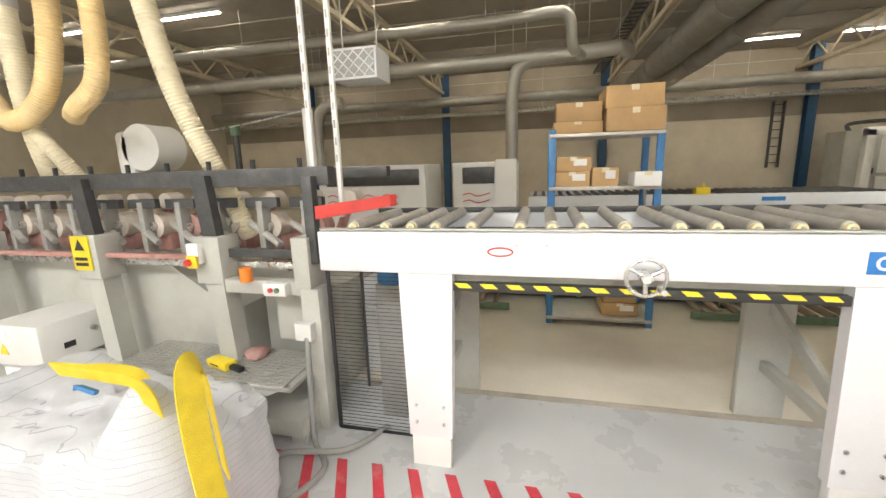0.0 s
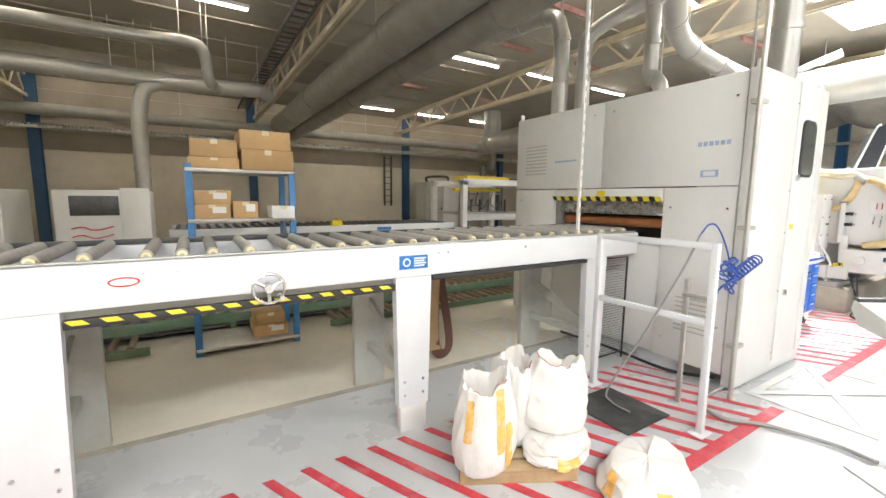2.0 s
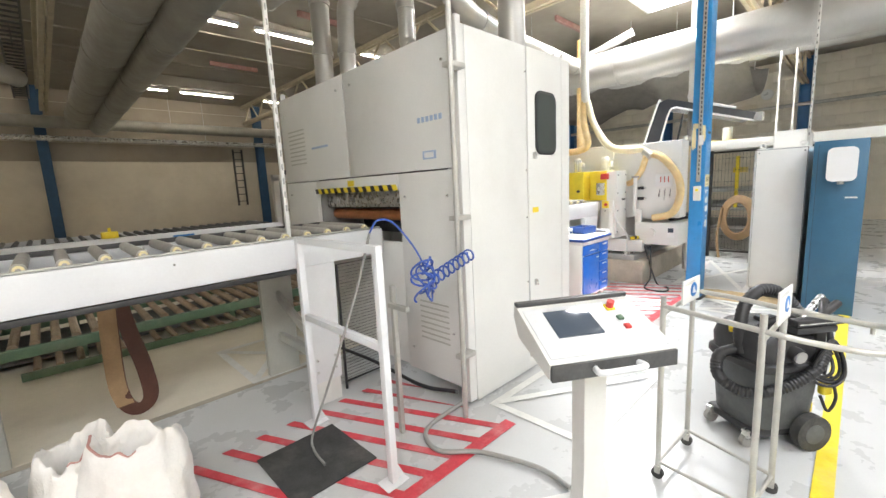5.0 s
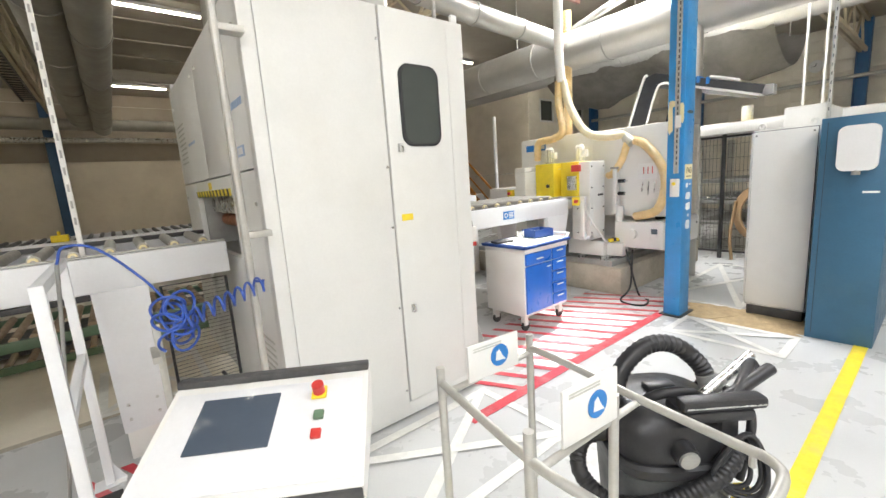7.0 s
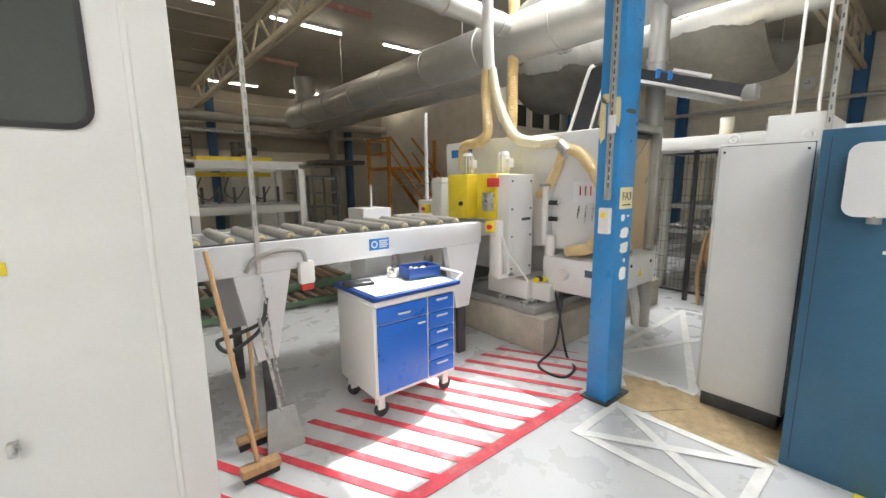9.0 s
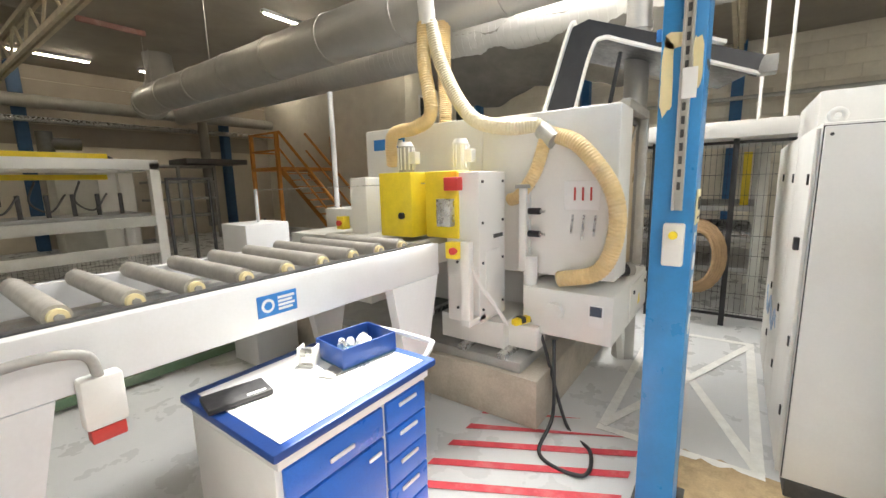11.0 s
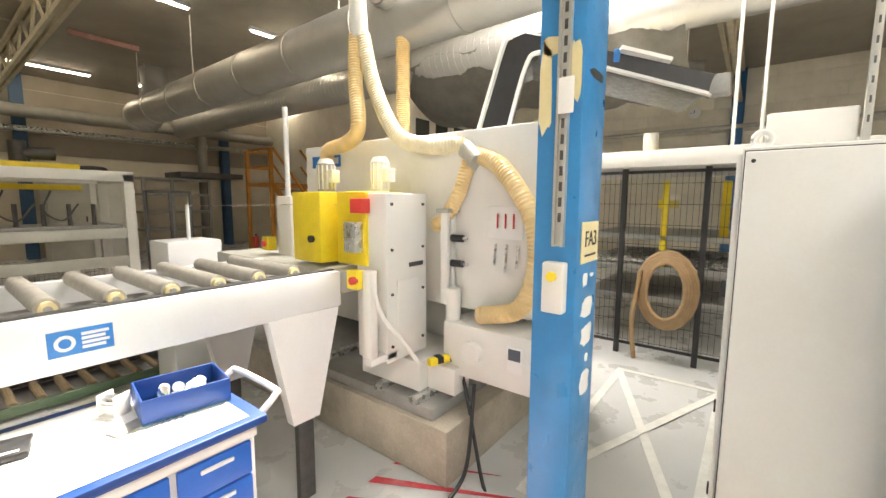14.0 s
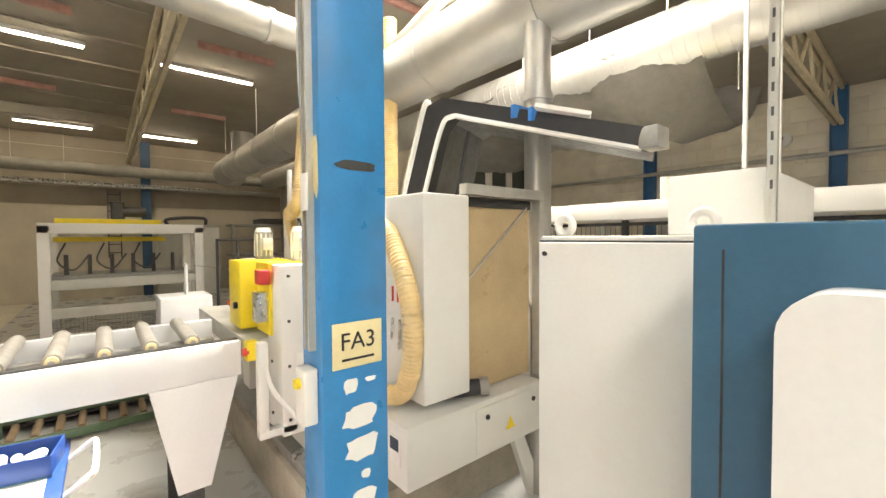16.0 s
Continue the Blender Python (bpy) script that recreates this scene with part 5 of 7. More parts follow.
# ---- distant machine line ----
for a0, a1, hasw in ((-3.5, -1.7, 1), (-1.28, -0.36, 0)):
    cn = thing("panel_machine", "white panel processing machine with a dark window band", "machine", "machines along the back")
    part("body", B(a0, a1, 6.0, 7.0, 0, 1.57, 0.02), CABW, cn)
    part("window_band", B(a0 + 0.15, a1 - (0.1 if hasw else 0.3), 5.985, 5.999, 1.26, 1.5), DARK, cn, "dark tinted window band")
    for k in range(2):
        part("red_wave", T([(a0 + 0.15 + 0.1 * i, 5.995, 1.1 - 0.1 * k + 0.025 * math.sin(2.0 * i)) for i in range(int((a1 - a0 - 0.4) / 0.1))], 0.008, 3, 6), RED, cn)
    part("lower_seam", B(a0 + 0.02, a1 - 0.02, 5.994, 5.999, 0.9, 0.912, 0), GREYD, cn)
    if not hasw:
        part("green_label", B(a1 - 0.18, a1 - 0.1, 5.99, 5.999, 1.36, 1.5, 0), GREEN, cn)
        part("side_cabinet", B(a1 - 0.28, a1 + 0.02, 5.95, 6.0, 0.0, 1.6, 0.01), CABW, cn)
lc = thing("transfer_conveyor", "long white transfer conveyor with dark rollers near the back wall", "conveyor")
part("front_beam", B(-0.2, 5.0, 7.0, 7.06, 0.82, 0.99), WHITE, lc)
part("rear_beam", B(-0.2, 5.0, 8.2, 8.26, 0.82, 0.99), WHITE, lc)
part("bed", B(-0.2, 5.0, 7.06, 8.2, 0.86, 0.92), DARK, lc)
for i in range(5):
    part("leg", B(0.0 + i * 1.1, 0.1 + i * 1.1, 7.02, 7.1, 0, 0.82), GREY, lc)
dr_ = mesh_of(C((0, 7.06, 0), (0, 8.2, 0), 0.03, seg=8), DARK, "dark_roller")
for i in range(34):
    piece("roller", dr_, lc, pose(-0.1 + 0.148 * i, 0, 0.98))
ym = part("yellow_motor", B(2.3, 2.5, 6.96, 7.1, 0.99, 1.09, 0.01), YELLOW, lc, "yellow drive unit")
part("motor_shaft", C((2.4, 6.98, 1.09), (2.4, 6.98, 1.15), 0.02), YELLOW, ym)
part("blue_label", B(3.2, 3.5, 6.99, 6.999, 0.88, 0.94, 0), SIGNB, lc)
sc_ = thing("switch_cabinet", "tall grey-brown switch cabinet by the back wall", "cabinet", "back cabinets")
part("body", B(8.0, 9.6, 13.6, 14.4, 0, 2.15, 0.02), GREY, sc_)
part("door", B(8.03, 8.78, 13.585, 13.6, 0.05, 2.1), GREY, sc_)
part("door", B(8.82, 9.57, 13.585, 13.6, 0.05, 2.1), CABW, sc_)
part("handle", B(8.7, 8.73, 13.56, 13.585, 1.0, 1.15), BLACK, sc_)
part("roof_pipework", T([(8.3, 14, 2.15), (8.3, 14, 2.35), (9.2, 14, 2.4), (9.3, 14, 2.2)], 0.05), DARK, sc_)
fr2 = thing("machine_frame", "dark steel machine frame with shelves by the back wall", "machine")
for xx in (9.9, 10.6, 11.6):
    part("post", B(xx, xx + 0.08, 13.4, 13.48, 0, 2.2), GREYD, fr2)
for z in (0.7, 1.2, 1.7, 2.15):
    part("shelf", B(9.9, 11.68, 13.4, 14.2, z, z + 0.06), GREYD, fr2)
part("cover", B(10.8, 12.6, 13.2, 14.4, 2.25, 2.4), DARK, fr2)
wl = thing("wall_ladder", "dark steel ladder fixed on the back wall", "ladder")
for xx in (6.9, 7.2):
    part("stile", B(xx, xx + 0.03, Y1 - 0.15, Y1 - 0.012, 1.2, 3.2), DARK, wl)
for i in range(8):
    part("rung", C((6.9, Y1 - 0.1, 1.35 + 0.25 * i), (7.2, Y1 - 0.1, 1.35 + 0.25 * i), 0.014, seg=6), DARK, wl)

# framed lifting station
ls = thing("lifting_station", "white framed panel lifting station with a yellow beam", "machine")
for xx in (6.0, 8.1):
    for yy in (8.1, 9.6):
        part("post", B(xx, xx + 0.14, yy, yy + 0.14, 0, 1.98), CABW, ls)
for yy in (8.1, 9.6):
    part("top_beam", B(6.0, 8.24, yy, yy + 0.14, 1.86, 2.02), CABW, ls)
part("side_beam", B(8.1, 8.24, 8.24, 9.6, 1.86, 2.0), CABW, ls)
part("yellow_beam", B(6.14, 7.7, 8.7, 8.85, 1.72, 1.8), YELLOW, ls)
part("yellow_top", B(6.2, 7.6, 8.2, 8.9, 2.02, 2.1), YELLOW, ls)
lm = part("lift_motor", C((7.0, 8.6, 2.1), (7.0, 8.6, 2.42), 0.1), DARK, ls, "dark gear motor")
part("gear_motor", C((7.05, 8.6, 2.25), (7.4, 8.6, 2.25), 0.09), DARK, lm)
for z in (0.5, 0.95):
    part("shelf_beam", B(6.1, 8.1, 8.12, 8.2, z, z + 0.16), GREY, ls)
part("work_table", B(6.1, 8.1, 8.3, 9.5, 1.1, 1.16), GREYD, ls)
for i in range(6):
    part("gripper", C((6.3 + 0.3 * i, 8.6, 1.16), (6.3 + 0.3 * i, 8.6, 1.5), 0.03, seg=8), DARK, ls)
for k in range(3):
    part("air_hose", T([(6.3 + 0.5 * k, 8.55, 1.7), (6.2 + 0.5 * k, 8.5, 1.4), (6.4 + 0.5 * k, 8.45, 1.25), (6.6 + 0.5 * k, 8.5, 1.5)], 0.014), DARK, ls)
gm = bmesh.new()
for i in range(38):
    bx(gm, 6.14 + i * 0.052, 6.143 + i * 0.052, 8.16, 8.163, 0.15, 0.5)
for i in range(7):
    bx(gm, 6.14, 8.1, 8.16, 8.163, 0.15 + i * 0.05, 0.153 + i * 0.05)
part("mesh_guard", gm, DARK, ls)["kind"] = "stuff"
gf = thing("guard_fence", "dark steel tube guard frame beside the lifting station", "fence", "safety fences")
for xx in (8.6, 9.0, 9.35):
    part("post", B(xx, xx + 0.05, 8.9, 8.95, 0, 1.75), DARK, gf)
part("rail", B(8.6, 9.4, 8.9, 8.95, 1.7, 1.75), DARK, gf)
struct("red_line", B(5.5, 10.0, 7.7, 7.85, 0.004, 0.007, 0), REDT, "red line painted on the floor by the lifting station", "floor marking")
tank = thing("white_cabinet", "small white cabinet under the stair", "cabinet")
part("body", B(13.6, 14.3, 10.2, 10.8, 0, 0.9, 0.02), CABW, tank)
ext = thing("fire_extinguisher", "red fire extinguisher on the floor by the stair", "extinguisher", at=(12.25, 11.9, 0))
part("cylinder", C((0, 0, 0), (0, 0, 0.5), 0.08), RED, ext)
part("valve", C((0, 0, 0.5), (0, 0, 0.58), 0.03), BLACK, ext)
duct("drop_pipe", [(11.9, 14.4, 0.3), (11.9, 14.4, 3.6)], 0.14, DUSTDUCT, "dusty grey vertical pipe in the corner", 1.0)

# ---- moulding sander beside the conveyor ----
sm = thing("moulding_sander", "grey profile sanding machine with rows of dusty red heads", "machine")
part("cross_beam", B(-6.5, -1.12, 2.02, 2.1, 1.43, 1.53), DARK, sm, "dark steel top beam")
part("cross_beam", B(-6.5, -1.12, 2.9, 2.98, 1.45, 1.53), DARK, sm)
for px in (-1.92, -2.84, -3.9, -5.0):
    part("dark_post", PG([(px - 0.05, 1.97, 1.5), (px + 0.05, 1.97, 1.5), (px + 0.08, 1.97, 1.14), (px - 0.02, 1.97, 1.14)], (0, 0.06, 0)), DARK, sm)
    part("post_head", B(px - 0.06, px + 0.12, 1.93, 2.1, 0.87, 1.15), GREY, sm)
    part("post", PG([(px - 0.02, 1.95, 0.87), (px + 0.1, 1.95, 0.87), (px + 0.15, 1.95, 0), (px + 0.03, 1.95, 0)], (0, 0.12, 0)), GREY, sm)
part("post_head", B(-1.33, -1.23, 1.93, 2.08, 0.86, 1.15), GREY, sm)
part("post", B(-1.3, -1.19, 1.93, 2.06, 0, 0.86), GREY, sm)
part("dark_post", B(-1.25, -1.19, 1.96, 2.02, 1.0, 1.48), DARK, sm)
part("middle_beam", B(-1.8, -1.3, 1.94, 2.02, 0.82, 0.9), GREY, sm)
part("feed_rail", B(-6.5, -1.9, 1.98, 2.04, 1.0, 1.03), PINK, sm)
part("feed_rail", B(-6.5, -1.2, 2.06, 2.12, 0.94, 0.98), STEEL, sm)
part("guide", B(-1.8, -1.3, 2.0, 2.04, 1.02, 1.07), DARK, sm)
part("base_body", PG([(-6.5, 2.2, 0), (-6.5, 2.2, 0.93), (-2.5, 2.2, 0.93), (-2.0, 2.2, 0.6), (-1.9, 2.2, 0)], (0, 0.8, 0)), GREY, sm, "grey sheet metal base", smooth=False)
part("rear_base", B(-1.9, -1.3, 2.4, 2.9, 0, 0.75), GREY, sm)
bs = part("base_foot", B(-4.2, -1.25, 1.75, 2.2, 0.06, 0.16), GREY, sm)
for xx in (-4.0, -2.3, -1.35):
    part("foot_block", B(xx, xx + 0.1, 1.78, 2.15, 0, 0.06), GREY, bs)
mh = part("motor_hood", B(-3.5, -3.06, 1.73, 2.33, 0.32, 0.6, 0.012), CABW, sm, "pale box-shaped motor hood")
part("hood_label", PG([(-3.42, 1.726, 0.4), (-3.34, 1.726, 0.4), (-3.38, 1.726, 0.47)], (0, 0.003, 0)), YELLOW, mh, "yellow warning triangle")
part("text_label", B(-3.44, -3.33, 1.727, 1.73, 0.5, 0.56, 0), PAPER, mh)
part("hand_slot", B(-3.06, -3.056, 1.86, 1.93, 0.4, 0.44, 0.001), BLACK, mh)
part("knob", C((-3.06, 2.05, 0.48), (-3.03, 2.05, 0.48), 0.018), STEEL, mh)
part("lead", T([(-3.05, 2.2, 0.46), (-2.98, 2.22, 0.45), (-2.95, 2.2, 0.36), (-3.0, 2.18, 0.3)], 0.014), GREYD, mh)
part("lower_cover", B(-3.45, -2.9, 1.74, 2.1, 0.0, 0.3, 0.012), CABW, sm)
wtn = part("warning_sign", B(-2.9, -2.76, 1.915, 1.928, 0.93, 1.15, 0.002), YELLOW, sm, "yellow warning sign with a black triangle")
part("sign_triangle", PG([(-2.87, 1.912, 1.06), (-2.79, 1.912, 1.06), (-2.83, 1.912, 1.13)], (0, 0.002, 0)), INK, wtn)
for k in range(2):
    part("text_bar", B(-2.88, -2.78, 1.912, 1.914, 0.96 + 0.035 * k, 0.98 + 0.035 * k, 0), INK, wtn)
part("switch_box", B(-1.98, -1.9, 1.88, 1.93, 1.0, 1.12), CABW, sm)
e2 = part("emergency_stop", B(-1.97, -1.9, 1.86, 1.88, 0.98, 1.05), YELLOW, sm, "yellow box with a red stop button")
part("stop_button", C((-1.95, 1.84, 1.015), (-1.95, 1.862, 1.015), 0.02), RED, e2)
part("orange_cap", C((-1.63, 1.92, 0.9), (-1.63, 1.92, 0.98), 0.035), ORG, sm)
pb = part("push_button_box", B(-1.5, -1.36, 1.88, 1.94, 0.83, 0.9), CABW, sm)
part("red_button", C((-1.45, 1.87, 0.865), (-1.45, 1.88, 0.865), 0.014), RED, pb)
part("green_button", C((-1.41, 1.87, 0.865), (-1.41, 1.88, 0.865), 0.014), GREEN, pb)
part("socket", B(-1.32, -1.22, 1.87, 1.93, 0.58, 0.68), CABW, sm)
part("cabinet_box", B(-1.55, -1.35, 2.05, 2.3, 0.5, 0.82), GREY, sm)
tbm = part("grating_table", B(-2.55, -1.28, 1.72, 2.15, 0.35, 0.37), ZINC, sm, "grey steel grating step")
part("table_lip", PG([(-2.55, 1.7, 0.37), (-2.55, 1.7, 0.29), (-1.5, 1.7, 0.29), (-1.3, 1.74, 0.37)], (0, 0.02, 0)), GREY, tbm)
sl = mesh_of(B(-0.6, 0.6, -0.006, 0.006, 0, 0.012, 0), ZINC, "grate_bar")
for i in range(14):
    piece("grate_bar", sl, tbm, pose(-1.93, 1.74 + i * 0.03, 0.37))
for i in range(24):
    part("grate_cross", B(-2.53 + i * 0.052, -2.523 + i * 0.052, 1.73, 2.14, 0.37, 0.38, 0), ZINC, tbm)
random.seed(11)
DUSTW = mat("dusty_white_drum", (0.62, 0.55, 0.47), 0.7, var=0.2, scale=8)
for i in range(17):
    hx = -1.35 - 0.3 * i
    hd = part("sanding_head", B(hx - 0.09, hx + 0.07, 2.25, 2.5, 1.0, 1.12, 0.02), PINK, sm, "dusty red sanding head with wheels")
    zz = 1.17 + random.uniform(-0.04, 0.05)
    part("wheel", C((hx, 2.2, zz), (hx, 2.32, zz), 0.085, seg=20), DUSTW if i % 3 else PINK, hd)
    part("hub", C((hx, 2.16, zz), (hx, 2.2, zz), 0.035, seg=14), STEEL, hd)
    part("spindle", C((hx + 0.14, 2.1, 1.08), (hx - 0.12, 2.18, 1.2), 0.022, seg=8), ZINC, hd)
    part("upper_wheel", C((hx + 0.1, 2.5, 1.32), (hx + 0.1, 2.62, 1.32), 0.06, seg=16), DUSTW, hd)
    part("arm", C((hx + 0.1, 2.56, 1.32), (hx + 0.02, 2.5, 1.1), 0.03, seg=8), PINK, hd)
    part("knob", C((hx + 0.05, 2.05, 1.5), (hx + 0.05, 2.05, 1.58), 0.014, seg=8), BLACK, hd)
    part("clamp_bar", B(hx - 0.1, hx + 0.12, 2.13, 2.17, 1.3, 1.36), DARK, hd)
    part("slide", B(hx - 0.02, hx + 0.02, 2.12, 2.2, 0.98, 1.34), GREYD, hd)
part("red_arm", PG([(-1.18, 1.96, 1.25), (-1.18, 1.96, 1.32), (-0.78, 2.05, 1.37), (-0.78, 2.05, 1.31)], (0.02, 0.04, 0)), RED, sm, "red swinging guard arm", smooth=False)
part("blower", C((-2.9, 2.5, 1.72), (-2.9, 2.75, 1.72), 0.17, seg=24), CABW, sm, "white round blower housing")
part("blower_box", B(-3.15, -2.98, 2.5, 2.75, 1.5, 1.85, 0.05), CABW, sm)
part("signal_stem", C((-2.72, 3.3, 1.5), (-2.72, 3.3, 1.85), 0.03), DARK, sm)
part("signal_lamp", C((-2.72, 3.3, 1.85), (-2.72, 3.3, 1.95), 0.045), GREEN, sm)
part("white_stanchion", B(-1.78, -1.72, 2.9, 2.96, 1.5, 1.98), CABW, sm)
part("stay_wire", T([(-1.75, 2.93, 1.97), (-2.6, 2.9, 1.86), (-3.6, 2.9, 1.82)], 0.006, 3, 6), STEEL, sm)
hz2 = thing("dust_hose", "amber ribbed dust hoses dropping to the sander", "hose", "sander hoses")
for pts, r, m in (([(-2.2, 2.0, 2.9), (-2.13, 2.0, 2.45), (-2.05, 2.05, 1.95), (-1.93, 2.15, 1.5), (-1.88, 2.3, 1.1)], 0.06, HOSEP), ([(-2.63, 2.1, 2.9), (-2.62, 2.1, 2.45), (-2.68, 2.1, 2.1), (-2.9, 2.12, 1.95), (-3.05, 2.2, 1.92)], 0.062, HOSE), ([(-2.95, 2.1, 2.9), (-2.98, 2.1, 2.4), (-3.15, 2.1, 2.02), (-3.5, 2.12, 1.9), (-3.8, 2.2, 2.1)], 0.066, HOSE), ([(-3.4, 2.15, 2.9), (-3.4, 2.15, 2.4), (-3.45, 2.2, 1.9), (-3.5, 2.3, 1.5)], 0.068, HOSEP), ([(-3.55, 2.2, 1.95), (-3.3, 2.2, 1.7), (-3.2, 2.3, 1.45)], 0.05, HOSEP)):
    part("hose", T(pts, r, 8, 14, ribs=0.002), m, hz2)
    if pts[0][2] > 2.8:
        part("pipe_stub", C((pts[0][0], pts[0][1], 2.6), (pts[0][0] + 0.01, pts[0][1], CEIL), r + 0.008), GALV, hz2)
for px, py, pz in ((-1.2, 2.02, 1.53), (-1.08, 2.08, 1.25), (2.9, 1.87, 1.1), (5.42, 1.72, 1.0)):
    pp = thing("conduit_pole", "thin perforated white conduit pole from the ceiling", "conduit", "conduit poles", (px, py, 0))
    part("pole", B(-0.013, 0.013, -0.013, 0.013, pz, CEIL), ZINC if px > 5 else CABW, pp)
    for i in range(30):
        part("slot", B(-0.005, 0.005, -0.0142, -0.0132, pz + 0.3 + i * 0.09, pz + 0.34 + i * 0.09, 0), GREYD, pp)
wk = thing("remote_control", "yellow handheld control resting on the grating step", "remote control", at=pose(-1.82, 1.86, 0.383, 0, 0, -15))
part("case", B(-0.1, 0.08, -0.04, 0.04, 0, 0.05, 0.012), YELLOW, wk)
part("trigger", B(-0.06, 0.02, -0.042, 0.042, 0.02, 0.03), BLACK, wk)
part("grip", B(0.08, 0.18, -0.02, 0.02, 0.005, 0.035, 0.01), BLACK, wk)
rg = thing("red_cloth", "crumpled dark red cloth on the step", "cloth", at=(-1.7, 2.02, 0.383))
bm = bmesh.new()
bmesh.ops.create_icosphere(bm, subdivisions=3, radius=0.07)
for v in bm.verts:
    v.co *= 1 + 0.3 * noise.noise(v.co * 22)
    v.co.z = max(0, v.co.z * 0.6 + 0.02)
part("cloth", bm, PINK, rg)
# wire cage under the conveyor
wg = thing("wire_guard", "black wire mesh guard below the conveyor end", "guard")
for a, b in (((-1.13, 1.9), (-0.68, 1.9)),):
    part("frame", T([(-1.13, 1.95, 0.02), (-1.13, 1.95, 1.0), (-0.68, 1.95, 1.0), (-0.68, 1.95, 0.02), (-1.13, 1.95, 0.02)], 0.012, 1, 6), BLACK, wg)
    part("mid_bar", C((-0.93, 1.95, 0.3), (-0.93, 1.95, 1.0), 0.008, seg=6), BLACK, wg)
    wmm = bmesh.new()
    for i in range(44):
        bx(wmm, -1.13, -0.68, 1.949, 1.951, 0.04 + i * 0.022, 0.0425 + i * 0.022)
    part("wire_mesh", wmm, BLACK, wg)["kind"] = "stuff"
um = thing("drive_motor", "blue-grey gear motor under the conveyor end", "motor")
part("motor", C((-0.85, 2.2, 0.85), (-0.85, 2.2, 1.05), 0.09), RACKBLUE, um)
part("pedestal", B(-0.93, -0.77, 2.12, 2.28, 0, 0.85), GREYD, um)
for xx in (-1.15, -0.78):
    wb = thing("white_bin", "white plastic bin standing under the machine", "bin", "white bins", (xx, 2.75, 0))
    part("bin", B(-0.12, 0.12, -0.1, 0.1, 0, 0.72, 0.02), WHITE, wb)
    for i in range(10):
        part("rib", B(-0.121, 0.121, -0.104, -0.1, 0.1 + i * 0.06, 0.115 + i * 0.06, 0), CABW, wb)
cf = thing("floor_hose", "grey corrugated cable looped on the floor", "cable")
part("cable", T([(-1.25, 1.88, 0.6), (-1.24, 1.84, 0.2), (-1.2, 1.78, 0.03), (-1.05, 1.6, 0.02), (-1.15, 1.35, 0.02), (-1.4, 1.3, 0.02), (-1.5, 1.5, 0.02), (-1.3, 1.66, 0.035), (-1.0, 1.75, 0.03), (-0.85, 2.0, 0.02)], 0.016, 8, 8), GREYD, cf)

# ---- bulk bag ----
bb = thing("bulk_bag", "white woven bulk bag with yellow lifting straps", "bag")
bm = bmesh.new()
NB, MB = 72, 40
rows_ = []
for j in range(MB):
    v = j / (MB - 1)
    ring = []
    for i in range(NB):
        a = 2 * math.pi * i / NB
        k = 1.0 if v < 0.6 else max(0.02, 1 - (v - 0.6) / 0.4)
        c_, s_ = math.cos(a), math.sin(a)
        sq = 1 / max(abs(c_) ** 6 + abs(s_) ** 6, 1e-6) ** (1 / 6)
        x, y = -1.72 + 0.58 * k * sq * c_, 1.14 + 0.3 * k * sq * s_
        z = min(v / 0.6, 1) ** 0.9 * 0.54 + (0.1 * ((v - 0.6) / 0.4) ** 0.6 if v > 0.6 else 0)
        up = 1 if v > 0.6 else (v / 0.6) ** 3
        z += up * (0.2 * math.exp(-((x + 1.26) / 0.1) ** 2 - ((y - 0.95) / 0.12) ** 2) + 0.08 * math.exp(-((x + 1.26) / 0.2) ** 2 - ((y - 0.95) / 0.2) ** 2) + 0.1 * math.exp(-((x + 2.2) / 0.15) ** 2))
        q = Vector((x * 5, y * 5, z * 3))
        n_ = noise.noise(q) * 0.035 + (0.5 - abs(noise.noise(q * 2.2))) * 0.035 + noise.noise(q * 5) * 0.008
        ring.append(bm.verts.new((x + n_ * c_, y + n_ * s_, max(0, z + n_ * (1 if v > 0.2 else 0)))))
    rows_.append(ring)
for u, w in zip(rows_, rows_[1:]):
    for i in range(NB):
        bm.faces.new((u[i], u[(i + 1) % NB], w[(i + 1) % NB], w[i]))
bm.faces.new(rows_[-1])
part("sack", bm, BIGBAG, bb)
part("lifting_strap", strap([(-1.2, 0.93, 0.74), (-1.18, 0.9, 0.84), (-1.2, 0.88, 0.89), (-1.27, 0.87, 0.905), (-1.4, 0.87, 0.91), (-1.5, 0.88, 0.905), (-1.54, 0.9, 0.895), (-1.5, 0.93, 0.88), (-1.4, 0.94, 0.885), (-1.28, 0.95, 0.87), (-1.24, 0.95, 0.8)], 0.05, 0.006), STRAP, bb, "yellow webbing loop")
part("lifting_strap", strap([(-1.03, 1.0, 0.5), (-1.04, 0.99, 0.75), (-1.03, 0.97, 0.9), (-1.01, 0.92, 0.945), (-1.0, 0.89, 0.91), (-0.98, 0.87, 0.75), (-0.95, 0.86, 0.55), (-0.92, 0.86, 0.25)], 0.085, 0.006), STRAP, bb, "yellow webbing loop")
part("blue_tie", strap([(-1.4, 0.86, 0.86), (-1.36, 0.84, 0.88), (-1.31, 0.85, 0.86)], 0.02, 0.012), RACKBLUE, bb)

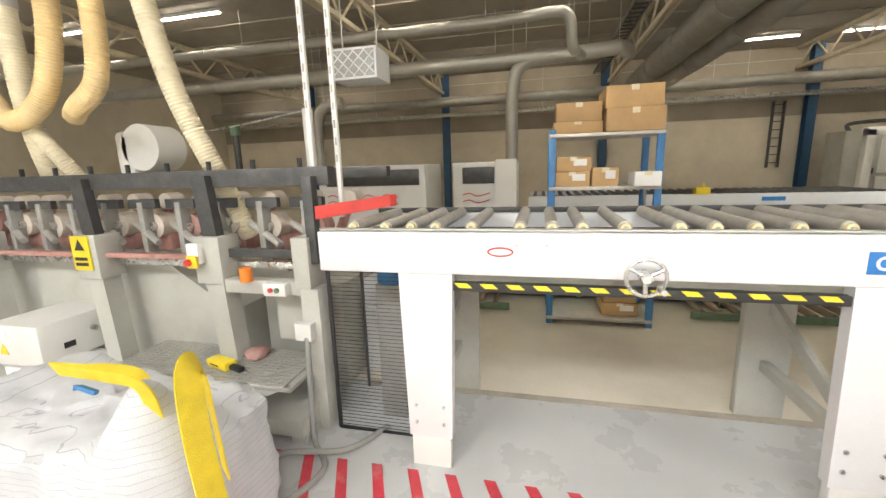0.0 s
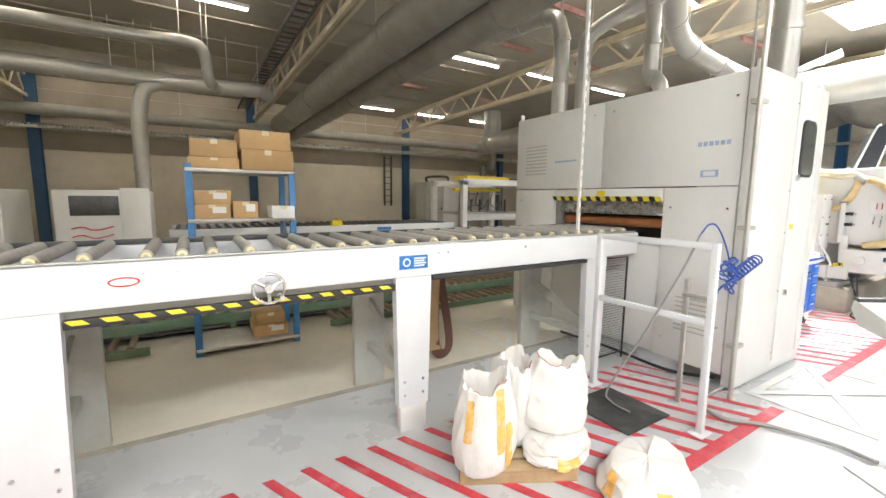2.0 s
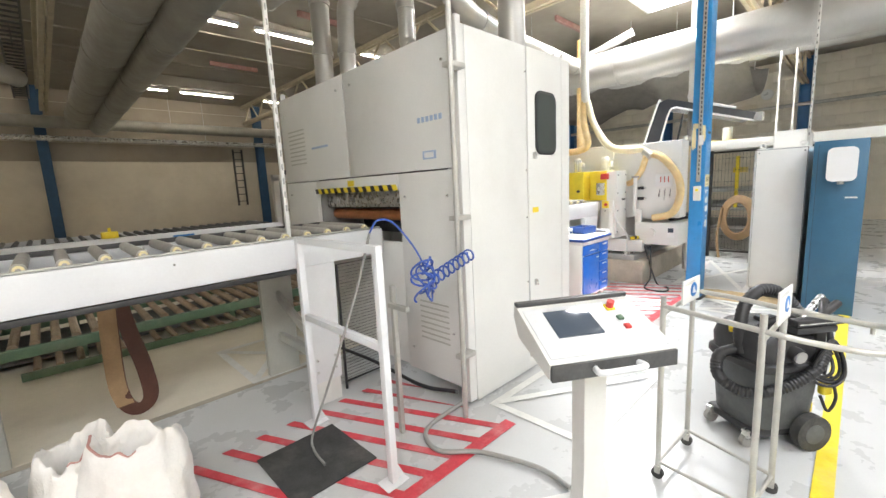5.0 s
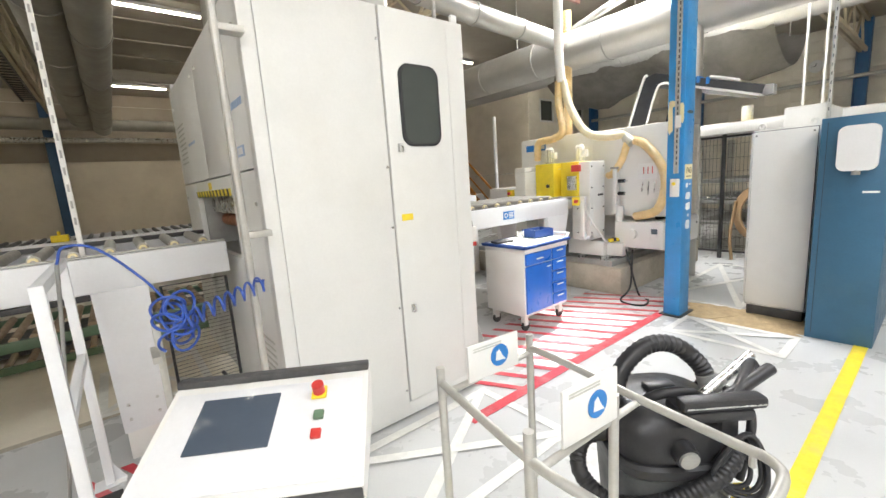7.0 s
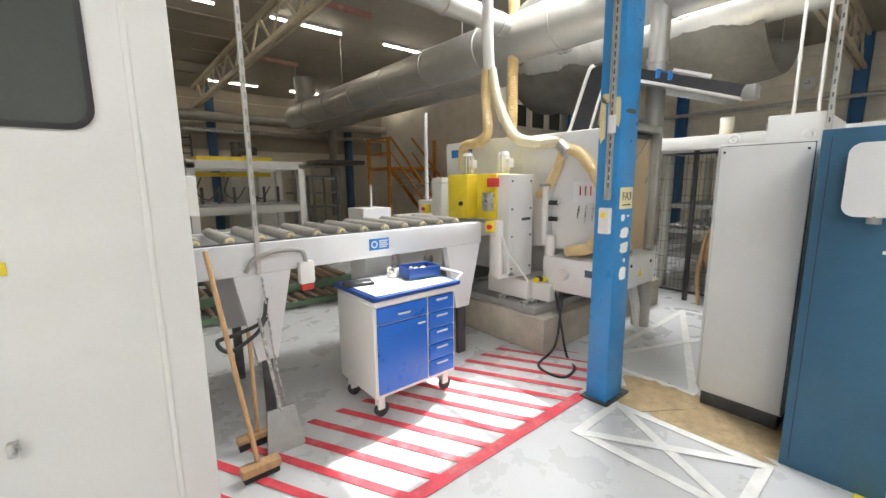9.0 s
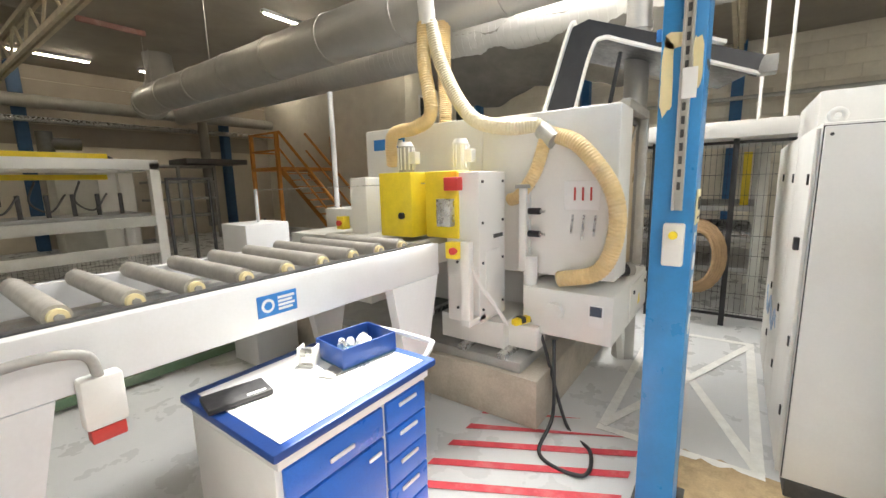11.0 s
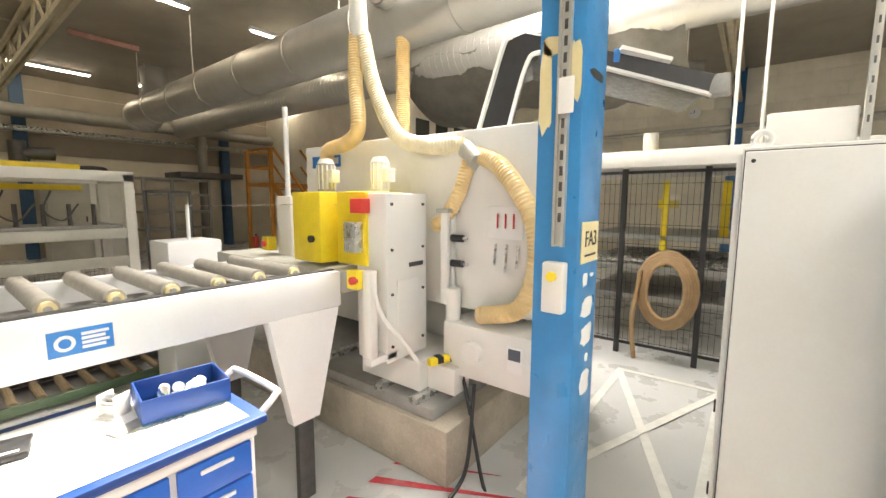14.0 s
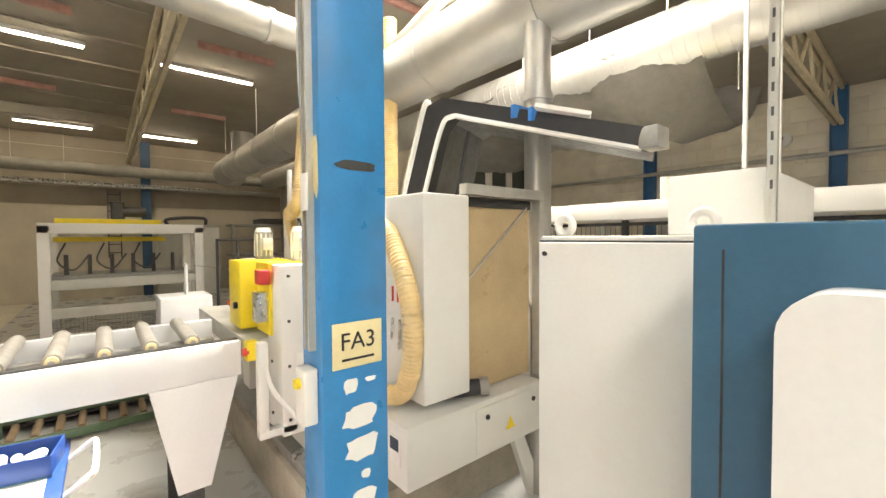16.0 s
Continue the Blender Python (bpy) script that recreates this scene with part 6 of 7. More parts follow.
# ---- sacks on a small pallet ----
plt = thing("small_pallet", "small raw pine pallet under the sacks", "pallet", at=pose(1.62, 1.22, 0, 0, 0, -28))
for i in range(5):
    part("deck_board", B(-0.32, 0.32, -0.25 + i * 0.105, -0.17 + i * 0.105, 0.07, 0.09), PALLET, plt)
for yy in (-0.24, 0.0, 0.2):
    part("bearer", B(-0.32, 0.32, yy, yy + 0.05, 0, 0.07), PALLET, plt)


def sack(at, w, d, h, seed, label, prints=(), open_mouth=True):
    """A filled paper sack: creased walls, crumpled mouth with a hollow, printed bands."""
    s = thing("sack", label, "sack", "sacks by the conveyor", at)
    prof = [(0.0, 0.82), (0.05, 0.98), (0.2, 1.06), (0.42, 1.0), (0.65, 0.93), (0.83, 0.86), (0.95, 0.8), (1.0, 0.72)]
    prof += [(0.93, 0.62), (0.8, 0.56), (0.62, 0.46), (0.55, 0.2), (0.54, 0.03)] if open_mouth else [(1.03, 0.6), (1.05, 0.45), (1.06, 0.3), (1.06, 0.15), (1.06, 0.02)]

    def surf(a, u, off=0.0):
        f = u * (len(prof) - 1)
        k0 = min(int(f), len(prof) - 2)
        zz = prof[k0][0] + (prof[k0 + 1][0] - prof[k0][0]) * (f - k0)
        k = prof[k0][1] + (prof[k0 + 1][1] - prof[k0][1]) * (f - k0)
        q = Vector((math.cos(a) * 1.4 + seed, math.sin(a) * 1.4 + seed * 2, zz * 2.2))
        fold = (0.5 - abs(noise.noise(q * 1.3))) * 0.16 + (0.5 - abs(noise.noise(q * 3.1))) * 0.07
        rr = 1 + 0.12 * noise.noise(q * 0.8) + fold + 0.025 * noise.noise(q * 6)
        z = zz * h
        if u > 0.42:
            lift = min(1, (u - 0.42) / 0.15)
            z += lift * h * (0.2 * noise.noise(Vector((q.x * 0.7, q.y * 0.7, seed))) + 0.06 * noise.noise(Vector((q.x * 3, q.y * 3, seed + 4))))
        return Vector((math.cos(a) * (w / 2 * k * rr + off), math.sin(a) * (d / 2 * k * rr + off), z))

    def sheet(a0, a1, u0, u1, n, m, off=0.0, close=False):
        bm = bmesh.new()
        g = [[bm.verts.new(surf(a0 + (a1 - a0) * i / n, u0 + (u1 - u0) * j / m, off)) for i in range(n if close else n + 1)] for j in range(m + 1)]
        for lo, hi in zip(g, g[1:]):
            for i in range(n):
                e = (i + 1) % n if close else i + 1
                bm.faces.new((lo[i], lo[e], hi[e], hi[i]))
        return bm, g

    bm, g = sheet(0, 2 * math.pi, 0, 1, 72, 44, close=True)
    bm.faces.new(g[0][::-1])
    bm.faces.new(g[-1])
    part("bag", bm, SACK, s)
    for a0, a1, u0, u1 in prints:
        part("print_band", sheet(radians(a0), radians(a1), u0, u1, 8, 10, 0.0035)[0], PRINT, s, "orange printed band")
    if open_mouth:
        part("stitching", T([surf(radians(a), 0.6, 0.004) for a in range(195, 290, 5)], 0.005, 2, 6), PINK, s, "dark red stitched seam")
    return s


sack(pose(1.39, 1.17, 0.09, 4, -4, 10), 0.34, 0.28, 0.52, 1.3, "tall open crumpled white paper sack with orange print", ((188, 205, 0.25, 0.42), (250, 266, 0.2, 0.5), (268, 284, 0.05, 0.3)))
sack(pose(1.83, 1.1, 0.2, -4, 4, -25), 0.37, 0.3, 0.4, 4.1, "torn open white paper sack with red stitching")
sack(pose(1.68, 1.3, 0.09, 2, -3, 65), 0.32, 0.28, 0.5, 6.4, "open white paper sack slumped behind the others")
sack(pose(1.82, 1.05, 0.09, 0, 0, 30), 0.46, 0.34, 0.12, 7.7, "flat white paper sack lying on the pallet", ((200, 240, 0.15, 0.3),), False)
sack(pose(2.06, 0.64, 0.0, 0, 0, 15), 0.55, 0.4, 0.17, 9.2, "low white paper sack with orange print on the floor", ((215, 235, 0.1, 0.4), (140, 160, 0.2, 0.45)), False)

# ---- mat, guard rail, probe ----
mt = thing("rubber_mat", "worn dark grey rubber mat on the hatched floor", "mat", at=(2.4, 0.97, 0.009))
part("sheet", B(0, 0.48, 0, 0.5, 0, 0.008, 0.002), RUBBER, mt)
gr_ = thing("guard_rail", "white tubular guard rail in front of the press", "guard rail")
for yy in (0.75, 1.58):
    part("post", B(2.81, 2.85, yy - 0.02, yy + 0.02, 0, 1.25), WHITE, gr_)
    part("foot_plate", B(2.76, 2.9, yy - 0.05, yy + 0.05, 0.008, 0.016), WHITE, gr_)
    part("gusset", PG([(2.85, yy, 0.016), (2.9, yy, 0.016), (2.85, yy, 0.12)], (0, 0.006, 0)), WHITE, gr_, smooth=False)
for z in (0.72, 1.21):
    part("rail", B(2.812, 2.848, 0.77, 1.56, z, z + 0.04), WHITE, gr_)
gp_ = thing("steel_post", "short grey perforated steel post by the guard rail", "post")
part("post", B(3.12, 3.15, 1.04, 1.07, 0.008, 0.95), ZINC, gp_)
part("cross_arm", B(3.1, 3.13, 0.9, 1.07, 0.82, 0.85), ZINC, gp_)
pbm = thing("probe_hose", "thin grey hose rising from the mat with a blue coil", "hose")
part("hose", T([(2.64, 1.12, 0.03), (2.66, 1.28, 0.03), (2.69, 1.34, 0.1), (2.76, 1.17, 0.5), (2.84, 0.97, 1.0), (2.88, 0.87, 1.3)], 0.007), GREYD, pbm)
part("air_line", T([(2.88, 0.87, 1.3), (2.91, 0.84, 1.36), (3.0, 0.83, 1.34), (3.12, 0.82, 1.2), (3.2, 0.82, 1.06)], 0.005), BLUEHOSE, pbm, "blue air line")
part("coil", T([(3.2 + 0.05 * math.cos(a) + 0.03 * math.sin(0.31 * a), 0.82 + 0.04 * math.sin(1.3 * a), 1.0 + 0.05 * math.sin(a) - 0.08 * math.cos(0.11 * a)) for a in [0.5 * i for i in range(110)]], 0.006, 2, 6), BLUEHOSE, pbm, "blue tangled coil")
part("stretched_coil", T([(3.22 + 0.34 * i / 90, 0.8 + 0.035 * math.cos(0.56 * i), 1.0 + 0.1 * i / 90 + 0.035 * math.sin(0.56 * i)) for i in range(91)] + [(3.56, 0.83, 1.1), (3.53, 0.86, 1.1)], 0.006, 2, 6), BLUEHOSE, pbm, "blue stretched coil hose")
fc = thing("floor_cable", "grey cable snaking over the floor from press to desk", "cable")
part("cable", T([(3.6, 0.96, 0.05), (3.25, 0.95, 0.02), (3.15, 0.75, 0.02), (3.3, 0.55, 0.02), (3.4, 0.25, 0.02), (3.38, 0.05, 0.02)], 0.014), GREYD, fc)

# ---- control desk ----
cd = thing("control_desk", "white pedestal control desk with a sloping touch screen", "control desk", at=pose(3.28, -0.09, 0, 0, 0, -33))
part("base_plate", B(-0.2, 0.2, -0.2, 0.16, 0, 0.012), CABW, cd)
part("pedestal", PG([(-0.06, -0.05, 0.012), (0.1, -0.05, 0.012), (0.05, -0.05, 0.3), (0.05, -0.05, 0.78), (-0.05, -0.05, 0.78), (-0.05, -0.05, 0.3)], (0, 0.1, 0)), CABW, cd, smooth=False)
part("swivel", B(-0.06, 0.06, -0.06, 0.06, 0.76, 0.8), BLACK, cd)
dk = part("desk_body", PG([(-0.265, -0.17, 0.79), (-0.265, -0.18, 0.85), (-0.265, 0.16, 0.985), (-0.265, 0.17, 0.93), (-0.265, 0.12, 0.85)], (0.53, 0, 0)), CABW, cd, "white sloping desk housing", smooth=False)
part("front_strip", B(-0.262, 0.262, -0.192, -0.172, 0.785, 0.848), DARK, cd, "dark grey front edge strip")
part("top_ridge", B(-0.265, 0.265, 0.13, 0.165, 0.975, 0.995), DARK, cd)
part("handle", T([(-0.09, -0.19, 0.82), (-0.09, -0.23, 0.82), (0.0, -0.235, 0.82), (0.09, -0.23, 0.82), (0.09, -0.19, 0.82)], 0.012), WHITE, cd, "white grab handle")
SL = pose(0, -0.01, 0.9185, 21.6, 0, 0)
for nm, b, m, lb in (("screen", B(-0.17, 0.03, -0.06, 0.1, 0.002, 0.008, 0.002), SCREEN, "dark touch screen"), ("face_plate", B(-0.25, 0.25, -0.16, 0.13, -0.001, 0.003, 0.001), WHITE, ""), ("green_button", B(0.13, 0.155, 0.0, 0.025, 0.003, 0.014, 0.002), GREEN, "green push button"), ("red_button", B(0.13, 0.155, -0.055, -0.03, 0.003, 0.014, 0.002), RED, "red push button"), ("stop_collar", B(0.115, 0.155, 0.065, 0.105, 0.003, 0.012, 0.004), YELLOW, ""), ("stop_button", C((0.135, 0.085, 0.01), (0.135, 0.085, 0.04), 0.016), RED, "red mushroom stop button")):
    o = part(nm, b, m, cd, lb)
    o.matrix_basis = SL

# ---- wet vacuum ----
vc = thing("wet_vacuum", "black industrial wet vacuum with hose and yellow details", "vacuum cleaner", at=pose(4.57, -0.52, 0, 0, 0, -38))
VACG = mat("dusty_dark_plastic", (0.085, 0.09, 0.09), 0.5, var=0.25, scale=6, dirt=(0.2, 0.2, 0.19), dirt_amt=0.4, dirt_scale=4)


def tub(rings, n=36, p=4.0):
    """A rounded-square tub from (half width, half depth, x offset, height) rings."""
    bm = bmesh.new()
    rgs = []
    for hw, hd, ox, z in rings:
        ring = []
        for i in range(n):
            a = 2 * math.pi * i / n
            k = (abs(math.cos(a)) ** p + abs(math.sin(a)) ** p) ** (-1 / p)
            ring.append(bm.verts.new((ox + hw * k * math.cos(a), hd * k * math.sin(a), z)))
        rgs.append(ring)
    for u, w in zip(rgs, rgs[1:]):
        for i in range(n):
            bm.faces.new((u[i], u[(i + 1) % n], w[(i + 1) % n], w[i]))
    bm.faces.new(rgs[0][::-1])
    bm.faces.new(rgs[-1])
    return bm


part("tank", tub([(0.17, 0.15, 0, 0.08), (0.185, 0.17, 0, 0.11), (0.2, 0.185, 0, 0.3), (0.21, 0.195, 0, 0.45)]), VACG, vc, "dark grey dusty tank")
part("tank_rim", tub([(0.225, 0.21, 0, 0.45), (0.232, 0.217, 0, 0.46), (0.232, 0.217, 0, 0.49), (0.22, 0.205, 0, 0.5)]), BLACK, vc)
part("motor_head", tub([(0.21, 0.195, 0, 0.5), (0.215, 0.2, 0, 0.58), (0.2, 0.185, 0, 0.63), (0.15, 0.14, -0.02, 0.665), (0.06, 0.05, -0.03, 0.675)]), BLACK, vc, "black motor head")
part("cable_hook", B(-0.06, 0.05, -0.03, 0.03, 0.67, 0.7, 0.012), BLACK, vc)
part("grip_recess", T([(-0.1, -0.06, 0.66), (-0.05, -0.1, 0.71), (0.05, -0.1, 0.71), (0.1, -0.06, 0.66)], 0.018), BLACK, vc)
part("hose_port", C((-0.03, -0.19, 0.56), (-0.03, -0.235, 0.55), 0.04, seg=20), BLACK, vc)
part("hose_port_ring", C((-0.03, -0.232, 0.551), (-0.03, -0.245, 0.549), 0.032, seg=20), GREYD, vc)
part("tool_tray", B(-0.04, 0.2, -0.22, -0.1, 0.66, 0.7, 0.012), BLACK, vc)
part("tray_post", B(0.1, 0.16, -0.2, -0.15, 0.5, 0.66, 0.01), BLACK, vc)
part("floor_nozzle", B(-0.04, 0.24, -0.22, -0.16, 0.7, 0.74, 0.012), BLACK, vc)
part("nozzle_strip", B(-0.03, 0.23, -0.222, -0.22, 0.715, 0.72, 0), STEEL, vc)
part("wand", C((0.08, -0.12, 0.7), (0.34, 0.0, 0.78), 0.02), STEEL, vc, "bright steel wand")
part("wand", C((0.1, -0.17, 0.7), (0.36, -0.07, 0.76), 0.022), BLACK, vc)
part("crevice_tool", T([(0.12, -0.2, 0.7), (0.24, -0.1, 0.74), (0.31, -0.04, 0.77), (0.32, -0.06, 0.74)], 0.02), BLACK, vc)
part("suction_hose", T([(-0.2, -0.06, 0.52), (-0.19, -0.03, 0.65), (-0.14, 0.0, 0.77), (-0.04, 0.02, 0.84), (0.06, 0.02, 0.835), (0.14, 0.0, 0.77), (0.17, -0.03, 0.7)], 0.032, 10, 14, ribs=0.0018), BLACK, vc, "black ribbed suction hose")
part("hose_cuff", C((0.16, -0.02, 0.73), (0.175, -0.035, 0.67), 0.036, seg=18), GREYD, vc)
part("lower_hose", T([(-0.2, -0.04, 0.54), (-0.3, -0.02, 0.5), (-0.33, -0.06, 0.4), (-0.26, -0.14, 0.34), (-0.12, -0.2, 0.36), (0.06, -0.23, 0.46), (0.16, -0.2, 0.55)], 0.03, 8, 12, ribs=0.0018), BLACK, vc, "black hose slung round the tank")
part("push_bar", T([(0.2, 0.15, 0.4), (0.24, 0.14, 0.6), (0.26, 0.06, 0.64), (0.26, -0.08, 0.64), (0.24, -0.15, 0.6), (0.2, -0.16, 0.4)], 0.015), BLACK, vc)
for k in range(4):
    part("power_cord", T([(0.14 + 0.02 * math.sin(k) + (0.06 + 0.01 * k) * math.cos(a), -0.2 - 0.012 * k + 0.02 * math.sin(2 * a), 0.5 + (0.09 + 0.012 * k) * math.sin(a)) for a in [i * math.pi / 8 for i in range(17)]], 0.008, 2, 8), BLACK, vc)
part("cord_tail", T([(0.18, -0.22, 0.42), (0.21, -0.23, 0.3), (0.18, -0.22, 0.22), (0.15, -0.2, 0.3)], 0.008), BLACK, vc)
part("yellow_latch", B(0.16, 0.215, -0.21, -0.17, 0.3, 0.4, 0.01), YELLOW, vc)
part("yellow_pedal", B(0.2, 0.26, -0.08, 0.0, 0.12, 0.19, 0.012), YELLOW, vc)
part("yellow_button", C((-0.18, 0.02, 0.62), (-0.2, 0.0, 0.66), 0.025), YELLOW, vc)
part("chassis", B(-0.2, 0.24, -0.17, 0.17, 0.06, 0.11, 0.02), BLACK, vc)
for wx, wy in ((0.1, -0.21), (0.1, 0.21)):
    w = part("wheel", C((wx, wy - 0.025, 0.1), (wx, wy + 0.025, 0.1), 0.1, seg=24), RUBBER, vc)
    part("hub", C((wx, wy - 0.028, 0.1), (wx, wy + 0.028, 0.1), 0.055, seg=20), VACG, w)
for yy in (-0.13, 0.13):
    c = part("caster_fork", B(-0.22, -0.18, yy - 0.02, yy + 0.02, 0.05, 0.1), STEEL, vc)
    part("wheel", C((-0.2, yy - 0.014, 0.038), (-0.2, yy + 0.014, 0.038), 0.038), GREYD, c)

# ---- tubular sack trolley ----
tr = thing("tube_trolley", "grey tubular steel sack holder trolley with blue sign plates", "trolley")
PTS = [(3.76, -0.225), (4.14, -0.255), (3.7, -0.61), (4.0, -0.645)]
for (xx, yy), h in zip(PTS, (0.95, 0.95, 0.95, 0.93)):
    p = part("post", C((xx, yy, 0.05), (xx, yy, h), 0.013, seg=12), ZINC, tr)
    part("caster", C((xx - 0.012, yy, 0.028), (xx + 0.012, yy, 0.028), 0.028, seg=14), RUBBER, p)
    part("caster_fork", B(xx - 0.016, xx + 0.016, yy - 0.014, yy + 0.014, 0.03, 0.07), ZINC, p)
part("loop_bar", T([(4.14, -0.255, 0.9), (4.13, -0.45, 0.89), (4.12, -0.65, 0.87), (4.1, -0.88, 0.86), (4.09, -0.95, 0.86), (4.04, -0.985, 0.86), (3.9, -0.985, 0.86), (3.79, -0.975, 0.86), (3.74, -0.94, 0.86), (3.72, -0.87, 0.86), (3.71, -0.75, 0.865), (3.7, -0.61, 0.88), (3.76, -0.225, 0.9)], 0.012, 5), ZINC, tr)
part("cross_bar", C((3.76, -0.225, 0.86), (4.14, -0.255, 0.88), 0.01), ZINC, tr)
part("cross_bar", C((3.7, -0.61, 0.84), (4.12, -0.65, 0.86), 0.01), ZINC, tr)
part("knob", C((4.1, -0.92, 0.82), (4.1, -0.92, 0.86), 0.008, seg=8), ZINC, tr)
for (a, b) in ((0, 2), (1, 3), (0, 1), (2, 3)):
    part("base_bar", C((*PTS[a], 0.09), (*PTS[b], 0.09), 0.009), ZINC, tr)
for px, py, z0, z1 in ((3.815, -0.285, 0.9, 1.015), (3.775, -0.64, 0.885, 1.025)):
    m_ = pose(px, py, z0, 0, 0, -6)
    h = z1 - z0
    s = part("sign_plate", B(0, 0.2, -0.008, 0, 0, h, 0.002), CABW, tr, "white plate with a blue round pictogram")
    s.matrix_basis = m_
    part("pictogram", PG([(0.12 + 0.035 * math.cos(a), -0.0105, h * 0.5 + 0.035 * math.sin(a)) for a in [i * math.pi / 12 for i in range(24)]], (0, 0.002, 0)), SIGNB, s)
    part("pictogram_mark", PG([(0.102, -0.0125, h * 0.5 - 0.014), (0.142, -0.0125, h * 0.5 - 0.018), (0.128, -0.0125, h * 0.5), (0.118, -0.0125, h * 0.5 + 0.02), (0.106, -0.0125, h * 0.5 + 0.012)], (0, 0.0015, 0)), WHITE, s)
    for k in range(2):
        part("text_bar", B(0.02, 0.13, -0.0095, -0.0082, h - 0.016 - 0.008 * k, h - 0.012 - 0.008 * k, 0), GREY, s)

# ---- brooms and trolley clutter ----
br = thing("broom", "wooden handled broom leaning on the press", "broom", "brooms")
part("handle", C((5.12, 1.56, 1.2), (5.22, 1.3, 0.08), 0.013, seg=10), WOOD, br)
part("brush_head", B(5.13, 5.33, 1.25, 1.32, 0.03, 0.08, 0.01), WOOD, br)
part("bristles", B(5.14, 5.32, 1.255, 1.315, 0.0, 0.03), BLACK, br)
br = thing("broom", "short handled broom under the conveyor", "broom", "brooms")
part("handle", C((5.32, 1.68, 0.7), (5.3, 1.58, 0.08), 0.012, seg=10), WOOD, br)
part("brush_head", B(5.18, 5.42, 1.55, 1.61, 0.04, 0.08, 0.01), WOOD, br)
part("bristles", B(5.19, 5.41, 1.555, 1.605, 0.0, 0.04), BLACK, br)
dpn = thing("dustpan", "grey dustpan standing on the floor", "dustpan")
part("pan", PG([(5.3, 1.4, 0.0), (5.52, 1.4, 0.0), (5.5, 1.5, 0.22), (5.34, 1.5, 0.22)], (0, 0.012, 0)), GREYD, dpn)
part("stick", C((5.42, 1.5, 0.2), (5.38, 1.66, 0.75), 0.01, seg=8), STEEL, dpn)
kb = thing("hanging_cable", "black cable hanging from the conveyor leg", "cable")
part("cable", T([(5.45, 1.72, 0.85), (5.4, 1.68, 0.72), (5.25, 1.66, 0.68), (5.15, 1.66, 0.66), (5.2, 1.62, 0.6), (5.35, 1.64, 0.66), (5.43, 1.68, 0.74)], 0.012), BLACK, kb)
part("wire", T([(5.43, 1.71, 0.99), (5.46, 1.69, 0.5), (5.5, 1.66, 0.1), (5.52, 1.62, 0.005)], 0.006), STEEL, kb)
tz = 0.853
bn = thing("parts_bin", "blue plastic bin of white fittings on the trolley", "bin", at=pose(6.5, 1.55, tz, 0, 0, -8))
for nm, b in (("base", B(-0.13, 0.13, -0.1, 0.1, 0, 0.008)), ("side", B(-0.13, 0.13, -0.1, -0.093, 0.008, 0.085)), ("side", B(-0.13, 0.13, 0.093, 0.1, 0.008, 0.085)), ("end", B(-0.13, -0.123, -0.093, 0.093, 0.008, 0.085)), ("end", B(0.123, 0.13, -0.093, 0.093, 0.008, 0.085))):
    part(nm, b, NAVY if nm == "base" else BINBLUE, bn)
random.seed(2)
for i in range(16):
    o = part("fitting", cy(bmesh.new(), (0, 0, -0.006), (0, 0, 0.006), 0.018, seg=12), PAPER if i % 3 else STEEL, bn)
    o.matrix_basis = pose(random.uniform(-0.07, 0.07), random.uniform(-0.05, 0.05), random.uniform(0.03, 0.06), random.uniform(0, 80), random.uniform(0, 80), 0)
nt = thing("black_case", "flat black case lying on the trolley top", "case", at=pose(6.03, 1.62, tz, 0, 0, -12))
part("case", B(-0.1, 0.1, -0.06, 0.06, 0, 0.022, 0.006), BLACK, nt)
part("mark", B(0.02, 0.08, -0.05, -0.038, 0.022, 0.0235, 0), WHITE, nt)
pc = thing("tablet", "thin dark tablet on the trolley", "tablet", at=pose(6.33, 1.5, tz, 0, 0, 20))
part("plate", B(-0.05, 0.05, -0.03, 0.03, 0, 0.006), GREYD, pc)
br_ = thing("bearing_block", "small white bearing bracket on the trolley", "bearing", at=pose(6.33, 1.64, tz, 0, 0, 30))
part("bracket", B(-0.03, 0.03, -0.035, 0.035, 0, 0.006), CABW, br_)
part("cheek", B(-0.03, 0.03, -0.035, -0.028, 0.006, 0.075), CABW, br_)
part("cheek", B(-0.03, 0.03, 0.028, 0.035, 0.006, 0.075), CABW, br_)
part("bearing", C((0, -0.028, 0.05), (0, 0.028, 0.05), 0.02), STEEL, br_)
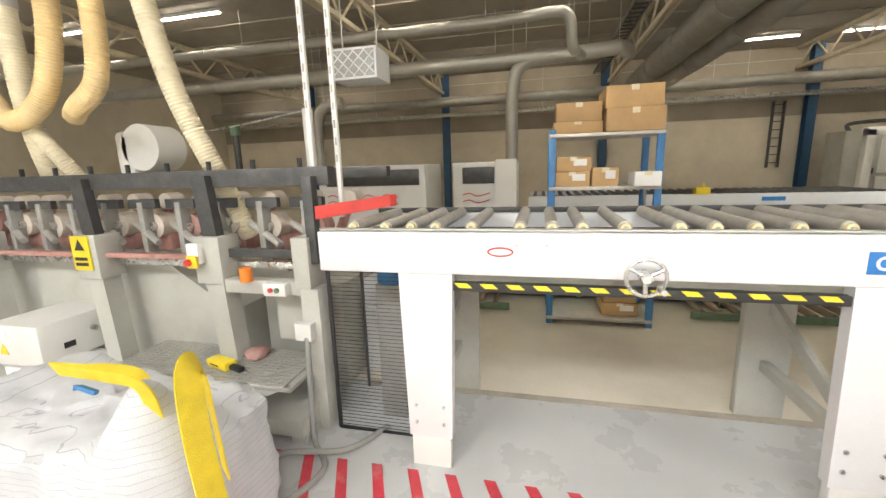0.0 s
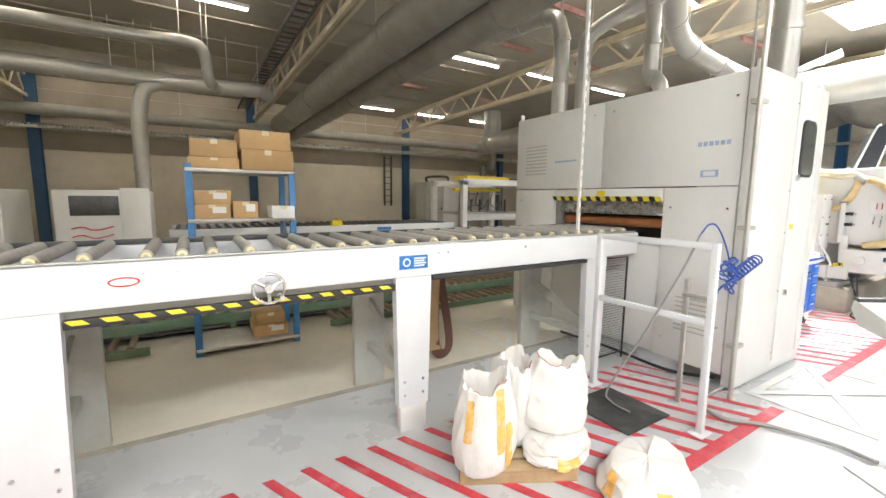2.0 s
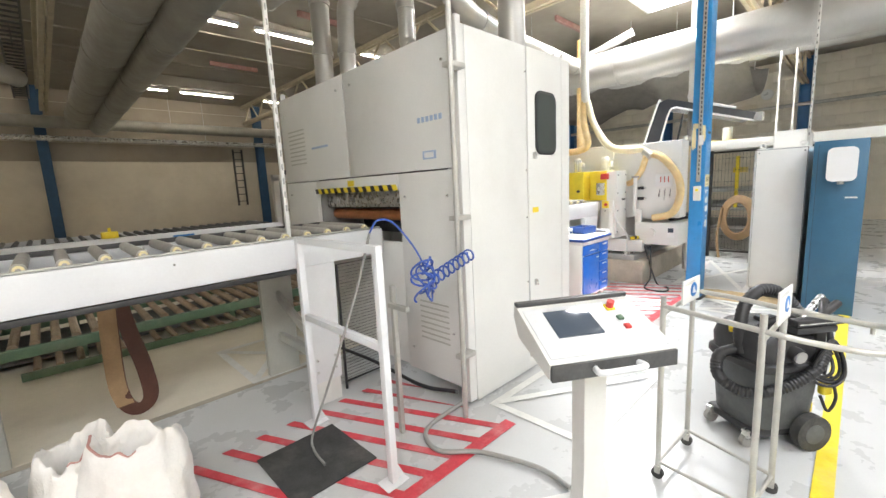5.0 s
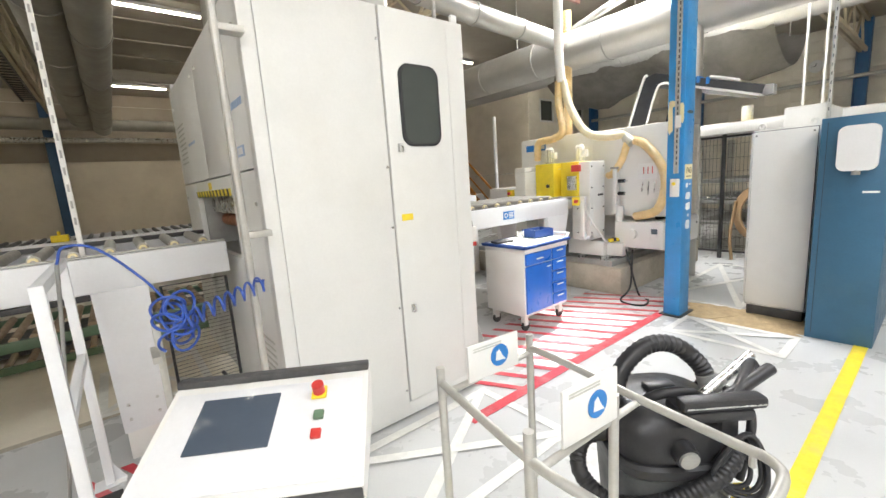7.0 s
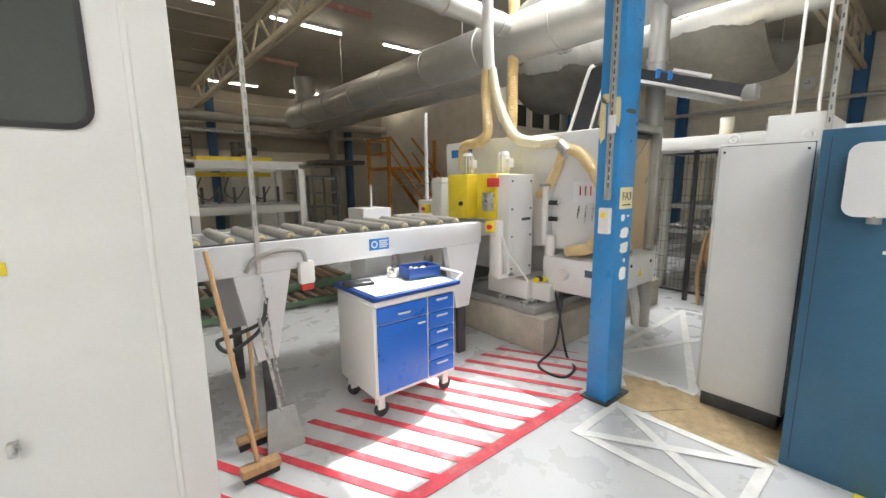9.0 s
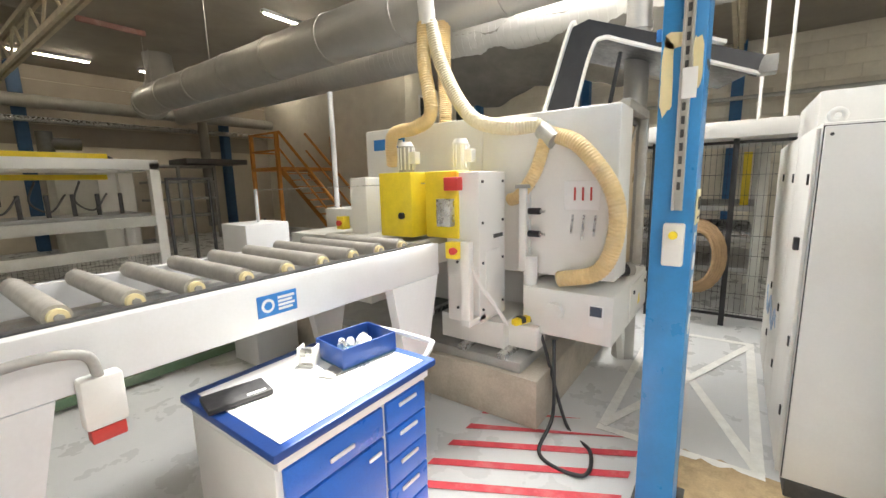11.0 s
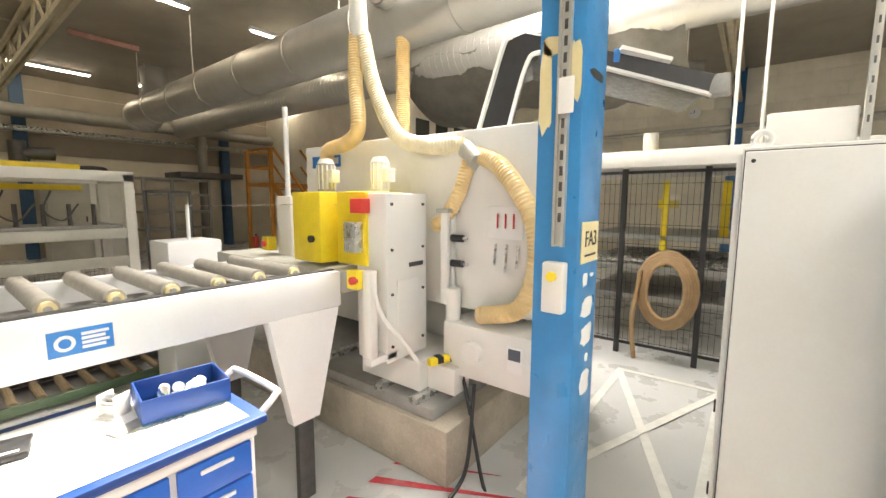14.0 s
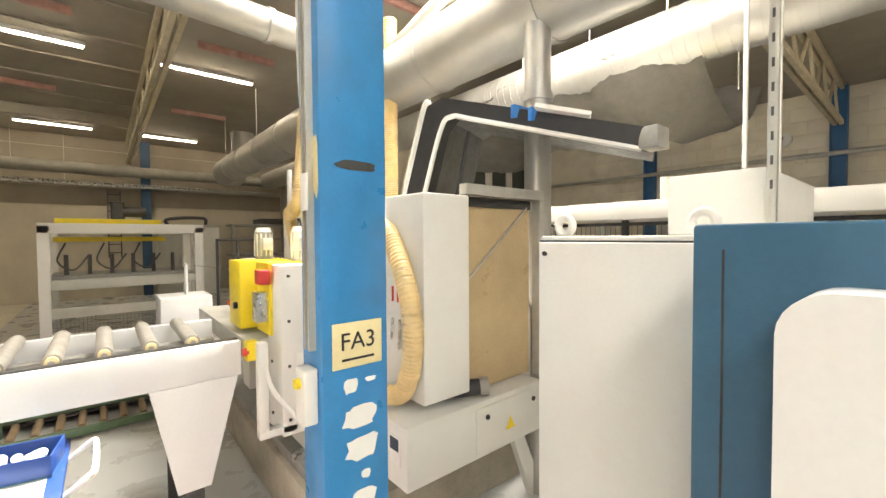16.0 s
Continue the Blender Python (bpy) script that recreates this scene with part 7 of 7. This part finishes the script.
for i in range(4):
    ky = thing("spanner", "small steel spanner on the trolley", "tool", "loose tools", pose(6.42 + 0.012 * i, 1.47 - 0.012 * i, tz, 0, 0, 60))
    part("shaft", B(-0.035, 0.035, -0.004, 0.004, 0, 0.004), STEEL, ky)
hg = thing("heat_gun", "yellow and black hand tool lying by the machine", "tool", at=pose(7.78, 1.4, 0.62, 0, 0, -20))
part("body", B(-0.07, 0.07, -0.025, 0.025, 0, 0.045, 0.012), YELLOW, hg)
part("grip", B(-0.02, 0.02, -0.028, 0.028, 0.01, 0.05), BLACK, hg)
part("lead", T([(0.07, 0, 0.02), (0.14, -0.05, -0.1), (0.1, -0.3, -0.6), (0.0, -0.55, -0.605), (-0.2, -0.65, -0.605), (-0.25, -0.4, -0.605), (0.0, -0.28, -0.5), (0.15, -0.15, -0.1)], 0.011), BLACK, hg)
nz = thing("suction_nozzle", "black and grey suction nozzle on the junction box", "nozzle", at=(8.25, 1.0, 0.865))
part("tube", C((-0.1, 0.05, 0.04), (0.16, -0.12, 0.06), 0.045), BLACK, nz)
part("rim", C((0.13, -0.1, 0.058), (0.17, -0.127, 0.061), 0.05), GREYD, nz)
# ceiling heater
uh = thing("unit_heater", "white ceiling hung heater with a lattice grille", "heater", at=(-1.47, 3.35, 2.22))
part("casing", B(-0.2, 0.2, -0.15, 0.15, 0, 0.24, 0.01), WHITE, uh)
part("grille_back", B(-0.18, 0.18, -0.155, -0.15, 0.02, 0.22, 0), GREYD, uh)
for s in (-1, 1):
    for i in range(-2, 5):
        a = -0.18 + i * 0.09
        x0, x1 = (a, a + 0.2) if s > 0 else (a + 0.2, a)
        part("lattice", C((max(-0.18, min(0.18, x0)), -0.158, 0.02 + 0.2 * (abs(max(-0.18, min(0.18, x0)) - x0) / 0.2)), (max(-0.18, min(0.18, x1)), -0.158, 0.22 - 0.2 * (abs(max(-0.18, min(0.18, x1)) - x1) / 0.2)), 0.006, seg=6), WHITE, uh)
for s in (-0.15, 0.15):
    part("hanger", C((s, 0, 0.24), (s, 0, CEIL - 2.22), 0.006, seg=6), ZINC, uh)
